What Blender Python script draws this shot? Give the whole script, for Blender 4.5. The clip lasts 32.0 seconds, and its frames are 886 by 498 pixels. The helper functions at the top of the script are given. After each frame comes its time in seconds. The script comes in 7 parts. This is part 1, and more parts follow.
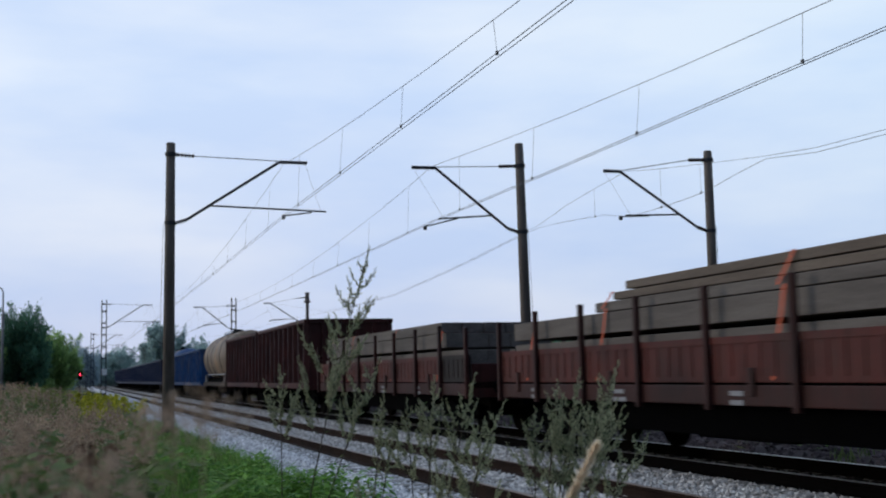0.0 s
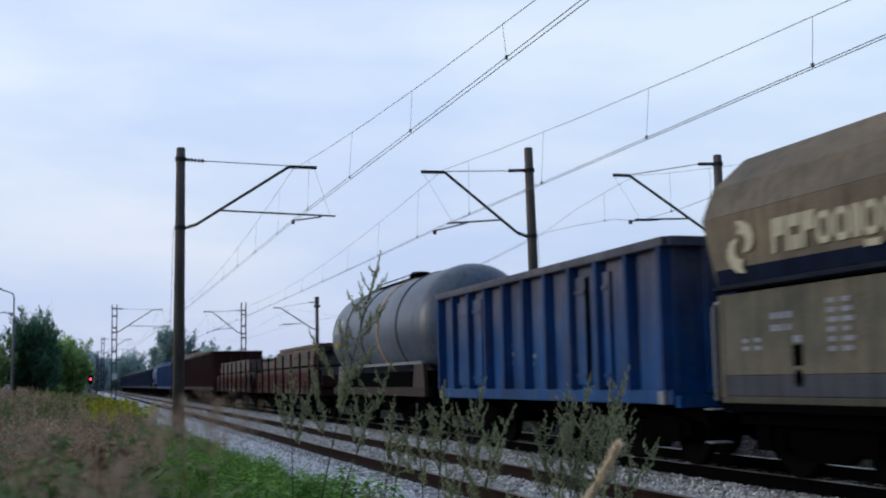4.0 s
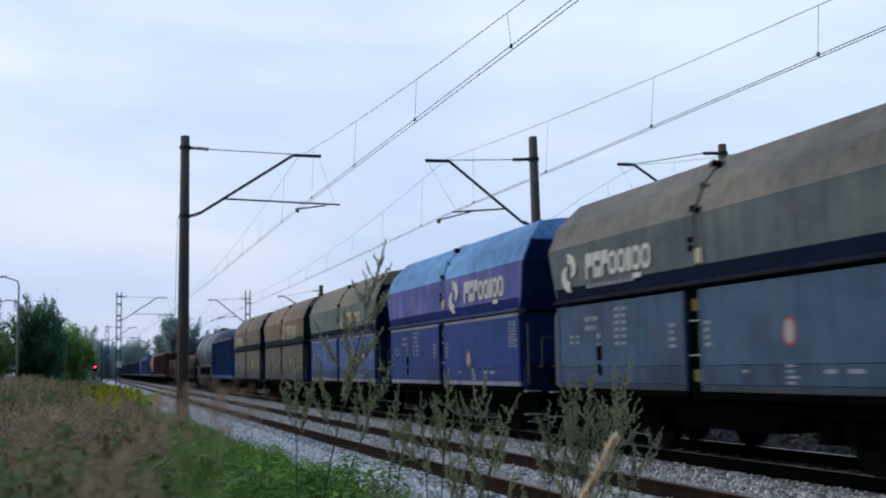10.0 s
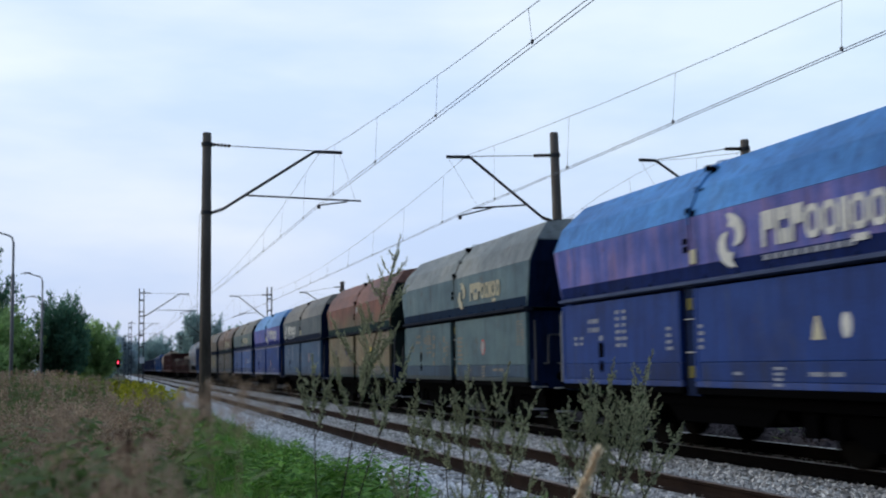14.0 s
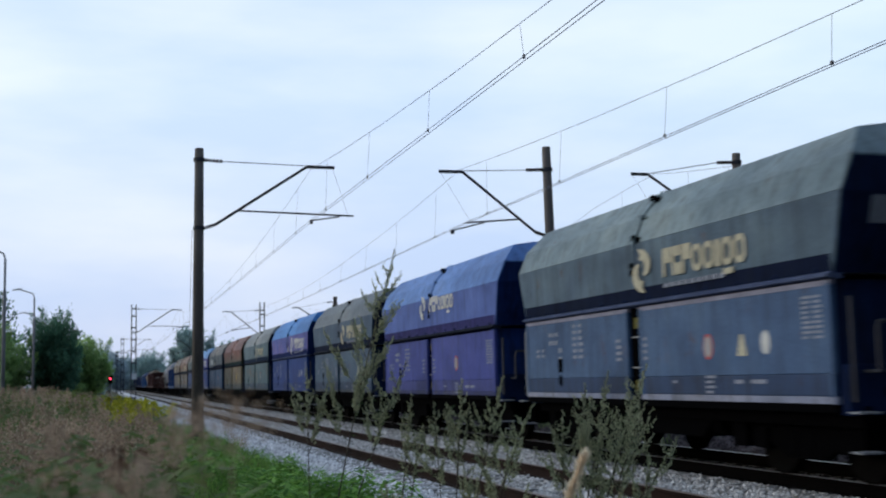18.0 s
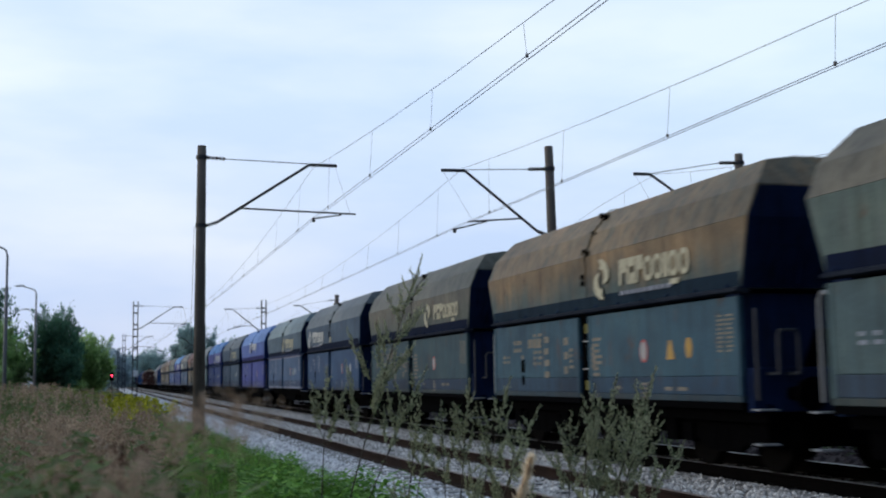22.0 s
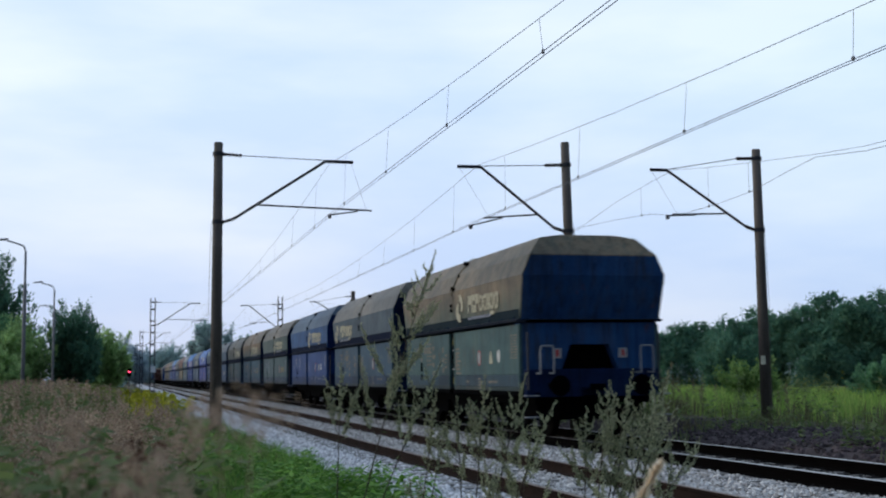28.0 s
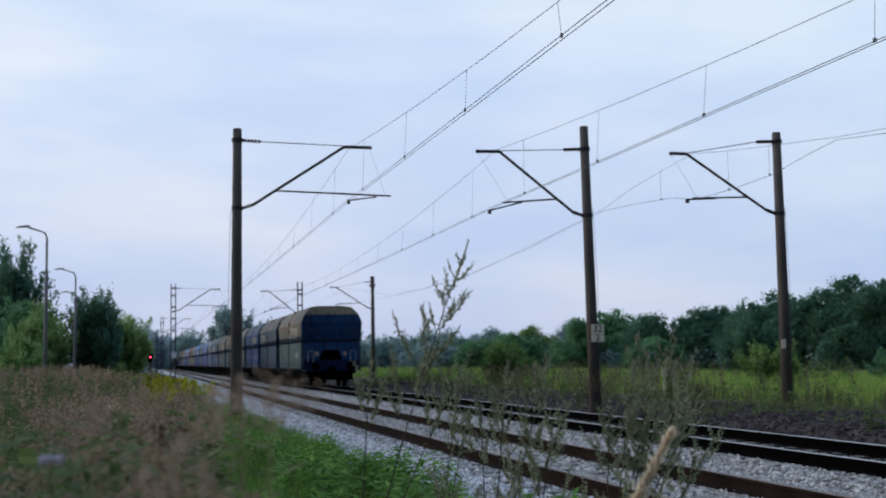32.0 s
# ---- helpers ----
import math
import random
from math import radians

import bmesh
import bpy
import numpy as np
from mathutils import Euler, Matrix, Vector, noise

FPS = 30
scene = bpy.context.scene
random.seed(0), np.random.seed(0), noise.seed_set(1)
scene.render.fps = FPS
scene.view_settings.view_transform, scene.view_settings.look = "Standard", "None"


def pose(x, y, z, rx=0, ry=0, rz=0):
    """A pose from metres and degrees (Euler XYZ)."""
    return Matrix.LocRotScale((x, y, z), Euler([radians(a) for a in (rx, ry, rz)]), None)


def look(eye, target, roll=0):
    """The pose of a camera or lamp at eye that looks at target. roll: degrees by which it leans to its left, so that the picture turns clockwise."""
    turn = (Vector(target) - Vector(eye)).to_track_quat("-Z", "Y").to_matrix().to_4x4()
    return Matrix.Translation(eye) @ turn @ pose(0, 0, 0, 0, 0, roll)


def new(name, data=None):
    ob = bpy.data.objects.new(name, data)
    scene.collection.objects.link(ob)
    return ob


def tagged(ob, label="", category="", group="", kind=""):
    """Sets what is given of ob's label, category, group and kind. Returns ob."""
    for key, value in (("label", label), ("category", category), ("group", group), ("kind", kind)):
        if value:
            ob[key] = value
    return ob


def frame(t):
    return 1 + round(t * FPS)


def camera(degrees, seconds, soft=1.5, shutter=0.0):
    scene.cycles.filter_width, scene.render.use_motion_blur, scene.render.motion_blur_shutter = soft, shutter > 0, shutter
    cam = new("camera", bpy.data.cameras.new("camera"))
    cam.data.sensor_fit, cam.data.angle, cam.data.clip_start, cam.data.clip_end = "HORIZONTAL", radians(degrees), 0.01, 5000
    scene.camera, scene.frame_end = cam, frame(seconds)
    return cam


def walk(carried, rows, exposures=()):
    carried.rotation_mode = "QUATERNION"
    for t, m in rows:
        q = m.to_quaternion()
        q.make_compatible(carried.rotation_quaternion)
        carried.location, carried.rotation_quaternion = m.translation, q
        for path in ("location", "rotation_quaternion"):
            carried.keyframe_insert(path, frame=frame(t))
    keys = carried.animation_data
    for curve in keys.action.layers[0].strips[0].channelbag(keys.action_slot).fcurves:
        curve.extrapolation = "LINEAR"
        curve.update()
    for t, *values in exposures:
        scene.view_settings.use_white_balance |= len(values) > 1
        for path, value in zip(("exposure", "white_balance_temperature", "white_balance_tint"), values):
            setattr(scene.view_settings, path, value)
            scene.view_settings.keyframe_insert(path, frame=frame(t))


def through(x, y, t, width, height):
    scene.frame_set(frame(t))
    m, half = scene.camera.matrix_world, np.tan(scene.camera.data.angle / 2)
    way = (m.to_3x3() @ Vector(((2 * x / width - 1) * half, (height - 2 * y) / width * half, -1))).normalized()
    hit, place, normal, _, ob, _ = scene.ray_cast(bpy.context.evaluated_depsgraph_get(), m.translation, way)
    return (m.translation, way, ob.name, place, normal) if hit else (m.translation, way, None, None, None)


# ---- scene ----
cam = camera(41.5, 32.0, soft=1.9, shutter=0.5)
EYE, TURN = 1.29, -17.8
# seconds, yaw, pitch, roll of the hand-held camera, which stands on one spot
ROWS = [
    (0, 0.37, 6.12, 1.10), (0.5, 0.46, 6.14, 0.84), (1, 0.71, 6.07, 1.08), (1.5, 0.38, 6.28, 0.87),
    (2, 0.43, 6.27, 1.00), (2.5, 0.38, 6.25, 1.11), (3, 0.53, 6.43, 0.94), (3.5, 0.74, 6.38, 1.04),
    (5.5, 1.27, 6.32, 0.79), (6, 1.50, 6.04, 0.56), (6.5, 1.19, 5.92, 0.74), (7, 1.01, 5.85, 0.77),
    (7.5, 1.05, 5.79, 0.85), (8, 1.23, 5.60, 0.81), (8.5, 1.13, 5.59, 0.57), (9, 1.42, 5.51, 0.80),
    (9.5, 1.18, 5.70, 0.78), (10, 1.03, 5.80, 0.96), (10.5, 1.23, 5.24, 0.85), (11, 1.14, 5.20, 0.80),
    (11.5, 1.39, 5.14, 0.87), (12, 1.50, 5.30, 0.92), (12.5, 1.72, 5.45, 0.96), (13, 1.70, 5.52, 0.81),
    (13.5, 2.19, 5.57, 0.98), (14, 2.06, 5.63, 0.90), (14.5, 2.06, 5.86, 0.85), (16.5, 1.96, 5.97, 1.13),
    (17, 1.82, 5.98, 0.84), (17.5, 1.79, 5.97, 0.97), (18, 1.73, 6.34, 1.17), (18.5, 1.85, 6.20, 0.92),
    (19, 1.90, 6.20, 1.18), (19.5, 1.31, 6.15, 1.25), (20, 1.18, 6.37, 1.29), (20.5, 1.36, 6.29, 1.19),
    (21, 1.65, 6.20, 1.07), (21.5, 1.69, 6.07, 0.94), (22, 1.79, 6.28, 0.83), (22.5, 1.81, 6.38, 0.75),
    (23, 1.91, 6.07, 1.16), (23.5, 1.88, 5.93, 1.17), (24, 1.90, 5.91, 1.09), (24.5, 2.02, 6.13, 1.08),
    (25, 2.02, 5.98, 1.16), (25.5, 2.04, 5.98, 1.01), (26, 2.11, 6.05, 0.97), (26.5, 2.11, 6.07, 0.78),
    (28.5, 2.77, 6.10, 0.83), (29, 2.93, 5.98, 0.85), (29.5, 2.99, 5.72, 0.96), (30, 3.35, 5.57, 0.83),
    (30.5, 3.44, 5.48, 1.12), (31, 3.31, 5.49, 1.01), (31.5, 3.42, 5.48, 0.94), (32, 3.53, 5.39, 0.95),
]
walk(cam, [(t, pose(0, 0, EYE, 0, 0, TURN) @ pose(0, 0, 0, 90 + pitch, roll, yaw)) for t, yaw, pitch, roll in ROWS],
     [(0, 0.0, 6500, 6.5), (6, 0.03, 6500, 6), (10, 0.08, 6500, 5.5), (14, 0.14, 6500, 4.5), (25, 0.15, 6500, 4.5), (27, 0.16, 6500, 4.5), (29, 0.12, 6500, 5.5), (30, 0.02, 6500, 7), (32, -0.04, 6500, 7)])
cam.data.dof.use_dof = True
cam.data.dof.focus_distance = 12.0
cam.data.dof.aperture_fstop = 2.8

# ---- light ----
SUN_AZ, SUN_EL = 295.0, 9.0       # compass bearing from +y, clockwise; height in degrees
world = bpy.data.worlds.new("evening_sky")
scene.world = world
world.use_nodes = True
wn, wl = world.node_tree.nodes, world.node_tree.links
wn.clear()
w_out = wn.new("ShaderNodeOutputWorld")
w_bg = wn.new("ShaderNodeBackground")
w_sky = wn.new("ShaderNodeTexSky")
w_sky.sky_type = "NISHITA"
w_sky.sun_disc = False
w_sky.sun_elevation = radians(SUN_EL)
w_sky.sun_rotation = radians(SUN_AZ)
w_sky.air_density, w_sky.dust_density, w_sky.ozone_density = 1.0, 1.6, 2.0
w_co = wn.new("ShaderNodeTexCoord")
w_map = wn.new("ShaderNodeMapping")
w_map.inputs["Scale"].default_value = (1.2, 1.2, 4.5)
w_noise = wn.new("ShaderNodeTexNoise")
w_noise.inputs["Scale"].default_value = 2.6
w_noise.inputs["Detail"].default_value = 6.0
w_noise.inputs["Roughness"].default_value = 0.5
w_ramp = wn.new("ShaderNodeValToRGB")
w_ramp.color_ramp.elements[0].position, w_ramp.color_ramp.elements[1].position = 0.38, 0.68
w_ramp.color_ramp.elements[0].color, w_ramp.color_ramp.elements[1].color = (0.83, 0.895, 0.975, 1), (1.10, 1.07, 1.0, 1)
# the veil of cloud is whiter towards the hidden sun and bluer away from it
w_dot = wn.new("ShaderNodeVectorMath")
w_dot.operation = "DOT_PRODUCT"
w_dot.inputs[1].default_value = (-0.5, 0.866, 0.3)
w_veil = wn.new("ShaderNodeValToRGB")
for _ in range(2):
    w_veil.color_ramp.elements.new(0.5)
for w_e, (w_p, w_c) in zip(w_veil.color_ramp.elements, ((0.0, (0.8, 1.1, 1.9, 1)), (0.36, (2.0, 2.6, 4.0, 1)), (0.62, (5.6, 6.85, 8.9, 1)), (0.9, (6.5, 7.2, 9.0, 1)))):
    w_e.position, w_e.color = w_p, w_c
w_half = wn.new("ShaderNodeMath")
w_half.operation = "MULTIPLY_ADD"
w_half.inputs[1].default_value, w_half.inputs[2].default_value = 0.5, 0.5
w_mul = wn.new("ShaderNodeMix")
w_mul.data_type, w_mul.blend_type = "RGBA", "MULTIPLY"
w_mul.inputs["Factor"].default_value = 1.0
w_mix = wn.new("ShaderNodeMix")
w_mix.data_type = "RGBA"
w_mix.inputs["Factor"].default_value = 0.86
wl.new(w_co.outputs["Generated"], w_map.inputs["Vector"])
wl.new(w_map.outputs["Vector"], w_noise.inputs["Vector"])
wl.new(w_noise.outputs["Fac"], w_ramp.inputs["Fac"])
wl.new(w_co.outputs["Generated"], w_dot.inputs[0])
wl.new(w_dot.outputs["Value"], w_half.inputs[0])
wl.new(w_half.outputs["Value"], w_veil.inputs["Fac"])
wl.new(w_veil.outputs["Color"], w_mul.inputs["A"])
wl.new(w_ramp.outputs["Color"], w_mul.inputs["B"])
wl.new(w_sky.outputs["Color"], w_mix.inputs["A"])
w_xyz = wn.new("ShaderNodeSeparateXYZ")
w_low = wn.new("ShaderNodeValToRGB")
w_low.color_ramp.elements[0].position, w_low.color_ramp.elements[1].position = 0.0, 0.24
w_low.color_ramp.elements[0].color, w_low.color_ramp.elements[1].color = (0.835, 0.805, 0.87, 1), (1, 1, 1, 1)
w_hor = wn.new("ShaderNodeMix")
w_hor.data_type, w_hor.blend_type = "RGBA", "MULTIPLY"
w_hor.inputs["Factor"].default_value = 1.0
wl.new(w_co.outputs["Generated"], w_xyz.inputs[0])
wl.new(w_xyz.outputs["Z"], w_low.inputs["Fac"])
wl.new(w_mul.outputs["Result"], w_hor.inputs["A"])
wl.new(w_low.outputs["Color"], w_hor.inputs["B"])
wl.new(w_hor.outputs["Result"], w_mix.inputs["B"])
wl.new(w_mix.outputs["Result"], w_bg.inputs["Color"])
w_bg.inputs["Strength"].default_value = 0.125
wl.new(w_bg.outputs["Background"], w_out.inputs["Surface"])

sun_data = bpy.data.lights.new("sun", "SUN")
sun_data.energy, sun_data.angle, sun_data.color = 0.9, radians(14), (1.0, 0.88, 0.76)
sun = new("sun", sun_data)
s_az, s_el = radians(SUN_AZ), radians(SUN_EL + 3)
sun.matrix_world = look((math.sin(s_az) * math.cos(s_el) * 50, math.cos(s_az) * math.cos(s_el) * 50, math.sin(s_el) * 50), (0, 0, 0))
scene.view_settings.exposure = 0.0

# ---- materials ----
def shader(name):
    m = bpy.data.materials.new(name)
    m.use_nodes = True
    nt = m.node_tree
    return m, nt, nt.nodes["Principled BSDF"]


def noise_node(nt, scale, detail=4.0, rough=0.55, stretch=None):
    co = nt.nodes.new("ShaderNodeTexCoord")
    tex = nt.nodes.new("ShaderNodeTexNoise")
    tex.inputs["Scale"].default_value, tex.inputs["Detail"].default_value, tex.inputs["Roughness"].default_value = scale, detail, rough
    if stretch:
        mp = nt.nodes.new("ShaderNodeMapping")
        mp.inputs["Scale"].default_value = stretch
        nt.links.new(co.outputs["Object"], mp.inputs["Vector"])
        nt.links.new(mp.outputs["Vector"], tex.inputs["Vector"])
    else:
        nt.links.new(co.outputs["Object"], tex.inputs["Vector"])
    return tex


def ramp_node(nt, source, stops):
    r = nt.nodes.new("ShaderNodeValToRGB")
    while len(r.color_ramp.elements) < len(stops):
        r.color_ramp.elements.new(0.5)
    for e, (p, c) in zip(r.color_ramp.elements, stops):
        e.position, e.color = p, (*c, 1)
    nt.links.new(source, r.inputs["Fac"])
    return r


def mix_node(nt, fac, a, b, blend="MIX"):
    mx = nt.nodes.new("ShaderNodeMix")
    mx.data_type, mx.blend_type = "RGBA", blend
    for socket, v in (("Factor", fac), ("A", a), ("B", b)):
        if isinstance(v, (int, float)):
            mx.inputs[socket].default_value = v
        elif isinstance(v, tuple):
            mx.inputs[socket].default_value = (*v, 1)
        else:
            nt.links.new(v, mx.inputs[socket])
    return mx


def bump_node(nt, p, source, strength, distance=0.01):
    b = nt.nodes.new("ShaderNodeBump")
    b.inputs["Strength"].default_value, b.inputs["Distance"].default_value = strength, distance
    nt.links.new(source, b.inputs["Height"])
    nt.links.new(b.outputs["Normal"], p.inputs["Normal"])


def surface(name, c1, c2, scale=3.0, fine=40.0, rough=0.7, metal=0.0, bump=0.25, stretch=None, spread=0.25, spec=0.3):
    """Two-scale mottled surface between c1 and c2."""
    m, nt, p = shader(name)
    big = noise_node(nt, scale, 5, 0.6, stretch)
    small = noise_node(nt, fine, 3, 0.6)
    base = ramp_node(nt, big.outputs["Fac"], [(0.5 - spread, c1), (0.5 + spread, c2)])
    grain = ramp_node(nt, small.outputs["Fac"], [(0.3, (0.72, 0.72, 0.72)), (0.7, (1.15, 1.15, 1.15))])
    mx = mix_node(nt, 1.0, base.outputs["Color"], grain.outputs["Color"], "MULTIPLY")
    nt.links.new(mx.outputs["Result"], p.inputs["Base Color"])
    p.inputs["Roughness"].default_value, p.inputs["Metallic"].default_value = rough, metal
    p.inputs["Specular IOR Level"].default_value = spec
    if bump:
        bump_node(nt, p, small.outputs["Fac"], bump)
    return m


def paint(name, base, dirt, amount=0.45, rough=0.55, spec=0.16, dust=None, rust=0.0, dust_z=(3.25, 3.95)):
    """Wagon paint, worn and dusted: streaks running down, blotches and fine grain. dust: colour of the load's dust that
    has run down from the roof over the upper side; rust: how much of the paint has rusted through in spots."""
    m, nt, p = shader(name)
    streak = noise_node(nt, 2.2, 5, 0.65, (2.6, 2.6, 0.35))
    blot = noise_node(nt, 0.9, 6, 0.65)
    fine = noise_node(nt, 34, 3, 0.6)
    s = ramp_node(nt, streak.outputs["Fac"], [(0.62 - 0.35 * amount, (0, 0, 0)), (0.80, (1, 1, 1))])
    b = ramp_node(nt, blot.outputs["Fac"], [(0.60 - 0.35 * amount, (0, 0, 0)), (0.78, (1, 1, 1))])
    cover = mix_node(nt, 0.5, s.outputs["Color"], b.outputs["Color"], "ADD")
    col = mix_node(nt, cover.outputs["Result"], base, dirt)
    if dust:
        co = nt.nodes.new("ShaderNodeTexCoord")
        sep = nt.nodes.new("ShaderNodeSeparateXYZ")
        nt.links.new(co.outputs["Object"], sep.inputs[0])
        ragged = noise_node(nt, 1.6, 5, 0.65, (1, 1, 0.5))
        madd = nt.nodes.new("ShaderNodeMath")
        madd.operation = "MULTIPLY_ADD"
        madd.inputs[1].default_value = 1.5
        nt.links.new(ragged.outputs["Fac"], madd.inputs[0])
        nt.links.new(sep.outputs["Z"], madd.inputs[2])
        ease_z = nt.nodes.new("ShaderNodeMapRange")
        ease_z.interpolation_type = "SMOOTHSTEP"
        ease_z.inputs["From Min"].default_value, ease_z.inputs["From Max"].default_value = dust_z
        nt.links.new(madd.outputs["Value"], ease_z.inputs["Value"])
        col = mix_node(nt, ease_z.outputs["Result"], col.outputs["Result"], dust)
    if rust:
        spots = noise_node(nt, 2.7, 7, 0.72, (1, 1, 0.55))
        sp = ramp_node(nt, spots.outputs["Fac"], [(0.66 - 0.12 * rust, (0, 0, 0)), (0.74 - 0.08 * rust, (0.8, 0.8, 0.8))])
        col = mix_node(nt, sp.outputs["Color"], col.outputs["Result"], (0.085, 0.040, 0.022))
    g = ramp_node(nt, fine.outputs["Fac"], [(0.3, (0.78, 0.78, 0.78)), (0.72, (1.12, 1.12, 1.12))])
    big = noise_node(nt, 0.55, 4, 0.6, (1, 1, 1.6))
    st = ramp_node(nt, big.outputs["Fac"], [(0.28, (0.52, 0.56, 0.61)), (0.5, (1.0, 0.99, 0.98)), (0.72, (1.48, 1.36, 1.22))])
    run = noise_node(nt, 3.6, 4, 0.7, (2.2, 2.2, 0.16))
    sr = ramp_node(nt, run.outputs["Fac"], [(0.30, (0.60, 0.58, 0.56)), (0.54, (1.06, 1.06, 1.06))])
    stain = mix_node(nt, 1.0, st.outputs["Color"], sr.outputs["Color"], "MULTIPLY")
    worn = mix_node(nt, 1.0, col.outputs["Result"], stain.outputs["Result"], "MULTIPLY")
    fin = mix_node(nt, 1.0, worn.outputs["Result"], g.outputs["Color"], "MULTIPLY")
    nt.links.new(fin.outputs["Result"], p.inputs["Base Color"])
    p.inputs["Roughness"].default_value = rough
    p.inputs["Specular IOR Level"].default_value = spec
    bump_node(nt, p, blot.outputs["Fac"], 0.12, 0.02)
    return m


def foliage(name, c1, c2, c3, through=0.25):
    """Leaves that vary one by one, with some light passing through."""
    m, nt, p = shader(name)
    geo = nt.nodes.new("ShaderNodeNewGeometry")
    r = ramp_node(nt, geo.outputs["Random Per Island"], [(0.0, c1), (0.55, c2), (1.0, c3)])
    big = noise_node(nt, 0.9, 4, 0.6)
    g = ramp_node(nt, big.outputs["Fac"], [(0.3, (0.6, 0.62, 0.6)), (0.7, (1.2, 1.18, 1.1))])
    mx = mix_node(nt, 1.0, r.outputs["Color"], g.outputs["Color"], "MULTIPLY")
    nt.links.new(mx.outputs["Result"], p.inputs["Base Color"])
    p.inputs["Roughness"].default_value = 0.7
    p.inputs["Specular IOR Level"].default_value = 0.2
    tr = nt.nodes.new("ShaderNodeBsdfTranslucent")
    nt.links.new(mx.outputs["Result"], tr.inputs["Color"])
    ms = nt.nodes.new("ShaderNodeMixShader")
    ms.inputs["Fac"].default_value = through
    nt.links.new(p.outputs["BSDF"], ms.inputs[1])
    nt.links.new(tr.outputs["BSDF"], ms.inputs[2])
    nt.links.new(ms.outputs["Shader"], nt.nodes["Material Output"].inputs["Surface"])
    return m


def plain(name, c, rough=0.6, metal=0.0, spec=0.3):
    return surface(name, tuple(v * 0.85 for v in c), tuple(v * 1.1 for v in c), 4.0, 50.0, rough, metal, 0.1, None, 0.25, spec)


def stone_mat(name, c1, c2, c3):
    """Stones that vary one by one."""
    m, nt, p = shader(name)
    geo = nt.nodes.new("ShaderNodeNewGeometry")
    r = ramp_node(nt, geo.outputs["Random Per Island"], [(0.0, c1), (0.5, c2), (1.0, c3)])
    fine = noise_node(nt, 60, 3, 0.6)
    g = ramp_node(nt, fine.outputs["Fac"], [(0.3, (0.75, 0.75, 0.75)), (0.7, (1.15, 1.15, 1.15))])
    mx = mix_node(nt, 1.0, r.outputs["Color"], g.outputs["Color"], "MULTIPLY")
    nt.links.new(mx.outputs["Result"], p.inputs["Base Color"])
    p.inputs["Roughness"].default_value = 0.85
    p.inputs["Specular IOR Level"].default_value = 0.2
    return m


def lit(name, c, strength):
    m, nt, p = shader(name)
    p.inputs["Base Color"].default_value = (*c, 1)
    p.inputs["Emission Color"].default_value = (*c, 1)
    p.inputs["Emission Strength"].default_value = strength
    return m


M_SOIL = surface("soil_with_moss", (0.045, 0.05, 0.025), (0.10, 0.085, 0.05), 0.5, 12, 0.95, 0, 0.5)
M_BALLAST = surface("ballast_bed", (0.32, 0.325, 0.34), (0.52, 0.525, 0.55), 9.0, 30, 0.9, 0, 1.0)
M_TANBED = surface("rust_dusted_bed", (0.17, 0.155, 0.145), (0.31, 0.285, 0.265), 9.0, 30, 0.9, 0, 1.0)
M_TANSTONE = stone_mat("rust_dusted_stone", (0.23, 0.215, 0.205), (0.46, 0.435, 0.415), (0.72, 0.69, 0.66))
M_STONE = stone_mat("ballast_stone", (0.30, 0.30, 0.315), (0.58, 0.58, 0.60), (0.82, 0.81, 0.82))
M_DARKBED = surface("old_dark_ballast", (0.025, 0.019, 0.021), (0.07, 0.054, 0.058), 3.0, 22, 0.95, 0, 0.9)
M_T2BED = surface("near_black_ballast", (0.006, 0.0055, 0.0055), (0.018, 0.017, 0.017), 5.0, 24, 0.95, 0, 0.8)
M_T2STONE = stone_mat("near_black_stone", (0.008, 0.0075, 0.0075), (0.02, 0.018, 0.018), (0.04, 0.038, 0.038))
M_DARKSTONE = stone_mat("old_dark_stone", (0.022, 0.017, 0.019), (0.055, 0.042, 0.046), (0.11, 0.086, 0.092))
M_RAIL = surface("rusty_rail", (0.010, 0.006, 0.005), (0.028, 0.0165, 0.012), 2.0, 45, 0.85, 0.0, 0.3, None, 0.25, 0.05)
M_RAIL2 = surface("near_black_rail", (0.0012, 0.001, 0.001), (0.0035, 0.0028, 0.0026), 2.0, 45, 0.95, 0.0, 0.3, None, 0.25, 0.02)
M_RAILTOP = surface("worn_rail_head", (0.30, 0.29, 0.29), (0.45, 0.44, 0.43), 3.0, 60, 0.35, 0.8, 0.05)
M_RUSTTOP = surface("dull_rail_head", (0.12, 0.085, 0.065), (0.2, 0.15, 0.12), 3.0, 60, 0.5, 0.4, 0.05)
M_SLEEPER = surface("concrete_sleeper", (0.16, 0.155, 0.15), (0.28, 0.27, 0.26), 4.0, 40, 0.9, 0, 0.4)
M_POLE = surface("spun_concrete", (0.075, 0.060, 0.050), (0.165, 0.140, 0.122), 1.4, 30, 0.85, 0, 0.35, (3, 3, 0.5))
M_STEEL = plain("painted_dark_steel", (0.035, 0.035, 0.04), 0.6, 0.3)
M_MAST = plain("grey_lattice_steel", (0.07, 0.07, 0.08), 0.6, 0.3)
M_INSUL = plain("brown_glazed_ceramic", (0.03, 0.018, 0.014), 0.25)
M_WIRE = plain("oxidised_copper_wire", (0.10, 0.10, 0.11), 0.5, 0.6)
M_SIGN = plain("cream_enamel", (0.70, 0.64, 0.46), 0.5)
M_WHITEBOARD = plain("white_enamel", (0.80, 0.80, 0.80), 0.45)
M_INK = plain("black_lettering", (0.03, 0.03, 0.03), 0.7)
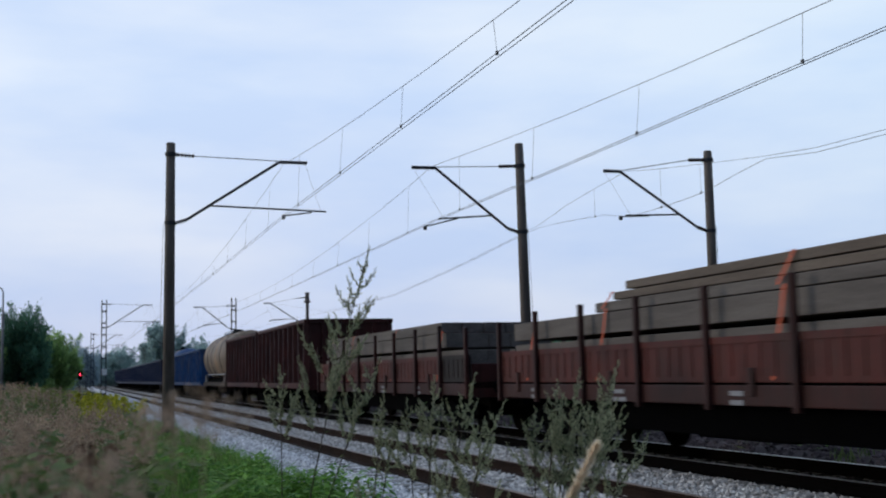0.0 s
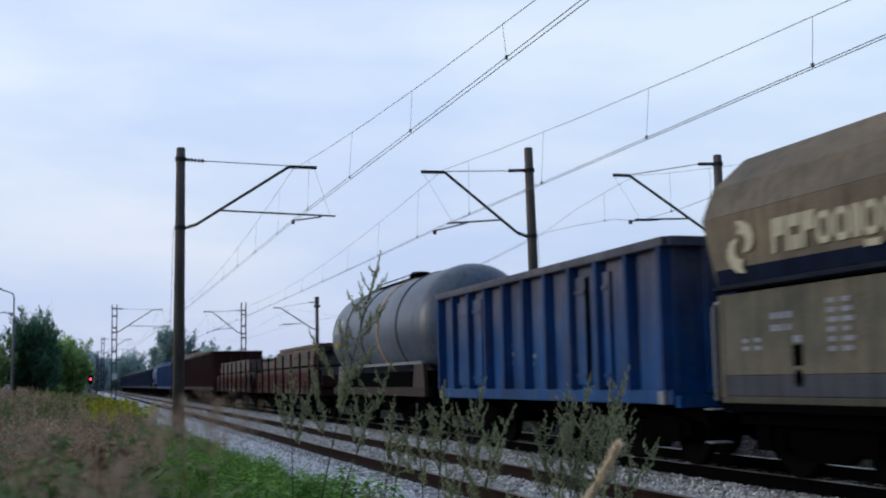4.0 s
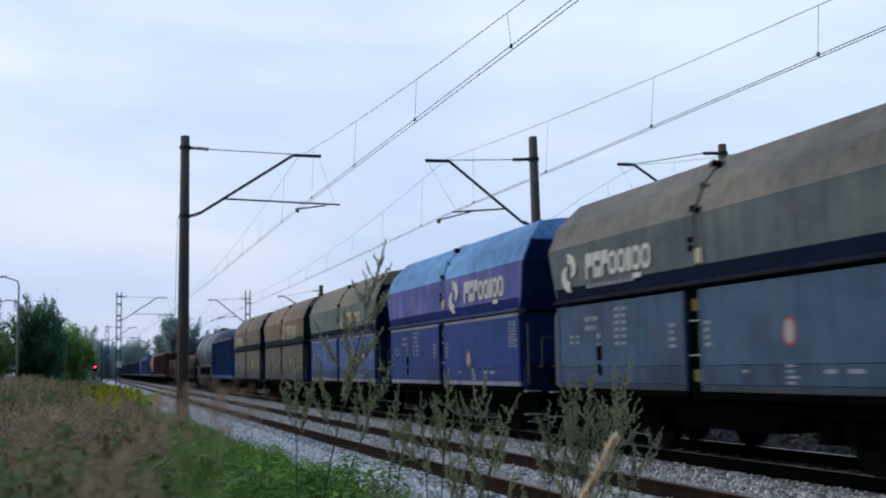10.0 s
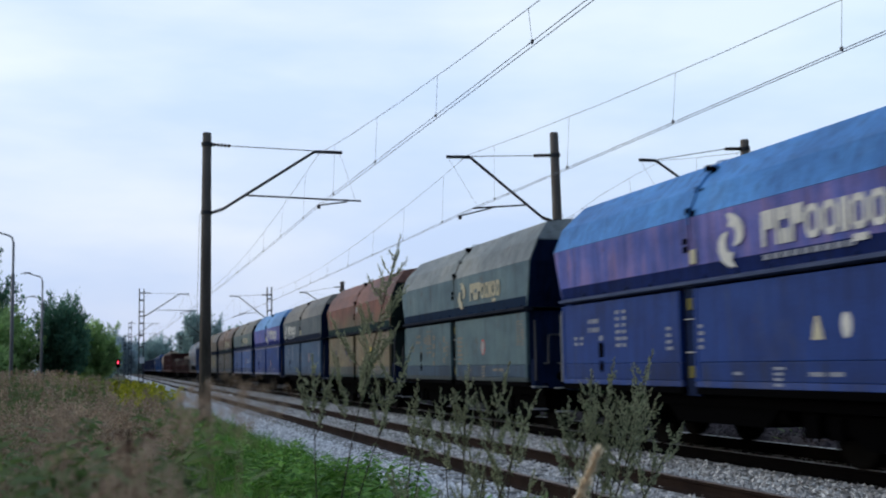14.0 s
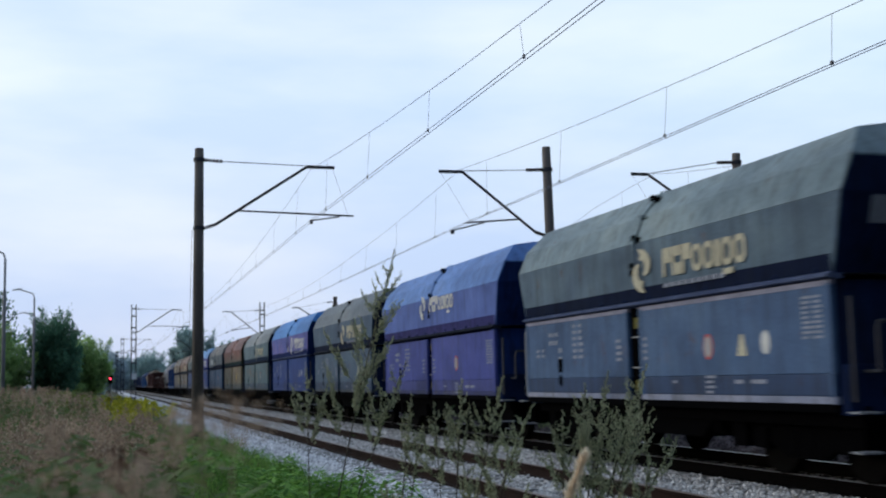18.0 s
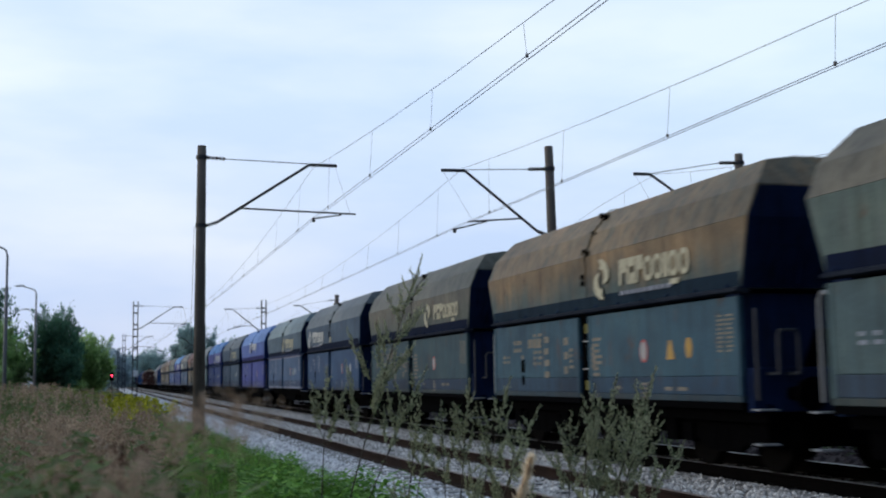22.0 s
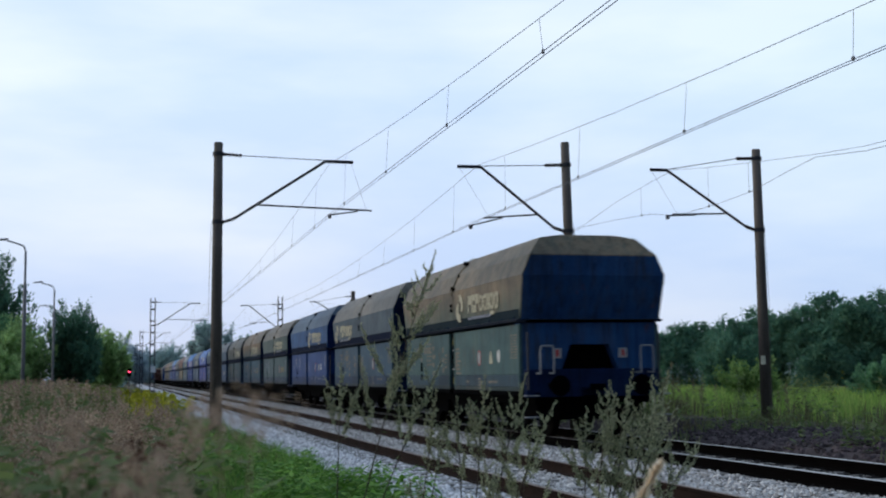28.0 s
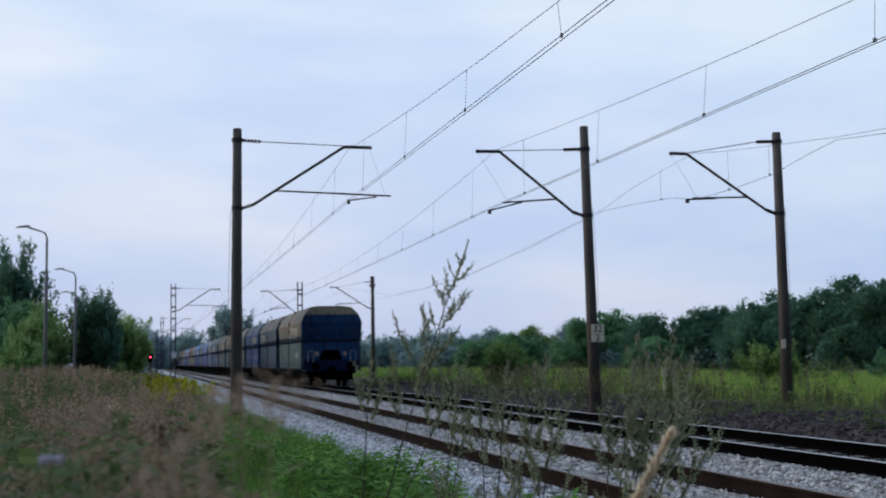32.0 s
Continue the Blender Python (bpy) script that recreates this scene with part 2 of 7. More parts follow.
M_LAMPPOST = plain("pale_grey_lamp_post", (0.22, 0.22, 0.23), 0.6, 0.2)
M_RED = lit("red_signal_light", (1.0, 0.04, 0.10), 6.0)
# these two near-black colours also carry the deep shade under the wagons
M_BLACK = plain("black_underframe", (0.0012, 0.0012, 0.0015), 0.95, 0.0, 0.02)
M_WHEEL = surface("shaded_black_steel", (0.0014, 0.0012, 0.0012), (0.004, 0.0034, 0.003), 5, 40, 0.9, 0.0, 0.2, None, 0.25, 0.03)
M_NAVY = paint("dirty_navy_paint", (0.0055, 0.014, 0.050), (0.008, 0.012, 0.022), 0.3, 0.7, 0.06)
M_RBLUE = paint("deep_blue_end_paint", (0.007, 0.026, 0.115), (0.012, 0.018, 0.045), 0.3, 0.7, 0.08)
M_TUBE = plain("dull_tube", (0.03, 0.032, 0.04), 0.6)
M_GRAB = plain("pale_grab_rail", (0.20, 0.205, 0.22), 0.5)
M_FADED = plain("faded_grey_lettering", (0.22, 0.235, 0.28), 0.7)
M_WHITE = plain("faded_white_paint", (0.55, 0.54, 0.50), 0.6)
M_CREAM = plain("dusty_cream_paint", (0.44, 0.40, 0.28), 0.65)
M_REDPAINT = plain("faded_red_paint", (0.42, 0.06, 0.05), 0.6)
M_YELLOW = plain("yellow_paint", (0.55, 0.38, 0.04), 0.6)
M_ORANGE = plain("orange_strap", (0.45, 0.085, 0.035), 0.7)
M_BEAM = surface("weathered_grey_timber", (0.072, 0.062, 0.056), (0.145, 0.128, 0.115), 1.5, 30, 0.9, 0, 0.35, (2, 0.3, 3))
M_BEAM2 = surface("brown_timber", (0.080, 0.062, 0.050), (0.150, 0.122, 0.098), 1.5, 30, 0.9, 0, 0.35, (2, 0.3, 3))
M_TANK = paint("grey_tank_paint", (0.082, 0.108, 0.165), (0.045, 0.046, 0.050), 0.35, 0.46, 0.6, rust=0.2)
M_RUSTRING = surface("rusty_band", (0.28, 0.16, 0.09), (0.5, 0.40, 0.32), 3, 30, 0.8, 0, 0.2, (1, 1, 1.2))
M_GREYRING = plain("dark_grey_band", (0.06, 0.06, 0.065), 0.6)
M_BARK = surface("rough_bark", (0.035, 0.028, 0.02), (0.09, 0.07, 0.05), 3, 25, 0.95, 0, 0.6, (3, 3, 0.6))

# ---- mesh helpers ----
def box(bm, x0, x1, y0, y1, z0, z1):
    v = [bm.verts.new((x, y, z)) for z in (z0, z1) for y in (y0, y1) for x in (x0, x1)]
    for f in ((0, 2, 3, 1), (4, 5, 7, 6), (0, 1, 5, 4), (2, 6, 7, 3), (0, 4, 6, 2), (1, 3, 7, 5)):
        bm.faces.new([v[i] for i in f])
    return v


def soft_box(bm, x0, x1, y0, y1, z0, z1, r=0.02):
    v = box(bm, x0, x1, y0, y1, z0, z1)
    es = list({e for q in v for e in q.link_edges})
    bmesh.ops.bevel(bm, geom=es, offset=r, segments=2, affect="EDGES", profile=0.6)


def prism(bm, pts, y0, y1, axis="y"):
    """A closed profile of (a, b) pushed along an axis."""
    def place(a, b, y):
        return (a, y, b) if axis == "y" else ((y, a, b) if axis == "x" else (a, b, y))
    lo = [bm.verts.new(place(a, b, y0)) for a, b in pts]
    hi = [bm.verts.new(place(a, b, y1)) for a, b in pts]
    n = len(pts)
    fs = [bm.faces.new([lo[i], lo[(i + 1) % n], hi[(i + 1) % n], hi[i]]) for i in range(n)]
    fs += [bm.faces.new(lo[::-1]), bm.faces.new(hi)]
    bmesh.ops.recalc_face_normals(bm, faces=fs)


def rod(bm, p0, p1, r0, r1=None, n=8, caps=True):
    r1 = r0 if r1 is None else r1
    p0, p1 = Vector(p0), Vector(p1)
    d = (p1 - p0).normalized()
    a = d.orthogonal().normalized()
    b = d.cross(a)
    rings = []
    for p, r in ((p0, r0), (p1, r1)):
        rings.append([bm.verts.new(p + (a * math.cos(2 * math.pi * i / n) + b * math.sin(2 * math.pi * i / n)) * r) for i in range(n)])
    for i in range(n):
        bm.faces.new([rings[0][i], rings[0][(i + 1) % n], rings[1][(i + 1) % n], rings[1][i]])
    if caps:
        bm.faces.new(rings[0][::-1])
        bm.faces.new(rings[1])


def pipe(bm, pts, r, n=6):
    for a, b in zip(pts[:-1], pts[1:]):
        rod(bm, a, b, r, r, n)


def lathe(bm, rings, n=32, axis="y"):
    """Turned shape: rings of (place along the axis, radius), centred on the axis."""
    made = []
    for t, r in rings:
        row = []
        for i in range(n):
            c, s = math.cos(2 * math.pi * i / n) * r, math.sin(2 * math.pi * i / n) * r
            row.append(bm.verts.new((c, t, s) if axis == "y" else ((t, c, s) if axis == "x" else (c, s, t))))
        made.append(row)
    fs = []
    for r0, r1 in zip(made[:-1], made[1:]):
        for i in range(n):
            fs.append(bm.faces.new([r0[i], r0[(i + 1) % n], r1[(i + 1) % n], r1[i]]))
    fs += [bm.faces.new(made[0][::-1]), bm.faces.new(made[-1])]
    bmesh.ops.recalc_face_normals(bm, faces=fs)


def part(name, bm, material, parent=None, label="", smooth=False):
    me = bpy.data.meshes.new(name)
    bm.to_mesh(me)
    bm.free()
    me.materials.append(material)
    if smooth:
        me.shade_smooth()
    ob = new(name, me)
    ob.parent = parent
    if label:
        ob["label"] = label
    return ob


def cloud(name, verts, faces, material, parent=None):
    me = bpy.data.meshes.new(name)
    me.from_pydata(verts, [], faces)
    me.materials.append(material)
    ob = new(name, me)
    ob.parent = parent
    return ob


def root(name, m, label, category, group="", kind=""):
    ob = new(name)
    ob.matrix_basis = m
    ob.empty_display_size = 0.3
    return tagged(ob, label, category, group, kind)

# ---- ground ----
T1, T2, T3 = 5.39, 9.20, 14.1      # middles of the three tracks; rail heads of the first two lie at z = 0
Y0, Y1 = -60.0, 620.0


def ease(a, b, v):
    u = min(1.0, max(0.0, (v - a) / (b - a)))
    return u * u * (3 - 2 * u)


def ground_z(x, y):
    z = -0.55
    if x < 3.5:
        z = -0.34 - 0.2 * ease(0.5, 3.5, x)
        z += 0.45 * ease(1.0, -2.5, x) * ease(12, 30, y) * (1 - ease(90, 160, y))
    elif x > 11.0:
        z = -0.55 + 0.42 * ease(11.0, 12.6, x)
        z -= 0.10 * ease(17.5, 19.0, x) + 0.75 * ease(20, 70, x)
    z += 0.06 * noise.noise((x * 0.35, y * 0.35, 1.7)) if -60 < x < 90 and not 3.5 < x < 11.5 else 0.0
    return z


def make_ground():
    xs = [-3000, -1200, -500, -200, -100, -60, -40, -28] + [-20 + i * 1.0 for i in range(60)] + [42, 46, 52, 60, 72, 90, 120, 170, 260, 500, 1200, 3000]
    ys = [-3000, -800, -250, -100, -50, -25] + [-12 + i * 1.2 for i in range(95)] + [105, 112, 122, 135, 150, 170, 200, 250, 330, 450, 700, 1200, 2200, 4500]
    verts = [(x, y, ground_z(x, y)) for y in ys for x in xs]
    nx = len(xs)
    faces = [(j * nx + i, j * nx + i + 1, (j + 1) * nx + i + 1, (j + 1) * nx + i) for j in range(len(ys) - 1) for i in range(nx - 1)]
    ob = cloud("ground", verts, faces, M_SOIL)
    ob.data.shade_smooth()
    return tagged(ob, "uneven dark soil of the trackside and meadow", "ground", kind="structure")


make_ground()


def make_bed():
    bm = bmesh.new()
    prism(bm, [(2.9, -0.62), (3.45, -0.34), (3.95, -0.21), (4.62, -0.206), (4.62, -0.62)], Y0, Y1)
    tagged(part("ballast_bed", bm, M_BALLAST), "shoulder of pale grey crushed stone beside the track", "ballast", kind="structure")
    bm = bmesh.new()
    prism(bm, [(4.622, -0.62), (4.622, -0.206), (6.9, -0.19), (7.4, -0.24), (7.8, -0.2), (8.35, -0.2), (8.35, -0.62)], Y0, Y1)
    tagged(part("rust_dusted_ballast_bed", bm, M_TANBED), "bed of crushed stone browned by rust dust under the track", "ballast", kind="structure")
    bm = bmesh.new()
    prism(bm, [(8.352, -0.62), (8.352, -0.2), (10.6, -0.2), (11.2, -0.3), (11.9, -0.62)], Y0, Y1)
    tagged(part("near_black_bed", bm, M_T2BED), "near-black ballast bed under the second track", "ballast", kind="structure")
    bm = bmesh.new()
    prism(bm, [(11.4, -0.5), (12.2, -0.16), (13.0, -0.08), (15.4, -0.08), (16.4, -0.14), (17.8, -0.5)], Y0, Y1)
    tagged(part("old_ballast_bed", bm, M_DARKBED), "overgrown strip of dark old ballast", "ballast", kind="structure")


make_bed()


def stones(name, material, n, x0, x1, y0, y1, zf, size, seed, label, near=1.6):
    """Loose broken stones, thrown on a bed; denser near its start."""
    rng = np.random.default_rng(seed)
    base = np.array([(1, 0, 0), (-1, 0, 0), (0, 1, 0), (0, -1, 0), (0, 0, 1), (0, 0, -0.6)], float)
    tri = np.array([(0, 2, 4), (2, 1, 4), (1, 3, 4), (3, 0, 4), (2, 0, 5), (1, 2, 5), (3, 1, 5), (0, 3, 5)])
    u = rng.random(n) ** near
    ys = y0 + (y1 - y0) * u
    xs = x0 + (x1 - x0) * rng.random(n)
    zs = np.array([zf(x) for x in xs])
    sz = size * (0.6 + 0.8 * rng.random(n))
    ang = rng.random(n) * 6.283
    v = base[None] * (0.7 + 0.6 * rng.random((n, 6, 1))) * sz[:, None, None] * np.array([1.2, 0.9, 0.75])
    c, s = np.cos(ang)[:, None], np.sin(ang)[:, None]
    vx, vy = v[..., 0] * c - v[..., 1] * s, v[..., 0] * s + v[..., 1] * c
    tilt = (rng.random((n, 1)) - 0.5) * 1.2
    vz = v[..., 2] + vx * tilt
    out = np.stack([vx + xs[:, None], vy + ys[:, None], vz + zs[:, None] + 0.01], -1).reshape(-1, 3)
    faces = (tri[None] + (np.arange(n) * 6)[:, None, None]).reshape(-1, 3)
    return tagged(cloud(name, out.tolist(), faces.tolist(), material), label, "gravel", kind="stuff")


def bed_top(x):
    return float(np.interp(x, [3.0, 3.45, 3.95, 6.9, 7.4, 7.8, 10.6, 11.2, 11.7], [-0.57, -0.34, -0.21, -0.19, -0.24, -0.2, -0.2, -0.3, -0.5]))


stones("ballast_stones", M_STONE, 16000, 3.0, 4.75, 7.0, 62.0, bed_top, 0.036, 3, "loose crushed pale grey ballast stones", 1.7)
stones("rust_dusted_stones", M_TANSTONE, 30000, 4.6, 8.35, 8.0, 62.0, bed_top, 0.036, 8, "loose ballast stones browned by rust dust", 1.6)
stones("near_black_stones", M_T2STONE, 16000, 8.35, 11.4, 8.0, 62.0, bed_top, 0.04, 6, "near-black ballast stones", 1.7)
stones("ballast_stones", M_STONE, 4000, 3.0, 4.7, 62.0, 150.0, bed_top, 0.07, 4, "loose crushed pale grey ballast stones", 1.3)
stones("rust_dusted_stones", M_TANSTONE, 6000, 4.6, 8.2, 62.0, 150.0, bed_top, 0.07, 9, "loose ballast stones browned by rust dust", 1.3)
stones("old_ballast_stones", M_DARKSTONE, 16000, 11.8, 17.4, 14.0, 75.0,
       lambda x: float(np.interp(x, [11.4, 12.2, 13.0, 15.4, 16.4, 17.8], [-0.5, -0.16, -0.08, -0.08, -0.14, -0.45])), 0.06, 5, "dark dirty stones of an old track bed", 1.3)


def make_track(name, xc, top, side_mat):
    """Two flat-bottom rails on sleepers that are mostly buried in the ballast."""
    track = root(name, pose(0, 0, 0), "rusty rails on concrete sleepers in ballast", "railway track", kind="structure")
    half = [(0.075, -0.172), (0.075, -0.16), (0.02, -0.145), (0.012, -0.12), (0.012, -0.05), (0.036, -0.038), (0.036, -0.006)]
    for side in (-0.755, 0.755):
        x = xc + side
        bm = bmesh.new()
        prism(bm, [(x + a, b) for a, b in half] + [(x - a, b) for a, b in half[::-1]], Y0, Y1)
        rail = part("rail", bm, side_mat, track)
        bm = bmesh.new()
        prism(bm, [(x - 0.034, -0.006), (x + 0.034, -0.006), (x + 0.026, 0.0), (x - 0.026, 0.0)], Y0, Y1)
        part("rail_head", bm, top, rail, "rail head polished by wheels")
    return track


TRACK_1 = make_track("track_1", T1, M_RUSTTOP, M_RAIL)
TRACK_2 = make_track("track_2", T2, M_RAILTOP, M_RAIL2)

# ---- overhead line ----
def cone_pole(bm, top, base=-0.8, r0=0.165, r1=0.115, n=16):
    lathe(bm, [(base, r0), (top - 0.02, r1), (top, r1 - 0.015)], n, "z")


def insulator(bm, p0, p1, r=0.05, discs=4):
    p0, p1 = Vector(p0), Vector(p1)
    rod(bm, p0, p1, 0.018, 0.018, 6)
    d = (p1 - p0)
    for i in range(discs):
        c = p0 + d * (i + 0.5) / discs
        e = d.normalized() * (d.length / discs * 0.32)
        rod(bm, c - e, c + e, r, r * 0.8, 10)


def cantilever(parent, root_x, sgn, z_low, z_top, bend, tip, mid, low_end, steady, lattice=False):
    """Inclined tube, top tie, registration tube and steady arm, in the plane x-z of the pole. Places are (reach, z)."""
    def q(p, y=0.0):
        return (root_x + sgn * p[0], y, p[1])
    bm = bmesh.new()
    k = (0.42, z_low + 0.1)
    rod(bm, q(k), q(bend), 0.038, 0.038, 8)
    part("inclined_tube", bm, M_STEEL, parent)
    bm = bmesh.new()
    insulator(bm, q((0.12, z_low)), q(k), 0.055, 5)
    part("insulator", bm, M_INSUL, parent, "ribbed dark brown insulator")
    bm = bmesh.new()
    insulator(bm, q((0.15, z_top)), q((0.62, z_top - 0.02)), 0.055, 5)
    part("insulator", bm, M_INSUL, parent, "ribbed dark brown insulator")
    bm = bmesh.new()
    box(bm, root_x + min(sgn * bend[0], sgn * tip[0]), root_x + max(sgn * bend[0], sgn * tip[0]), -0.03, 0.03, bend[1] - 0.035, bend[1] + 0.045)
    part("top_bracket", bm, M_STEEL, parent)
    bm = bmesh.new()
    rod(bm, q((0.6, z_top - 0.02)), q((bend[0] - 0.03, bend[1] + 0.03)), 0.012, 0.012, 6)
    part("top_tie", bm, M_STEEL, parent)
    bm = bmesh.new()
    rod(bm, q(mid), q(low_end), 0.024, 0.024, 8)
    part("registration_tube", bm, M_STEEL, parent)
    bm = bmesh.new()
    pipe(bm, [q(steady[0]), q(steady[1])], 0.02, 6)
    box(bm, root_x + sgn * steady[1][0] - 0.04, root_x + sgn * steady[1][0] + 0.04, -0.04, 0.04, steady[1][1] - 0.09, steady[1][1] + 0.02)
    part("steady_arm", bm, M_STEEL, parent)
    bm = bmesh.new()
    rod(bm, q((tip[0] - 0.05, tip[1])), q((low_end[0] - 0.15, low_end[1])), 0.0035, 0.0035, 5)
    part("support_wire", bm, M_WIRE, parent)
    for zc in (z_low, z_top):
        bm = bmesh.new()
        rod(bm, (0, 0, zc - 0.05), (0, 0, zc + 0.05), 0.15, 0.15, 12)
        box(bm, min(0, sgn * 0.16), max(0, sgn * 0.16), -0.03, 0.03, zc - 0.03, zc + 0.03)
        part("clamp", bm, M_STEEL, parent)


ARM_A = dict(z_low=5.35, z_top=7.17, bend=(2.86, 7.08), tip=(3.62, 7.05), mid=(1.03, 5.84), low_end=(4.14, 5.77), steady=((3.75, 5.74), (2.98, 5.62)))
ARM_B = dict(z_low=5.10, z_top=6.92, bend=(2.42, 6.82), tip=(3.08, 6.80), mid=(0.86, 5.55), low_end=(2.38, 5.45), steady=((1.85, 5.46), (2.76, 5.24)))
ARM_C = dict(z_low=5.12, z_top=7.12, bend=(2.72, 6.70), tip=(3.22, 6.66), mid=(0.95, 5.56), low_end=(2.6, 5.50), steady=((1.9, 5.5), (2.75, 5.46)))


def concrete_mast(x, y, sgn, arm, top=7.5, lean=0.0, wire=True):
    mast = root("catenary_mast", pose(x, y, 0, 0, lean, 0), "tapered concrete mast carrying a catenary cantilever", "catenary mast", "masts along the line")
    bm = bmesh.new()
    cone_pole(bm, top)
    part("pole", bm, M_POLE, mast, "weathered brownish grey concrete", True)
    cantilever(mast, 0, sgn, **arm)
    if wire:
        bm = bmesh.new()
        pipe(bm, [(-0.17 * sgn, 0, 5.3), (-0.21 * sgn, 0, 3.2), (-0.2 * sgn, 0, 0.0)], 0.006, 5)
        part("earth_wire", bm, M_WIRE, mast)
    return mast


def lattice_mast(x, y, sgn, arm, top=7.5):
    mast = root("lattice_mast", pose(x, y, 0), "dark steel lattice mast carrying a catenary cantilever", "catenary mast", "masts along the line")
    for sx in (-0.17, 0.17):
        bm = bmesh.new()
        soft_box(bm, sx - 0.04, sx + 0.04, -0.09, 0.09, -0.8, top, 0.01)
        part("leg", bm, M_MAST, mast)
    z, i = 0.3, 0
    while z < top - 0.1:
        bm = bmesh.new()
        box(bm, -0.14, 0.14, -0.06, 0.06, z - 0.06, z + 0.06)
        part("batten_plate", bm, M_MAST, mast)
        z += 0.9
    cantilever(mast, 0, sgn, **arm)
    return mast


concrete_mast(2.32, 31.0, 1, ARM_A, 7.48, 0.25)
concrete_mast(11.68, 29.5, -1, ARM_B, 7.55, -0.85)
concrete_mast(16.88, 28.6, -1, ARM_C, 7.38, 0.0)
lattice_mast(2.17, 93.6, 1, ARM_A, 7.5)
lattice_mast(11.85, 92.0, -1, ARM_B, 7.55)
MAST_D = concrete_mast(16.4, 85.4, -1, ARM_C, 7.35)
bm = bmesh.new()
lathe(bm, [(6.72, 0.17), (6.80, 0.24), (6.90, 0.24), (6.96, 0.15), (7.38, 0.15), (7.44, 0.20), (7.52, 0.12)], 12, "z")
part("head_collar", bm, M_POLE, MAST_D, "thick collared mast head")
lattice_mast(2.2, 155.0, 1, ARM_A, 7.4)
lattice_mast(11.9, 154.0, -1, ARM_B, 7.4)
lattice_mast(2.2, 217.0, 1, ARM_A, 7.4)
lattice_mast(11.9, 216.0, -1, ARM_B, 7.4)
concrete_mast(2.32, -31.0, 1, ARM_A, 7.5)
concrete_mast(11.7, -32.0, -1, ARM_B, 7.5)
concrete_mast(16.9, -33.0, -1, ARM_C, 7.5)


def km_sign():
    """White board with the kilometre figures on the mast."""
    sign = root("kilometre_sign", pose(11.72, 29.5 - 0.17, 1.92, 0, 0, -8), "small white enamel board with black kilometre figures", "sign")
    bm = bmesh.new()
    soft_box(bm, -0.16, 0.19, -0.012, 0.012, -0.235, 0.235, 0.008)
    part("board", bm, M_SIGN, sign)
    for text, zc, xc in (("32", 0.03, 0.015), ("2", -0.2, 0.015)):
        cu = bpy.data.curves.new("figures", "FONT")
        cu.body, cu.size, cu.align_x, cu.extrude = text, 0.25, "CENTER", 0.001
        cu.materials.append(M_INK)
        ob = new("figures", cu)
        ob.parent = sign
        ob.matrix_basis = pose(xc, -0.016, zc, 90, 0, 0)


km_sign()


def small_board(name, x, y, z, wide, high, material, label):
    """Plain enamel board clamped to a mast by two straps."""
    b = root(name, pose(x, y, z), label, "sign")
    bm = bmesh.new()
    soft_box(bm, -wide / 2, wide / 2, -0.012, 0.012, -high / 2, high / 2, 0.006)
    part("board", bm, material, b)
    for dz in (-0.3, 0.3):
        bm = bmesh.new()
        box(bm, -wide * 0.35, wide * 0.35, 0.012, 0.10, dz * high - 0.015, dz * high + 0.015)
        part("strap", bm, M_STEEL, b)


small_board("mast_board", 2.22, 93.4, 1.96, 0.38, 0.46, M_WHITEBOARD, "white enamel board on the lattice mast")
small_board("mast_board", 16.74, 28.44, 1.55, 0.13, 0.24, M_SIGN, "small cream board on the concrete mast")


def wire_run(name, label, pts, r, drops=(), twin=0.0):
    """One overhead wire with its parts: the strands and the droppers that hang from it."""
    run = root(name, pose(0, 0, 0), label, "overhead wire", "overhead wires")
    for off in ((-twin / 2, twin / 2) if twin else (0.0,)):
        cu = bpy.data.curves.new("strand", "CURVE")
        cu.dimensions, cu.bevel_depth, cu.bevel_resolution = "3D", r, 1
        sp = cu.splines.new("POLY")
        sp.points.add(len(pts) - 1)
        for p, q in zip(sp.points, pts):
            p.co = (q[0] + off, q[1], q[2], 1)
        cu.materials.append(M_WIRE)
        ob = new("strand", cu)
        ob.parent = run
    for a, b in drops:
        bm = bmesh.new()
        rod(bm, a, b, 0.0036, 0.0036, 4)
        box(bm, b[0] - 0.015, b[0] + 0.015, b[1] - 0.02, b[1] + 0.02, b[2] - 0.025, b[2] + 0.03)
        part("dropper", bm, M_WIRE, run)
    return run


def line_above(stations, z_contact, z_hook, sag, xc, zig, twin, seed):
    """Contact wire and messenger over one track, span by span between the stations (y of the masts)."""
    rng = random.Random(seed)
    contact, messenger, drops = [], [], []
    for k, (ya, yb) in enumerate(zip(stations[:-1], stations[1:])):
        xa, xb = xc + (zig if k % 2 else -zig), xc + (-zig if k % 2 else zig)
        n = 14
        for i in range(n + (k == len(stations) - 2)):
            u = i / n
            x, y = xa + (xb - xa) * u, ya + (yb - ya) * u
            contact.append((x, y, z_contact - 0.06 * 4 * u * (1 - u)))
            messenger.append((x * 0.6 + xc * 0.4, y, z_hook - sag * 4 * u * (1 - u)))
        if yb < 240:
            m = 13
            for i in range(m):
                u = (i + 0.5) / m
                x, y = xa + (xb - xa) * u, ya + (yb - ya) * u
                top = z_hook - sag * 4 * u * (1 - u)
                drops.append(((x * 0.6 + xc * 0.4, y + rng.uniform(-0.2, 0.2), top), (x, y, z_contact - 0.05 * 4 * u * (1 - u) + 0.02)))
    wire_run("contact_wire", "taut contact wire of two strands over the track", contact, 0.0062, (), twin)
    wire_run("messenger_wire", "sagging messenger wire with thin droppers", messenger, 0.0055, drops)


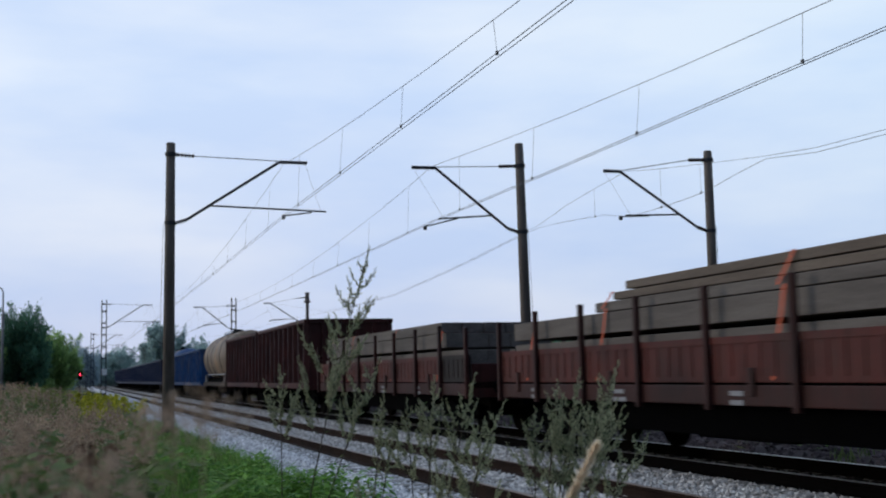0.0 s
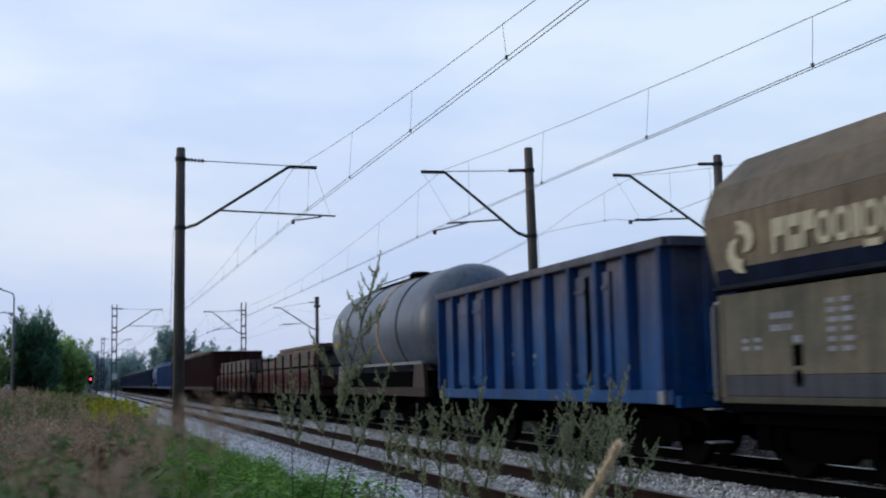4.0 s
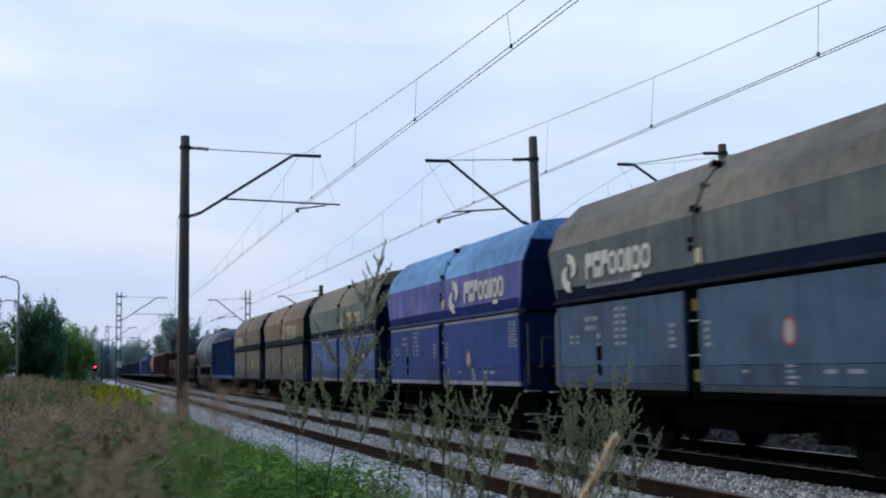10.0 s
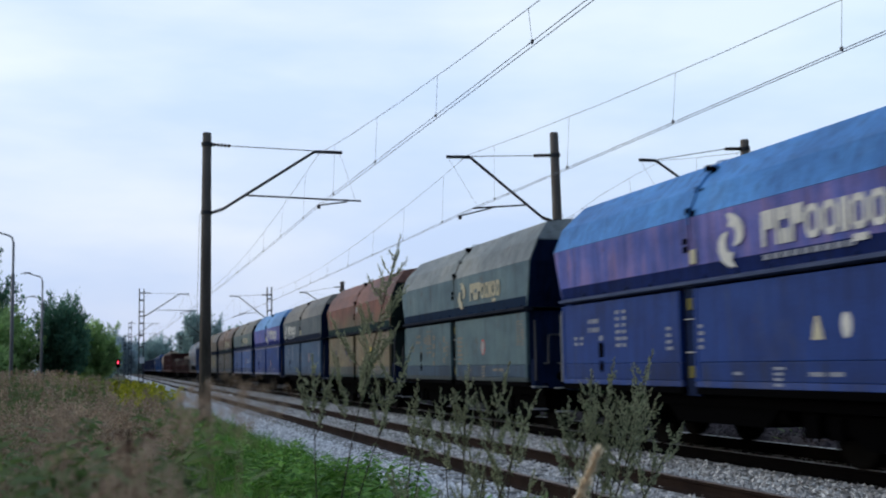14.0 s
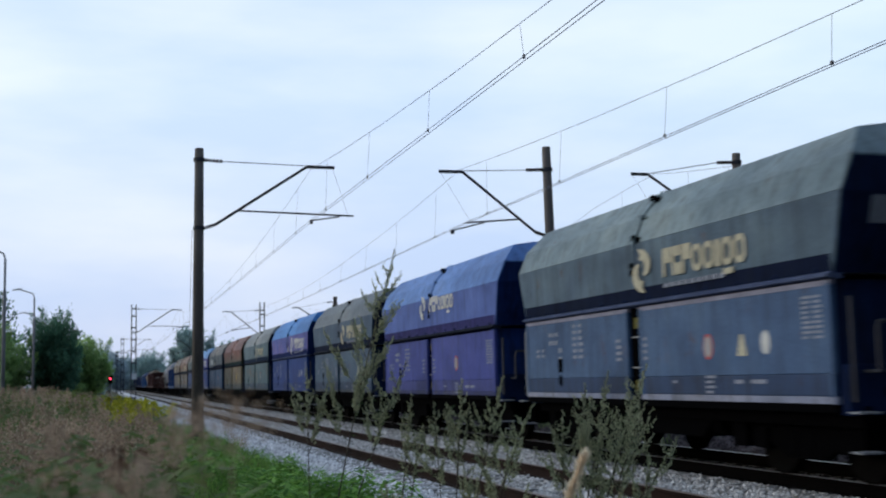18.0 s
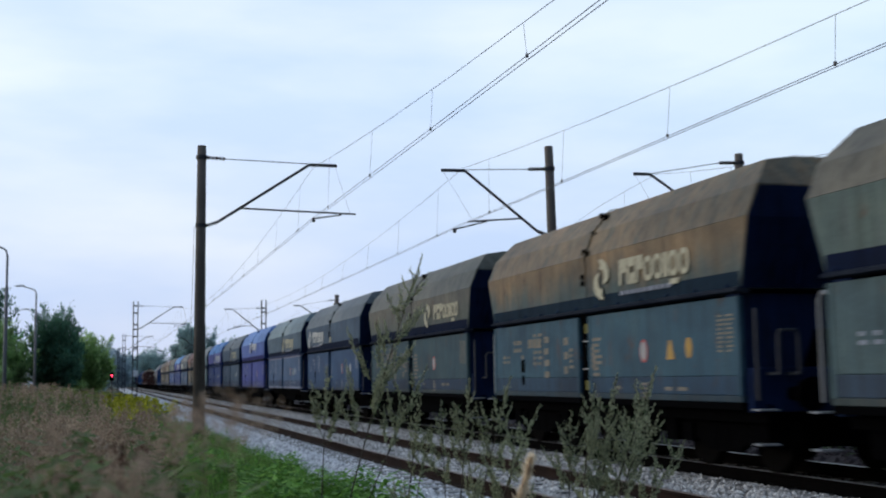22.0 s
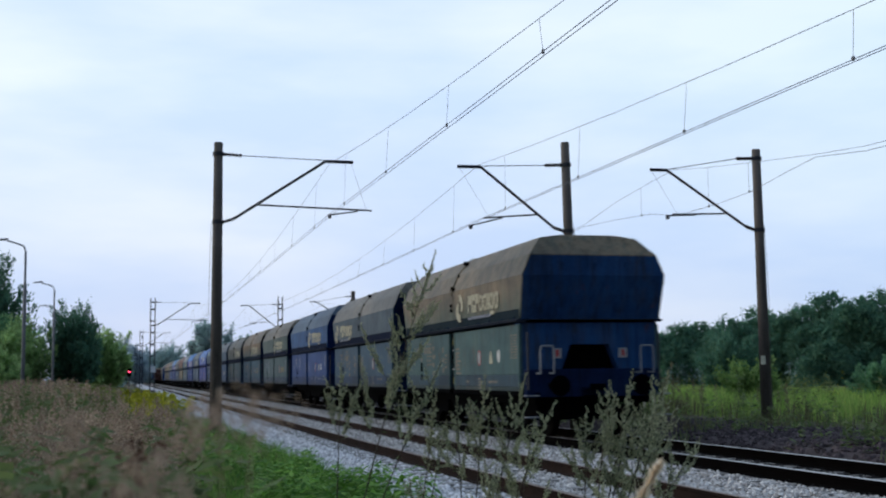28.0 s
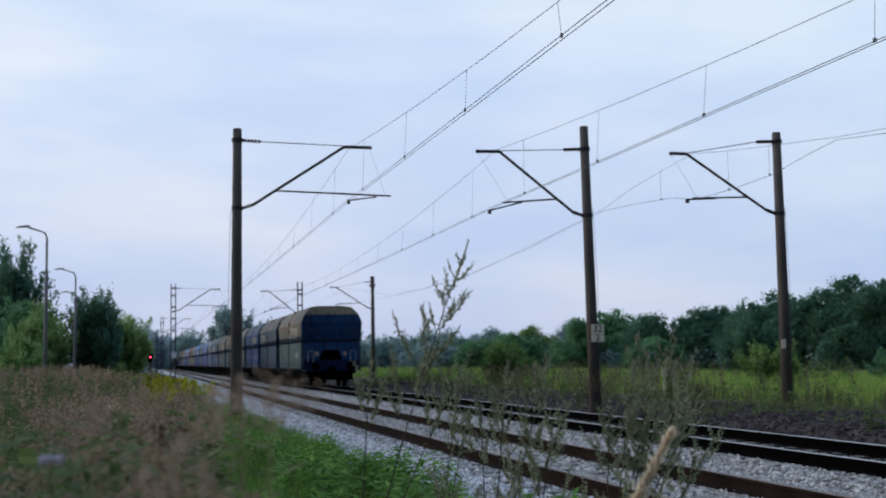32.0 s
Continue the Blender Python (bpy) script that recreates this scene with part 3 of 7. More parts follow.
line_above([-93, -31.0, 31.0, 93.6, 155, 217, 300, 400], 5.56, 7.0, 1.22, T1, 0.12, 0.085, 1)
line_above([-93, -32.0, 29.5, 92.0, 154, 216, 300, 400], 5.32, 6.84, 1.12, T2, 0.18, 0.085, 2)
# the slack line over the old track: contact and messenger wire meet on either side of the mast
x3 = T3 + 0.2
wire_run("contact_wire", "slack contact wire over the old track", [(x3, y, z) for y, z in ((-60, 5.3), (0, 5.35), (14, 5.45), (20, 5.62), (21.8, 5.82), (23, 5.69), (24.4, 5.5), (26.3, 5.43),
         (28.4, 5.44), (30, 5.7), (32.6, 5.86), (35, 5.96), (38.5, 5.75), (42.3, 5.5), (46.7, 5.29), (52.7, 5.02), (60, 5.0), (69, 5.1), (85, 5.4), (150, 5.3))], 0.0062)
wire_run("messenger_wire", "slack messenger wire over the old track", [(x3, y, z) for y, z in ((-60, 5.4), (0, 5.45), (14, 5.52), (20, 5.72), (21.8, 5.88), (24.3, 6.16), (26.8, 6.46),
         (28.5, 6.70), (30.2, 6.58), (32.6, 6.36), (34.9, 6.03), (38.5, 5.8), (42.3, 5.56), (46.7, 5.34), (52.7, 5.08), (60, 5.06), (69, 5.2), (85, 6.6), (118, 5.6), (150, 6.5))], 0.0055,
         [((x3, 30.6, 6.54), (x3, 30.6, 5.74)), ((x3, 26.6, 6.44), (x3, 26.6, 5.44)), ((x3, 24.6, 6.18), (x3, 24.6, 5.5))])

# ---- trackside furniture ----
def street_lamp(x, y, top, reach=1.1):
    lamp = root("street_lamp", pose(x, y, 0), "grey street lamp with a bent arm over the bank", "street lamp", "lamps along the bank")
    bm = bmesh.new()
    lathe(bm, [(-0.6, 0.085), (top - 1.7, 0.075), (top - 1.65, 0.05), (top - 0.35, 0.05)], 12, "z")
    part("post", bm, M_LAMPPOST, lamp, "", True)
    bm = bmesh.new()
    pipe(bm, [(0, 0, top - 0.4), (-0.06, 0, top - 0.15), (-0.22, 0, top - 0.06), (-reach + 0.35, 0, top + 0.10)], 0.035, 8)
    part("arm", bm, M_LAMPPOST, lamp)
    bm = bmesh.new()
    rings = [(-reach - 0.15, 0.03), (-reach, 0.07), (-reach + 0.3, 0.085), (-reach + 0.42, 0.04)]
    lathe(bm, rings, 12, "x")
    for v in bm.verts:
        v.co.z = v.co.z * 0.6 + top + 0.12 + (v.co.x + reach) * 0.12
    part("lantern", bm, M_LAMPPOST, lamp, "flat pale grey lantern", True)


street_lamp(-4.0, 51.5, 6.98)
street_lamp(-4.06, 74.0, 6.98)
street_lamp(-5.1, 96.0, 6.9)


def signal(x, y):
    s = root("dwarf_signal", pose(x, y, 0), "track signal on a short post showing red", "railway signal")
    bm = bmesh.new()
    lathe(bm, [(-0.8, 0.05), (1.5, 0.045)], 10, "z")
    part("post", bm, M_MAST, s)
    bm = bmesh.new()
    soft_box(bm, -0.17, 0.17, -0.06, 0.08, 1.45, 2.15, 0.03)
    part("head", bm, M_BLACK, s, "black signal head")
    bm = bmesh.new()
    lathe(bm, [(-0.10, 0.06), (-0.065, 0.075)], 20, "y")
    for v in bm.verts:
        v.co.z += 1.87
    part("lens", bm, M_RED, s, "glowing red lens", True)
    bm = bmesh.new()
    for k in range(9):
        a0, a1 = math.radians(20 * k), math.radians(20 * (k + 1))
        ring = [bm.verts.new((math.cos(q) * 0.10, yy, 1.87 + math.sin(q) * 0.10)) for q in (a0, a1) for yy in (-0.20, -0.06)]
        bm.faces.new([ring[0], ring[1], ring[3], ring[2]])
    part("hood", bm, M_BLACK, s)


signal(0.52, 104.0)


def marker_post(x, y):
    """Low signal-wire cabinet of white bars beside the old track bed."""
    s = root("track_marker", pose(x, y, -0.1), "low white and black painted marker frame", "marker")
    for sx in (-0.22, 0.0, 0.22):
        bm = bmesh.new()
        rod(bm, (sx, 0, -0.3), (sx * 0.7, 0, 0.80), 0.06, 0.055, 8)
        part("leg", bm, M_SIGN if sx else M_INK, s)
    bm = bmesh.new()
    soft_box(bm, -0.26, 0.26, -0.06, 0.06, 0.68, 0.98, 0.02)
    part("top_board", bm, M_SIGN, s)


marker_post(17.55, 37.4)


def wire_hoop(x, y, high, wide):
    """Bent rusty rod standing in the weeds beside the marker."""
    h = root("bent_rod", pose(x, y, -0.3), "bent grey rod arching out of the weeds", "rod")
    bm = bmesh.new()
    pts = [(-wide / 2, 0, -0.2), (-wide / 2 + 0.06, 0, high * 0.75), (-wide * 0.2, 0, high * 0.97), (wide * 0.25, 0, high), (wide * 0.45, 0, high * 0.85), (wide * 0.5, 0, high * 0.3)]
    pipe(bm, pts, 0.022, 6)
    part("rod", bm, M_LAMPPOST, h)


wire_hoop(17.02, 37.6, 1.70, 0.42)


def field_post(x, y, top):
    """Short square concrete post with a chamfered head."""
    f = root("field_post", pose(x, y, -0.7), "short grey concrete post in the meadow", "post", "posts in the meadow")
    bm = bmesh.new()
    soft_box(bm, -0.075, 0.075, -0.075, 0.075, -0.3, top + 0.62, 0.012)
    part("shaft", bm, M_LAMPPOST, f)
    bm = bmesh.new()
    lathe(bm, [(top + 0.62, 0.10), (top + 0.70, 0.03)], 4, "z")
    part("head", bm, M_LAMPPOST, f)


for px, py, pz in ((18.6, 60.5, 0.69), (20.2, 60.0, 0.80), (22.0, 59.5, 0.72)):
    field_post(px, py, pz)

# ---- trees ----
M_LEAF_DARK = foliage("dark_tree_leaves", (0.075, 0.175, 0.125), (0.10, 0.215, 0.145), (0.14, 0.26, 0.16), 0.6)
M_LEAF_MID = foliage("tree_leaves", (0.12, 0.26, 0.15), (0.16, 0.33, 0.18), (0.21, 0.39, 0.19), 0.65)
M_LEAF_PALE = foliage("pale_willow_leaves", (0.14, 0.25, 0.08), (0.20, 0.32, 0.10), (0.27, 0.38, 0.14), 0.5)
M_LEAF_SOFT = foliage("soft_green_leaves", (0.24, 0.38, 0.16), (0.32, 0.48, 0.19), (0.40, 0.55, 0.23), 0.6)
# haze of the distance is painted into the next two leaf colours
M_LEAF_HAZEBLUE = foliage("haze_blue_leaves", (0.36, 0.47, 0.56), (0.42, 0.53, 0.62), (0.48, 0.58, 0.66), 0.6)
M_LEAF_HAZE = foliage("haze_tinted_leaves", (0.26, 0.38, 0.40), (0.31, 0.44, 0.45), (0.36, 0.49, 0.49), 0.65)


def leaf_mass(rng, lobes, n, size):
    """Leaf clumps on the shells of the lobes (x, y, z, rx, ry, rz): small bent blades, loose at the rim."""
    w = np.array([l[3] * l[5] for l in lobes])
    pick = rng.choice(len(lobes), n, p=w / w.sum())
    L = np.array(lobes)[pick]
    d = rng.normal(size=(n, 3))
    d /= np.linalg.norm(d, axis=1)[:, None]
    rad = rng.random(n) ** 0.22 * (0.92 + 0.22 * rng.random(n))
    c = L[:, :3] + d * L[:, 3:] * rad[:, None]
    a = rng.normal(size=(n, 3))
    a /= np.linalg.norm(a, axis=1)[:, None]
    b = np.cross(a, rng.normal(size=(n, 3)))
    b /= np.linalg.norm(b, axis=1)[:, None]
    s = (size * (0.5 + rng.random(n)))[:, None]
    v = np.stack([c - a * s, c + b * s * 0.45, c + a * s * 1.1, c - b * s * 0.45], 1).reshape(-1, 3)
    f = np.arange(n * 4).reshape(-1, 4)
    return v.tolist(), f.tolist()


def tree(name, x, y, z, h, w, material, seed, n=3000, size=0.22, label="", trunk=0.22, lift=0.18, lobes=16):
    rng = np.random.default_rng(seed)
    t = root(name, pose(x, y, z), label, "tree", "trees around the line")
    bm = bmesh.new()
    rod(bm, (0, 0, -0.4), (0.05 * w, 0, h * 0.45), 0.03 * h * trunk * 4, 0.012 * h, 10)
    for i in range(6):
        a = i * 1.05 + rng.random()
        rod(bm, (0.03 * w, 0, h * (0.22 + 0.04 * i)), (math.cos(a) * w * 0.3, math.sin(a) * w * 0.3, h * (0.45 + 0.07 * i)), 0.010 * h, 0.003 * h, 6)
    part("trunk", bm, M_BARK, t)
    ls = []
    for i in range(lobes):
        u = (i + 0.5) / lobes
        zz = h * (lift + (0.9 - lift) * u)
        prof = math.sin(math.pi * min(1, 0.18 + 0.80 * u)) ** 0.6
        a, r = rng.random() * 6.283, w * 0.5 * prof * (0.35 + 0.45 * rng.random())
        k = w * (0.17 + 0.12 * rng.random()) * (1.15 - 0.5 * u)
        ls.append((math.cos(a) * r, math.sin(a) * r, zz, k, k, k * (0.75 + 0.4 * rng.random())))
    ls.append((0, 0, h * 0.5, w * 0.28, w * 0.28, h * 0.3))
    v, f = leaf_mass(rng, ls, int(n * 1.9), size * 0.72)
    core = [(a, b2, c2, r1 * 0.72, r2 * 0.72, r3 * 0.72) for a, b2, c2, r1, r2, r3 in ls]
    v2, f2 = leaf_mass(rng, core, int(n * 0.35), size * 2.2)
    f += [[q + len(v) for q in face] for face in f2]
    v += v2
    tagged(cloud("crown", v, f, material, t), kind="stuff")
    return t


def spray_tree(name, x, y, z, h, w, material, seed, limbs=80, per=150, size=0.09, label="", low=0.04, stems=1):
    """Tree or tall shrub of many rising limbs, each set with loose leaf sprays, so that the rim is ragged and lets sky through."""
    rng = np.random.default_rng(seed)
    t = root(name, pose(x, y, z), label, "tree", "trees around the line")
    bm = bmesh.new()
    for k in range(stems):
        dx, dy = (0, 0) if stems == 1 else (math.cos(2.1 * k) * w * 0.08, math.sin(2.1 * k) * w * 0.08)
        rod(bm, (dx, dy, -0.5), (dx * 1.5, dy * 1.5, h * 0.62), 0.022 * h, 0.006 * h, 8)
    cs, ds = [], []
    for k in range(limbs):
        az, el = rng.uniform(0, 6.283), math.asin(min(0.98, rng.uniform(-0.55, 1.0)))
        reach = rng.uniform(0.72, 1.0) * (1.0 + 0.16 * math.sin(az * 3 + seed) + (0.14 if rng.random() < 0.2 else 0.0))
        end = np.array([math.cos(az) * math.cos(el) * w * 0.5, math.sin(az) * math.cos(el) * w * 0.5, math.sin(el) * h * 0.54]) * reach
        end[2] = max(h * low, end[2] + h * 0.47)
        start = np.array([0.0, 0.0, max(0.1, end[2] * rng.uniform(0.25, 0.55))])
        bend = np.array([end[0] * 0.55, end[1] * 0.55, start[2] + (end[2] - start[2]) * 0.36])
        rod(bm, start, bend, 0.006 * h, 0.004 * h, 5, False)
        rod(bm, bend, end, 0.004 * h, 0.0015 * h, 4, False)
        u = rng.uniform(0.30, 1.06, per)[:, None]
        path = (1 - u) ** 2 * start + 2 * u * (1 - u) * bend + u * u * end
        wide = w * (0.075 - 0.045 * np.clip(u, 0, 1))
        cs.append(path + rng.normal(size=(per, 3)) * wide)
        go = end - bend
        ds.append(np.repeat((go / np.linalg.norm(go))[None], per, 0) + rng.normal(size=(per, 3)) * 0.55)
    part("trunk", bm, M_BARK, t)
    c, a = np.concatenate(cs), np.concatenate(ds)
    n = len(c)
    a /= np.linalg.norm(a, axis=1)[:, None]
    b = np.cross(a, rng.normal(size=(n, 3)))
    b /= np.linalg.norm(b, axis=1)[:, None]
    k = (size * (0.5 + rng.random(n)))[:, None]
    v = np.stack([c - a * k, c + b * k * 0.42, c + a * k * 1.15, c - b * k * 0.42], 1).reshape(-1, 3)
    tagged(cloud("crown", v.tolist(), np.arange(n * 4).reshape(-1, 4).tolist(), material, t), kind="stuff")
    return t


spray_tree("bush_tree", -3.3, 84, 0.3, 6.1, 4.1, M_LEAF_DARK, 11, 130, 190, 0.10, "dense dark green young tree behind the bank", stems=3)
spray_tree("tree", -1.9, 114, 0.0, 6.2, 5.2, M_LEAF_SOFT, 13, 110, 170, 0.14, "soft green bushy tree near the line", stems=3)
spray_tree("tree", -6.3, 82, 0.3, 5.0, 3.6, M_LEAF_SOFT, 12, 80, 150, 0.11, "bright green shrub beside the bank", stems=3)
spray_tree("tree", -7.4, 80, 0.3, 4.2, 3.4, M_LEAF_SOFT, 22, 80, 150, 0.11, "mid-green shrub beside the bank", stems=3)
spray_tree("tree", -10.2, 98, 0.2, 10.2, 6.4, M_LEAF_DARK, 14, 130, 190, 0.15, "tall dark green tree beyond the lamps", low=0.1)
spray_tree("tree", -8.2, 90, 0.2, 6.0, 4.2, M_LEAF_MID, 15, 80, 150, 0.13, "mid-green tree beyond the lamps", stems=2)
spray_tree("tree", -8.8, 66, 0.2, 4.6, 3.6, M_LEAF_MID, 16, 90, 150, 0.10, "dark shrub at the bank's edge", stems=3)
spray_tree("tree", -14.5, 86, 0.2, 8.6, 7.0, M_LEAF_DARK, 17, 110, 180, 0.15, "tall dark green tree beyond the lamps")
spray_tree("tree", -6.2, 64, 0.2, 2.6, 3.2, M_LEAF_SOFT, 18, 60, 130, 0.09, "low green shrub on the bank", stems=3)
tree("tree", -3.6, 140, 0.0, 6.2, 5.0, M_LEAF_MID, 19, 3000, 0.25, "bushy green tree near the line", lift=0.05)
tree("tree", -3.4, 190, -0.3, 6.8, 6.5, M_LEAF_HAZE, 20, 2600, 0.33, "distant tree near the line with haze-tinted leaves", lift=0.05)
spray_tree("tree", 17.0, 245, -0.6, 13.4, 10.5, M_LEAF_HAZE, 21, 110, 150, 0.30, "tall rounded tree beyond the tracks with haze-tinted leaves", low=0.2)
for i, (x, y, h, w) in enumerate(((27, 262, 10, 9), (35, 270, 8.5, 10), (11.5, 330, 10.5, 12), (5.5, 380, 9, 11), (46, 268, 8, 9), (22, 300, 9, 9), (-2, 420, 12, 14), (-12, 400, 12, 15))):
    spray_tree("tree", x, y, -0.7, h * 1.06, w * 1.25, M_LEAF_HAZE, 40 + i, 70, 110, 0.36, "distant haze-tinted tree in the wood's edge", stems=2)

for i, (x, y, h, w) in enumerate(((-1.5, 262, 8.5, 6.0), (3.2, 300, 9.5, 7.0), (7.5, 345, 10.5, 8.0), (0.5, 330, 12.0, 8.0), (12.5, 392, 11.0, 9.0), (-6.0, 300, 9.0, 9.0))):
    spray_tree("tree", x, y, -0.7, h, w, M_LEAF_HAZEBLUE, 140 + i, 60, 90, 0.34, "haze-blue tinted tree far along the line", stems=2)

# the wood beyond the meadow: place, height, width, kind
FOREST = ((43, 205, 7.2, 9, 3), (51, 214, 7.9, 10, 3), (60, 226, 8.8, 10, 3), (68, 232, 9.6, 9, 3), (62, 196, 7.2, 9, 1), (70, 205, 9.0, 9, 2),
          (77, 202, 10.6, 9, 3), (68, 178, 9.8, 8, 1), (76, 184, 12.2, 9, 1), (83, 190, 11.0, 10, 3), (78, 170, 10.6, 8, 0), (84, 168, 11.6, 9, 0),
          (90, 172, 12.4, 9, 0), (88, 158, 11.9, 9, 0), (96, 164, 13.0, 10, 0), (94, 150, 12.6, 9, 0), (101, 152, 14.6, 10, 0), (99, 142, 13.6, 9, 0),
          (106, 146, 15.2, 10, 0), (104, 136, 13.4, 9, 0), (112, 138, 14.4, 11, 0), (109, 128, 12.6, 9, 0), (116, 132, 13.0, 10, 0), (114, 120, 11.6, 10, 0),
          (120, 116, 12.2, 11, 0), (36, 205, 6.0, 9, 3), (55, 190, 6.0, 8, 1), (48, 196, 5.4, 8, 3), (73, 160, 5.6, 7, 1), (92, 140, 6.0, 7, 0))
FOREST_MATS = (M_LEAF_DARK, M_LEAF_MID, M_LEAF_PALE, M_LEAF_HAZE)
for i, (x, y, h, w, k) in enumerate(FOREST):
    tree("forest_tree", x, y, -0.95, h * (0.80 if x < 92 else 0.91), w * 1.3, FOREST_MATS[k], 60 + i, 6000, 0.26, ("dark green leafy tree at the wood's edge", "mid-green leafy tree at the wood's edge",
         "pale yellowish green tree at the wood's edge", "distant haze-tinted tree at the wood's edge")[k], lift=0.0, lobes=24)
spray_tree("bush", 25.9, 45.0, -0.4, 2.3, 2.8, M_LEAF_PALE, 101, 60, 90, 0.085, "green bush growing beside the mast", stems=3)
spray_tree("bush", 31.5, 44.0, -0.3, 2.0, 2.2, M_LEAF_MID, 102, 50, 80, 0.085, "green bush in the meadow", stems=3)
spray_tree("bush", 18.6, 60.0, -0.3, 2.5, 2.8, M_LEAF_PALE, 103, 60, 90, 0.10, "green bush growing behind the mast", stems=3)
spray_tree("bush", 43.0, 78.0, -0.5, 4.8, 4.6, M_LEAF_DARK, 104, 80, 110, 0.14, "dark green bush at the meadow's edge", stems=3)


def understory():
    """Shrubs that close the foot of the wood."""
    r = np.random.default_rng(300)
    for k, (mt, off, label) in enumerate(((M_LEAF_DARK, 0.0, "dark shrubs closing the foot of the wood"), (M_LEAF_HAZE, -7.0, "haze-tinted green shrubs at the wood's edge"))):
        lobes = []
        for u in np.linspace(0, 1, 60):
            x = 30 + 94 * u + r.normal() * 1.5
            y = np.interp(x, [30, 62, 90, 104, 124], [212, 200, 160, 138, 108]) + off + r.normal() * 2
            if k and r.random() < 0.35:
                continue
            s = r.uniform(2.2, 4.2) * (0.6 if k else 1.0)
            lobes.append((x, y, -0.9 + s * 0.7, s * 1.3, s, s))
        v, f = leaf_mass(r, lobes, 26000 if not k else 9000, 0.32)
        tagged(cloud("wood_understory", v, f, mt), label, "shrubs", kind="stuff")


understory()

# ---- the train ----
# how far it has run, in metres, at each time
RUN = ((0.0, 0.0), (3.0, 25.6), (6.0, 51.59), (9.0, 77.39), (12.0, 103.77), (15.0, 130.65), (18.0, 157.91), (21.0, 185.45), (24.0, 213.17), (27.0, 240.96), (30.0, 268.72), (32.0, 287.16))
TRAIN = []       # (wagon, place of its middle along the track at the start)


def wagon(name, mid, label, category, group):
    w = root(name, pose(T2, mid, 0), label, category, group)
    TRAIN.append((w, mid))
    return w


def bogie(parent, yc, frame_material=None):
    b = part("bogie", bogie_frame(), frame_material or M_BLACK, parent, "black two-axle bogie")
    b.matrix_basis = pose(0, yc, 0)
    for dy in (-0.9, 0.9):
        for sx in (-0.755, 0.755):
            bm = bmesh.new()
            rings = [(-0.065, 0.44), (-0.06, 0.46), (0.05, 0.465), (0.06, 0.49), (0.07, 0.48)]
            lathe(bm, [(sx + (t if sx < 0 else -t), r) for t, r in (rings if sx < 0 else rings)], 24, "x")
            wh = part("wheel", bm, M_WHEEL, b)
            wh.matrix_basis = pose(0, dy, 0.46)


def bogie_frame():
    bm = bmesh.new()
    for sx in (-1.0, 1.0):
        prism(bm, [(-1.25, 0.42), (-1.2, 0.62), (-0.6, 0.72), (-0.3, 0.62), (0.3, 0.62), (0.6, 0.72), (1.2, 0.62), (1.25, 0.42), (0.7, 0.4), (0.4, 0.24), (-0.4, 0.24), (-0.7, 0.4)],
              sx - 0.06, sx + 0.06, "x")
        for dy in (-0.9, 0.9):
            box(bm, sx - 0.11, sx + 0.11, dy - 0.14, dy + 0.14, 0.34, 0.6)
        for dy in (-0.18, 0.18):
            rod(bm, (sx, dy, 0.26), (sx, dy, 0.6), 0.075, 0.075, 8)
    box(bm, -0.95, 0.95, -0.22, 0.22, 0.42, 0.72)
    for dy in (-0.9, 0.9):
        rod(bm, (-0.9, dy, 0.46), (0.9, dy, 0.46), 0.07, 0.07, 8)
    return bm


def ends(parent, half, z=1.03):
    """Buffers and couplings at both ends."""
    for sy in (-1, 1):
        for sx in (-0.875, 0.875):
            bm = bmesh.new()
            rod(bm, (sx, sy * half, z), (sx, sy * (half + 0.38), z), 0.09, 0.075, 10)
            rod(bm, (sx, sy * (half + 0.38), z), (sx, sy * (half + 0.44), z), 0.2, 0.21, 14)
            part("buffer", bm, M_BLACK, parent)
        bm = bmesh.new()
        box(bm, -0.07, 0.07, min(sy * half, sy * (half + 0.5)), max(sy * half, sy * (half + 0.5)), z - 0.09, z + 0.03)
        pipe(bm, [(0.2, sy * (half + 0.02), z - 0.25), (0.2, sy * (half + 0.25), z - 0.5), (0.2, sy * (half + 0.45), z - 0.35)], 0.025, 6)
        part("coupling", bm, M_BLACK, parent)


def bars(rng, x, y0, z0, cols, rows, w, h, gap, t=0.004):
    """Illegible small lettering as plain bars on a side that faces -x; from y0 backwards."""
    bm = bmesh.new()
    for c in range(cols):
        for r in range(rows):
            k = w * rng.uniform(0.55, 1.0)
            y = y0 - c * (w + gap)
            box(bm, x - t, x, y - k, y, z0 - r * h * 1.9 - h, z0 - r * h * 1.9)
    return bm


def disc(bm, x, y, z, r, rz=None, n=22, t=0.004):
    rz = rz or r
    vs = [bm.verts.new((x, y + math.cos(2 * math.pi * i / n) * r, z + math.sin(2 * math.pi * i / n) * rz)) for i in range(n)]
    vt = [bm.verts.new((v.co.x - t, v.co.y, v.co.z)) for v in vs]
    bm.faces.new(vt)
    for i in range(n):
        bm.faces.new([vs[i], vs[(i + 1) % n], vt[(i + 1) % n], vt[i]])


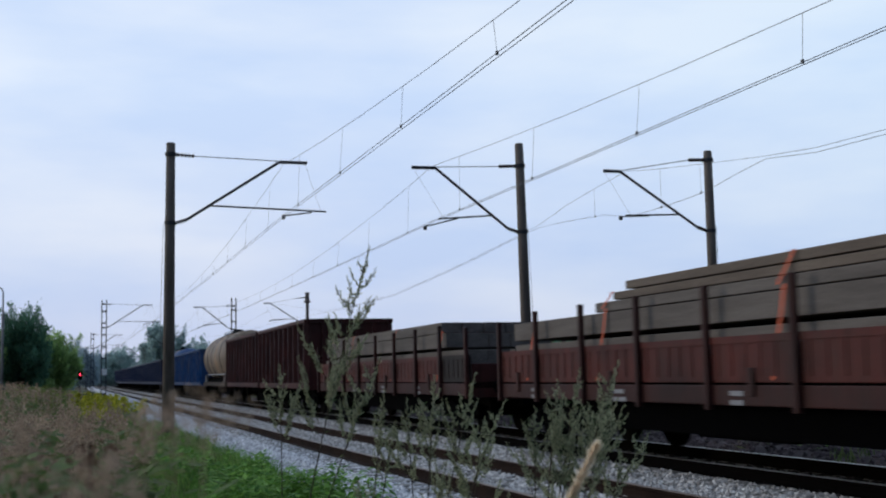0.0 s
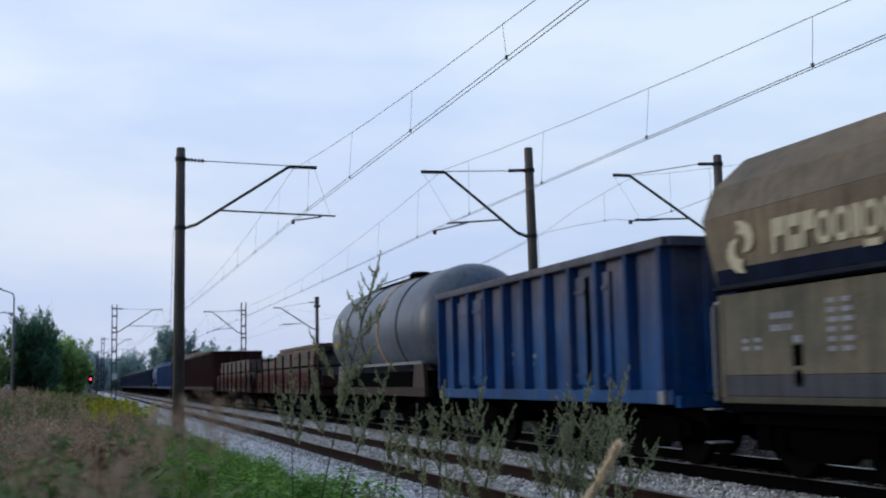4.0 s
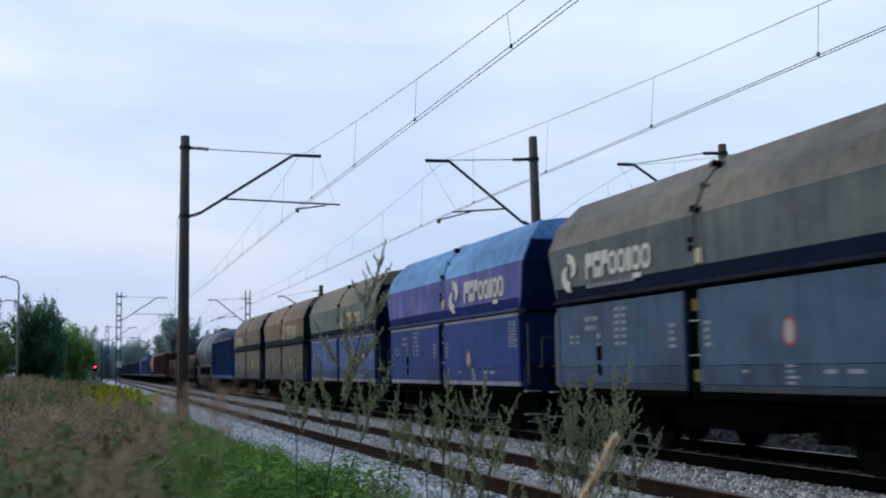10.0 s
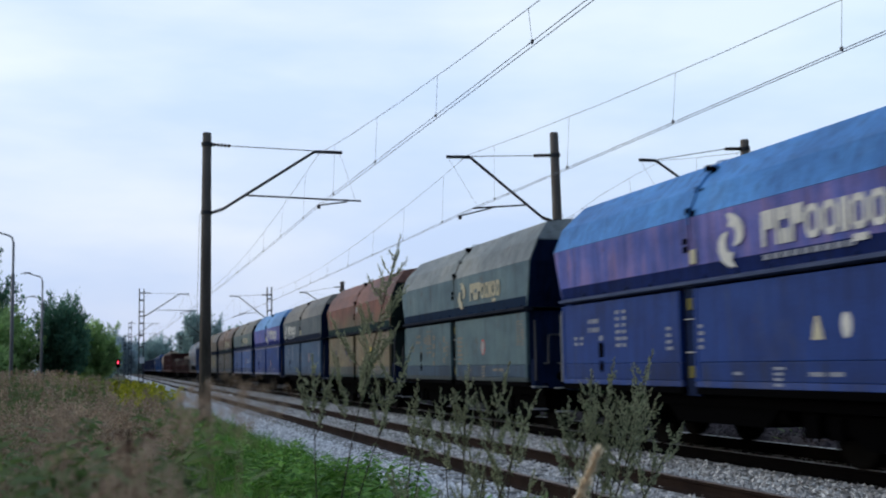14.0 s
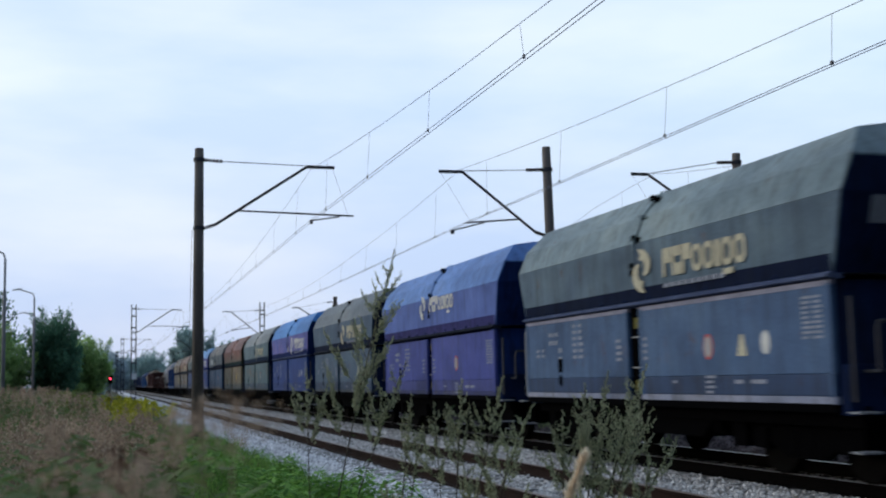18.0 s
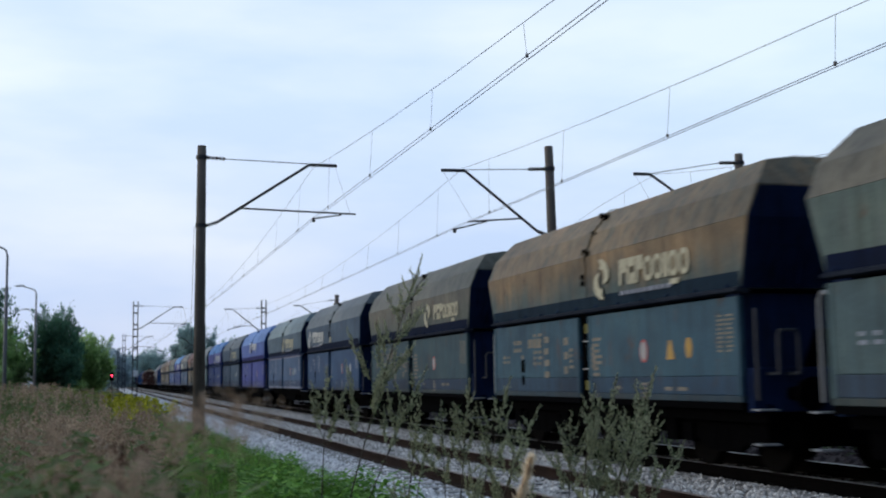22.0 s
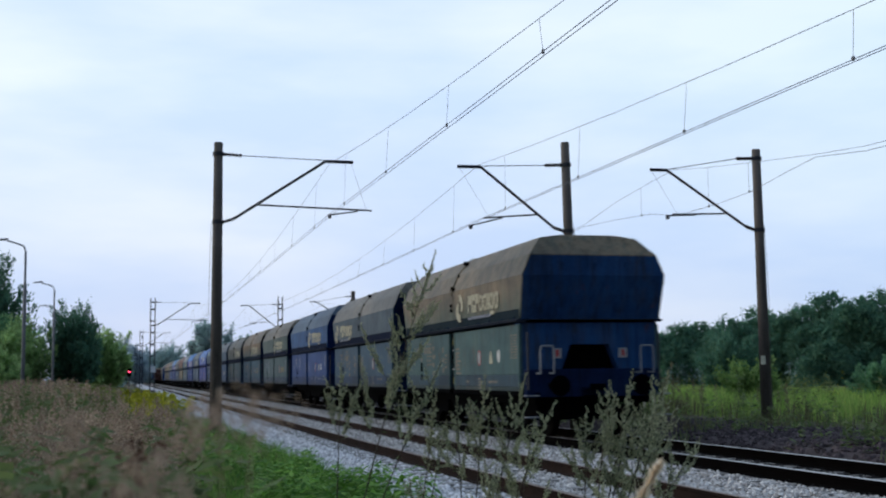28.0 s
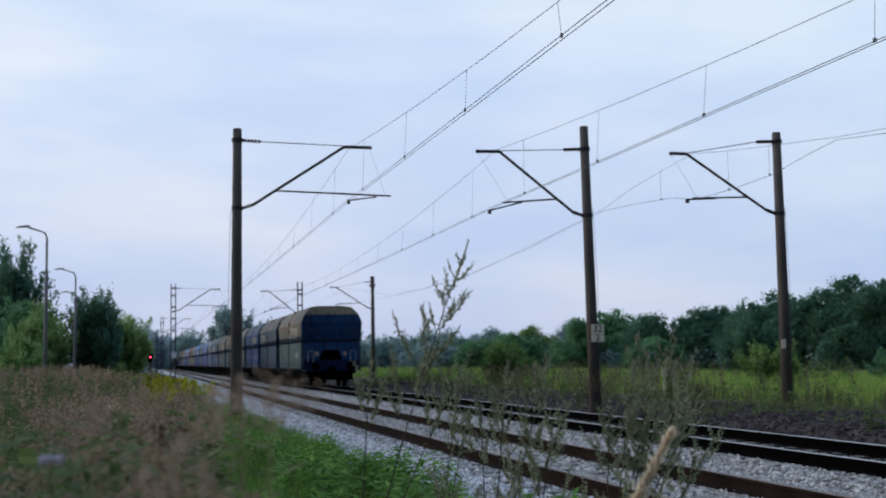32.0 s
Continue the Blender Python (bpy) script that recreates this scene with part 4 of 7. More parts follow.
def swoosh(bm, x, y0, z0, w, h, flip, t=0.005):
    """One fat comma-shaped stroke of the emblem, in a field w wide and h high."""
    pts = [(0.34, 1.0), (0.62, 0.98), (0.86, 0.86), (0.98, 0.68), (0.97, 0.50), (0.86, 0.36), (0.66, 0.30), (0.60, 0.34), (0.69, 0.46), (0.69, 0.60), (0.60, 0.70), (0.40, 0.72), (0.47, 0.86)]
    if flip:
        pts = [(1.0 - u, 0.95 - v * 1.08) for u, v in pts]
    va = [bm.verts.new((x - t, y0 - u * w, z0 + (v - 0.45 + 0.05 * (0.5 - u)) * h)) for u, v in pts]
    vb = [bm.verts.new((x, v.co.y, v.co.z)) for v in va]
    n = len(pts)
    fs = [bm.faces.new(va)] + [bm.faces.new([va[i], va[(i + 1) % n], vb[(i + 1) % n], vb[i]]) for i in range(n)]
    bmesh.ops.recalc_face_normals(bm, faces=fs)


def ring_block(bm, x, y, z, w, h, b, t=0.005, n=12):
    """A flat rounded ring, w wide and h high, with a stroke b, from y backwards; z is its middle."""
    outer, inner = [], []
    for k in range(n):
        a = 2 * math.pi * k / n
        c, sn = math.cos(a), math.sin(a)
        q = (abs(c) ** 4 + abs(sn) ** 4) ** -0.25
        outer.append(bm.verts.new((x - t, y - w / 2 + c * q * w / 2, z + sn * q * h / 2)))
        inner.append(bm.verts.new((x - t, y - w / 2 + c * q * (w / 2 - b), z + sn * q * (h / 2 - b))))
    back = [bm.verts.new((x, v.co.y, v.co.z)) for v in outer]
    for k in range(n):
        m = (k + 1) % n
        bm.faces.new([outer[k], outer[m], inner[m], inner[k]])
        bm.faces.new([outer[k], back[k], back[m], outer[m]])


def logo(parent, y0, material, dim, s=1.0, zc=2.83):
    """Emblem of two crescents and a row of plain blocks and rings, on the near upper side."""
    x = -1.562
    y0 += 0.12 * s
    bm = bmesh.new()
    swoosh(bm, x, y0, zc, 0.50 * s, 0.46 * s, False)
    swoosh(bm, x, y0, zc, 0.50 * s, 0.46 * s, True)
    part("emblem", bm, material, parent, "pale emblem of two curved strokes")
    y, z, b = y0 - 0.80 * s, zc + 0.03 * s, 0.058 * s
    for k in range(3):
        bm = bmesh.new()
        w = 0.20 * s
        box(bm, x - 0.005, x, y - b, y, z - 0.16 * s, z + 0.16 * s)
        box(bm, x - 0.005, x, y - w, y - b - 0.012 * s, z - (0.01 if k != 1 else -0.05) * s, z + 0.16 * s)
        if k == 1:
            box(bm, x - 0.005, x, y - w, y - b - 0.03 * s, z - 0.16 * s, z - 0.03 * s)
        part("logo_block", bm, material, parent)
        y -= w + 0.03 * s
    for w, tail in ((0.215, 0), (0.215, 0), (0.10, 0), (0.215, 1), (0.215, 0)):
        bm = bmesh.new()
        w *= s
        if w > 0.15 * s:
            ring_block(bm, x, y, z - 0.015 * s, w, 0.285 * s, b)
        else:
            box(bm, x - 0.005, x, y - w, y, z - 0.155 * s, z + 0.125 * s)
        if tail:
            box(bm, x - 0.005, x, y - w, y - 0.02 * s, z - 0.25 * s, z - 0.19 * s)
        part("logo_block", bm, material, parent)
        y -= w + 0.035 * s
    if dim:
        bm = bmesh.new()
        for i in range(9):
            box(bm, x - 0.004, x, y0 - (0.92 + i * 0.155) * s, y0 - (0.81 + i * 0.155) * s, zc - 0.25 * s, zc - 0.20 * s)
        tagged(part("small_lettering", bm, M_FADED, parent), kind="stuff")


M_GREENBLACK = paint('green_black_end_paint', (0.010, 0.020, 0.020), (0.016, 0.018, 0.014), 0.4)
M_TEALEND = paint('teal_blue_end_paint', (0.016, 0.056, 0.150), (0.034, 0.044, 0.060), 0.4, 0.7, 0.08, rust=0.4)
M_WORNLETTER = surface('worn_beige_lettering', (0.12, 0.11, 0.09), (0.26, 0.22, 0.17), 8, 40, 0.85)
M_DULLWHITE = plain('dusty_white_paint', (0.32, 0.31, 0.30), 0.7)
M_OLIVE = plain('dull_olive_yellow_paint', (0.12, 0.105, 0.018), 0.8)
M_AMBER = plain('amber_paint', (0.42, 0.24, 0.05), 0.6)
M_LEDGE = surface('dark_ledge', (0.010, 0.014, 0.026), (0.026, 0.030, 0.040), 2, 30, 0.9, 0, 0.2, None, 0.25, 0.05)
M_LEDGEBLUE = surface('blue_dusty_ledge', (0.045, 0.06, 0.12), (0.09, 0.11, 0.18), 2, 30, 0.9, 0, 0.2, None, 0.25, 0.05)
M_LIP = surface('dust_pale_lip', (0.16, 0.16, 0.21), (0.30, 0.30, 0.38), 3, 30, 0.85, 0, 0.2)
UP = ((-1.525, 2.36), (-1.555, 3.25), (-1.38, 3.66), (-1.06, 4.03), (-0.6, 4.10))   # upper side and roof, near half


def hopper(i, mid, cols, logo_at, logo_mat, label, marks, last=False):
    """Four-axle covered self-discharge wagon: two lower side panels, a ledge, sloping upper sides and an arched roof."""
    roof, upper, lower, low_band, band, stripe = cols
    rng = random.Random(100 + i)
    endm = M_GREENBLACK if i in (1, 5) else M_TEALEND if i == 17 else M_RBLUE if i in (3, 7, 9, 15) else M_NAVY
    H = 4.93
    w = wagon("hopper_wagon", mid, label, "hopper wagon", "hopper wagons of the train")
    # upper box and roof, in two halves each with a seam between them
    def y_end(z):
        """How far the end reaches at a height: it leans outwards up to the roof's edge, and the roof is hipped back."""
        return H - 0.06 + 0.28 * min(1.0, (z - 2.36) / 0.89) - 0.34 * max(0.0, (z - 3.66) / 0.42)

    def half_shell(pts, tail, name, material):
        bm2 = bmesh.new()
        n = len(pts)
        lo = [bm2.verts.new((a2, tail * 0.02, b2)) for a2, b2 in pts]
        hi = [bm2.verts.new((a2, tail * y_end(b2), b2)) for a2, b2 in pts]
        fs = [bm2.faces.new([lo[k], lo[(k + 1) % n], hi[(k + 1) % n], hi[k]]) for k in range(n)]
        for k in range(n // 2 - 1):
            for row in (lo, hi):
                fs.append(bm2.faces.new([row[k], row[k + 1], row[n - 2 - k], row[n - 1 - k]]))
        bmesh.ops.recalc_face_normals(bm2, faces=fs)
        part(name, bm2, material, w)

    for tail in (-1, 1):
        half_shell([UP[0], UP[1], (1.555, 3.25), (1.525, 2.36)], tail, "upper_side", upper)
        half_shell([(a2, b2 + 0.004) for a2, b2 in (UP[1], UP[2], UP[3], UP[4], (0.6, 4.10), (1.06, 4.03), (1.38, 3.66), (1.555, 3.25))], tail, "roof_flap", roof)
    bm = bmesh.new()
    rows = [(-1.565, 3.15), (-1.572, 3.26), (-1.397, 3.675), (-1.07, 4.055), (-0.6, 4.125), (0.6, 4.125), (1.07, 4.055), (1.397, 3.675), (1.572, 3.26), (1.565, 3.15)]
    for a, b in zip(rows[:-1], rows[1:]):
        pipe(bm, [(a[0], 0, a[1]), (b[0], 0, b[1])], 0.012, 4)
    part("roof_seam", bm, roof, w)
    for k in range(3):
        for dy in (-0.10, 0.05):
            bm = bmesh.new()
            soft_box(bm, -1.575 + 0.17 * k, -1.49 + 0.17 * k, dy - 0.045, dy + 0.03, 3.28 + 0.31 * k + 0.3 * dy, 3.37 + 0.31 * k + 0.3 * dy, 0.008)
            part("seam_latch", bm, M_BLACK, w)
    bm = bmesh.new()
    box(bm, -1.57, -1.54, 0.08, 0.18, 2.78, 2.86)
    box(bm, -1.57, -1.54, 0.08, 0.18, 2.89, 2.97)
    part("hatch_lever", bm, M_BLACK, w)
    if i in (3, 4, 7, 11):
        bm = bmesh.new()
        soft_box(bm, -1.566, -1.53, -0.16, 0.0, 2.60, 2.80, 0.01)
        part("seam_plate", bm, M_CREAM, w, "cream plate below the roof seam")
    # end walls
    for sy in (-1, 1):
        bm = bmesh.new()
        pts = [(-1.50, 2.365), (-1.535, 3.24), (-1.36, 3.64), (1.36, 3.64), (1.535, 3.24), (1.50, 2.365)]
        inner = [bm.verts.new((a2, sy * (y_end(b2) + 0.004), b2)) for a2, b2 in pts]
        outer = [bm.verts.new((a2, sy * (y_end(b2) + 0.016), b2)) for a2, b2 in pts]
        fs = [bm.faces.new([inner[k], inner[(k + 1) % 6], outer[(k + 1) % 6], outer[k]]) for k in range(6)]
        fs += [bm.faces.new([row[k], row[k + 1], row[4 - k], row[5 - k]]) for k in (0, 1) for row in (inner, outer)]
        bmesh.ops.recalc_face_normals(bm, faces=fs)
        part("upper_end", bm, endm, w, "dark end wall leaning outwards")
        bm = bmesh.new()
        y0, y1 = sorted((sy * (H - 0.45), sy * (H - 0.14)))
        prism(bm, [(-1.50, 0.98), (-1.50, 2.30), (1.50, 2.30), (1.50, 0.98), (0.66, 1.25), (0.42, 1.86), (-0.42, 1.86), (-0.66, 1.25)], y0, y1)
        part("lower_end", bm, endm, w, "dark end frame with an opening")
        bm = bmesh.new()
        soft_box(bm, -1.44, 1.44, min(sy * (H - 0.13), sy * (H + 0.0)), max(sy * (H - 0.13), sy * (H + 0.0)), 0.80, 1.36, 0.02)
        part("end_sill", bm, M_NAVY, w, "dark headstock across the end")
        for sx in (-0.7, 0.0, 0.7):
            bm = bmesh.new()
            prism(bm, [(sy * (y_end(2.42) + 0.012), 2.42), (sy * (y_end(2.42) + 0.05), 2.42), (sy * (y_end(3.5) + 0.05), 3.5), (sy * (y_end(3.5) + 0.012), 3.5)], sx - 0.035, sx + 0.035, "x")
            part("end_stiffener", bm, endm, w)
        for sx in (-1.42, 1.42):
            bm = bmesh.new()
            if sy > 0:
                yy = H + 0.26
                pipe(bm, [(sx, H - 0.02, 2.16), (sx, yy - 0.06, 2.19), (sx, yy, 2.12), (sx, yy, 0.95)], 0.024, 6)
                part("grab_rail", bm, M_GRAB, w, "pale bent grab rail")
                bm = bmesh.new()
            else:
                pipe(bm, [(sx, -H - 0.09, 0.95), (sx, -H - 0.09, 2.1)], 0.022, 6)
                part("corner_tube", bm, M_TUBE, w)
                bm = bmesh.new()
            yy = sy * (H + 0.27)
            yi, xo, xi = sy * (H - 0.02), sx * 0.86, sx * 0.66
            pipe(bm, [(xo, yi, 1.28), (xo, yy, 1.28), (xo, yy, 1.74), (xo * 0.975, yy, 1.82), (xi * 1.03, yy, 1.82), (xi, yy, 1.74), (xi, yy, 1.28), (xi, yi, 1.28)], 0.02, 6)
            part("platform_rail", bm, M_GRAB if last and sy < 0 else M_TUBE, w, "tubular platform rail")
            # steps are coloured pale in place of the glint on their edges
            for zc in (0.42, 0.84):
                bm = bmesh.new()
                soft_box(bm, sx - 0.14, sx + 0.14, min(sy * (H + 0.16), sy * (H + 0.34)), max(sy * (H + 0.16), sy * (H + 0.34)), zc - 0.012, zc + 0.012, 0.005)
                part("step", bm, M_GRAB, w)
    bm = bmesh.new()
    prism(bm, [(-y_end(2.9) - 0.013, 2.9), (-y_end(2.9) - 0.024, 2.9), (-y_end(3.2) - 0.024, 3.2), (-y_end(3.2) - 0.013, 3.2)], -1.15, -0.75, "x")
    part("end_plate", bm, M_GRAB if i in (2, 4, 10, 16) else endm, w)
    # ledge between the two boxes
    for sx in (-1, 1):
        bm = bmesh.new()
        prism(bm, [(sx * 1.44, 2.30), (sx * 1.595, 2.325), (sx * 1.60, 2.36), (sx * 1.53, 2.385), (sx * 1.40, 2.385), (sx * 1.40, 2.30)], -H + 0.05, H - 0.05)
        part("ledge", bm, M_LEDGEBLUE if i in (2, 3, 7, 10) else M_LEDGE, w, "dusty ledge")
        for k in range(12):
            bm = bmesh.new()
            y = -H + 0.35 + k * 0.84
            prism(bm, [(sx * 1.53, 2.386), (sx * 1.565, 2.386), (sx * 1.535, 2.45)], y - 0.012, y + 0.012)
            part("rib", bm, M_NAVY, w)
        bm = bmesh.new()
        prism(bm, [(sx * 1.530, 2.387), (sx * 1.540, 2.58), (sx * 1.50, 2.58), (sx * 1.50, 2.387)], -H + 0.06, H - 0.06)
        part("upper_band", bm, band, w)
    # black core, so the gaps between the panels stay dark
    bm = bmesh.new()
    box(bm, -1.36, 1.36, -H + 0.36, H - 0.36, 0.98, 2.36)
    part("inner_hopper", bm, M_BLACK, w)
    # lower side panels with the post bay between them
    for sx in (-1, 1):
        for y0, y1 in ((-H + 0.12, 0.02), (0.42, H - 0.04)):
            xa, xb = sorted((sx * 1.46, sx * 1.52))
            bm = bmesh.new()
            soft_box(bm, xa, xb, y0, y1, 1.26, 2.27, 0.012)
            part("side_panel", bm, lower, w)
            if i in (2, 3, 10):
                bm = bmesh.new()
                soft_box(bm, xa - 0.006, xb + 0.006, y0, y1, 2.235, 2.298, 0.006)
                part("panel_lip", bm, M_LIP, w, "pale dusty upper lip")
            bm = bmesh.new()
            soft_box(bm, xa, xb, y0, y1, 1.01, 1.258, 0.012)
            part("lower_band", bm, low_band, w)
            bm = bmesh.new()
            soft_box(bm, xa - 0.004, xb + 0.004, y0, y1, 0.925, 1.008, 0.008)
            part("bottom_strip", bm, stripe, w)
            bm = bmesh.new()
            soft_box(bm, xa, xb, y0, y1, 0.83, 0.923, 0.008)
            part("sill_edge", bm, M_BLACK, w)
            for yy in (y0 + 0.05, y1 - 0.05):
                bm = bmesh.new()
                box(bm, sx * 1.525 - 0.006, sx * 1.525 + 0.006, yy - 0.04, yy + 0.04, 1.0, 2.26)
                part("panel_edge", bm, lower, w)
        bm = bmesh.new()
        soft_box(bm, sx * 1.42 - 0.03, sx * 1.42 + 0.03, 0.03, 0.41, 0.8, 2.3, 0.01)
        part("post", bm, M_NAVY if i in (3, 7) else M_BLACK, w)
    for zc, mt in ((2.06, M_OLIVE), (1.86, M_DULLWHITE), (1.12, M_OLIVE), (1.40, M_DULLWHITE)):
        bm = bmesh.new()
        soft_box(bm, -1.48, -1.45, 0.13 if mt is M_OLIVE else 0.06, 0.28 if mt is M_OLIVE else 0.38, zc - (0.07 if mt is M_OLIVE else 0.01), zc + (0.09 if mt is M_OLIVE else 0.01), 0.008)
        part("post_marking", bm, mt, w)
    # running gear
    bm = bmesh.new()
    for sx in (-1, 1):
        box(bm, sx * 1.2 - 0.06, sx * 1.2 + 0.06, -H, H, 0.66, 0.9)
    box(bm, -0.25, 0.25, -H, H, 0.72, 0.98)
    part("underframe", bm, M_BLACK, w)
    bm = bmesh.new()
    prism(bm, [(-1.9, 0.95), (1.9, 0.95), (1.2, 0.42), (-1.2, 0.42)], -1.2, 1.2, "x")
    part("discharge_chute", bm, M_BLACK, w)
    # plain black blocks stand for brake gear and fill the shaded gap below
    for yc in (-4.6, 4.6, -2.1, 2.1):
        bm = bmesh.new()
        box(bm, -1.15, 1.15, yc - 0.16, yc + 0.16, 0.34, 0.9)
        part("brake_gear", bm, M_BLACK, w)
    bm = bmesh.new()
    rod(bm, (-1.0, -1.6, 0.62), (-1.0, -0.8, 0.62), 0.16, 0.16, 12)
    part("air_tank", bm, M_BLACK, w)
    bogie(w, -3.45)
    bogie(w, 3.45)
    ends(w, H)
    # markings on the near side
    y_logo = 4.4 if logo_at == "F" else {3: -0.7, 7: -0.95, 9: 0.8, 10: -0.05, 12: -1.45, 14: -0.2}.get(i, -0.5)
    if logo_mat:
        logo(w, y_logo, logo_mat, i % 3 != 0, {2: 1.10, 3: 1.38, 6: 1.16, 7: 1.36, 9: 1.13, 12: 1.13}.get(i, 1.26), 3.06 if i == 9 else 2.83)
    ink = M_WORNLETTER if i in (5, 6, 12, 13, 16, 17) else M_FADED
    dz = rng.uniform(-0.05, 0.05)
    for y0, z0, c, r, ww, hh, gap in ((4.35, 1.74, 2, 2, 0.16, 0.05, 0.10), (3.72, 2.02, 3, 2, 0.14, 0.075, 0.02), (3.28, 1.74, 1, 2, 0.16, 0.08, 0.04), (2.62, 2.12, 2, 6, 0.20, 0.055, 0.05),
                                      (0.86, 1.80, 1, 4, 0.20, 0.05, 0.1), (-0.10, 1.80, 1, 4, 0.18, 0.05, 0.1), (-4.25, 2.10, 2, 9, 0.2, 0.03, 0.03), (-1.0, 1.16, 1, 1, 0.22, 0.04, 0.1),
                                      (-1.95, 1.22, 1, 4, 0.26, 0.035, 0.1), (-2.7, 1.16, 2, 1, 0.34, 0.05, 0.05)):
        tagged(part("data_lettering", bars(rng, -1.523, y0, z0 + dz, c, r, ww, hh, gap), ink, w), kind="stuff")
    bm = bmesh.new()
    soft_box(bm, -1.535, -1.50, 3.12, 3.30, 1.36, 1.60, 0.02)
    part("brake_panel", bm, M_BLACK, w)
    bm = bmesh.new()
    disc(bm, -1.5225, 3.21, 1.22, 0.085, 0.10)
    part("brake_dial", bm, M_BLACK, w)
    if i == 5:
        for y, z, ry, rz in ((3.5, 1.75, 0.05, 0.16), (1.6, 1.85, 0.09, 0.27), (0.9, 1.5, 0.12, 0.10), (-3.1, 1.6, 0.09, 0.13)):
            bm = bmesh.new()
            disc(bm, -1.5225, y, z, ry, rz)
            part("paint_patch", bm, M_RBLUE, w, "blue overpainted patch")
        bm = bmesh.new()
        prism(bm, [(-0.2, 2.98), (-0.45, 3.03), (-0.45, 3.2), (-0.2, 3.16)], -1.562, -1.556, "x")
        part("paint_patch", bm, M_DULLWHITE, w, "pale overpainted patch")
    if i in (5, 6, 12, 13, 16, 17):
        for y0, z0, c, r, ww, hh in ((2.9, 1.98, 3, 1, 0.20, 0.16), (2.05, 2.0, 1, 4, 0.26, 0.11), (1.1, 1.95, 1, 3, 0.2, 0.13), (-0.15, 1.9, 1, 7, 0.4, 0.05)):
            tagged(part("data_lettering", bars(rng, -1.5245, y0, z0, c, r, ww, hh, 0.04), M_WORNLETTER, w), kind="stuff")
    if "o" in marks:
        bm = bmesh.new()
        ym, zm = (-1.75, 1.46) if i == 3 else (-2.05, 1.64)
        disc(bm, -1.5225, ym, zm, 0.125, 0.17)
        part("round_mark", bm, M_REDPAINT, w, "red and white round mark")
        bm = bmesh.new()
        disc(bm, -1.527, ym, zm, 0.098, 0.138)
        part("round_mark_centre", bm, M_DULLWHITE, w)
    if "y" in marks:
        bm = bmesh.new()
        disc(bm, -1.5225, -2.3, 1.66, 0.15, 0.2)
        part("round_mark", bm, M_YELLOW, w, "faded yellow round mark")
    if "a" in marks:
        bm = bmesh.new()
        prism(bm, [(-3.02, 1.50), (-2.78, 1.50), (-2.87, 1.77), (-2.93, 1.77)], -1.527, -1.522, "x")
        part("triangle_mark", bm, M_AMBER if i in (13, 14) else M_CREAM, w)
        bm = bmesh.new()
        disc(bm, -1.5225, -3.45, 1.65, 0.095, 0.145)
        part("oval_mark", bm, M_AMBER if i in (13, 14) else M_WHITE, w)
    if last:
        for sx in (-0.72, 0.72):
            bm = bmesh.new()
            box(bm, sx - 0.09, sx + 0.09, -H + 0.11, -H + 0.136, 1.58, 1.78)
            t = part("tail_board", bm, M_DULLWHITE, w, "white and red tail marker")
            bm = bmesh.new()
            box(bm, sx - 0.035, sx + 0.035, -H + 0.104, -H + 0.109, 1.61, 1.75)
            part("red_field", bm, M_REDPAINT, t)
    return w


SLATE, SBLUE = (0.046, 0.076, 0.115), (0.024, 0.068, 0.165)
BLUE, LBLUE, VIOLET, GREY = (0.006, 0.034, 0.175), (0.12, 0.29, 0.57), (0.060, 0.090, 0.33), (0.098, 0.117, 0.128)
NAVY, PALE = (0.006, 0.012, 0.036), (0.22, 0.24, 0.32)


def cols(i, roof, upper, lower, band=NAVY, stripe=None, dirt=0.45):
    stripe = stripe or tuple(0.45 * v + 0.006 for v in lower)
    lift = {0: 1.05, 1: 1.16, 2: 1.16, 3: 1.0, 6: 1.35, 12: 0.88, 13: 1.0, 16: 1.3, 17: 1.15, 7: 1.0, 9: 1.05, 11: 1.05}.get(i, 1.2)
    roof, upper, lower = (tuple(lift * v for v in c) for c in (roof, upper, lower))
    faded = roof if i in (0, 1, 5, 12, 13, 17) else None
    low_band = tuple(0.85 * v for v in lower) if i in (4, 7, 11) else tuple(0.36 * a + 0.5 * b + c for a, b, c in zip(lower, band, (0.002, 0.006, 0.020)))
    blend = (0.24, 0.16, 0.32) if i in (3, 7) else tuple(0.35 * a + 0.65 * b for a, b in zip(roof, lower)) if i != 5 else (0.13, 0.062, 0.036)
    return (paint("roof_paint_%d" % i, roof, (0.070, 0.082, 0.066) if i in (12, 13, 17) else tuple(0.55 * a + 0.45 * b for a, b in zip(roof, (0.11, 0.095, 0.075))), dirt * (0.85 if i in (12, 13, 17) else 0.45), rust=0.5 * dirt), paint("upper_paint_%d" % i, upper, blend, 0.42 if i in (3, 7) else dirt * 0.7, dust=faded, rust=0.9 * dirt),
            paint("lower_paint_%d" % i, lower, (0.15, 0.085, 0.048) if i == 5 else tuple(0.6 * a + 0.4 * b for a, b in zip(lower, upper)) if dirt > 0.3 else (0.05, 0.06, 0.09), dirt * 0.6, rust=1.1 * dirt), paint("low_band_paint_%d" % i, low_band, (0.016, 0.02, 0.03), 0.3, rust=dirt), paint("band_paint_%d" % i, tuple(0.8 * v for v in band), (0.010, 0.013, 0.022), 0.2, 0.8, 0.05),
            paint("strip_paint_%d" % i, stripe, (0.07, 0.065, 0.055), 0.3))


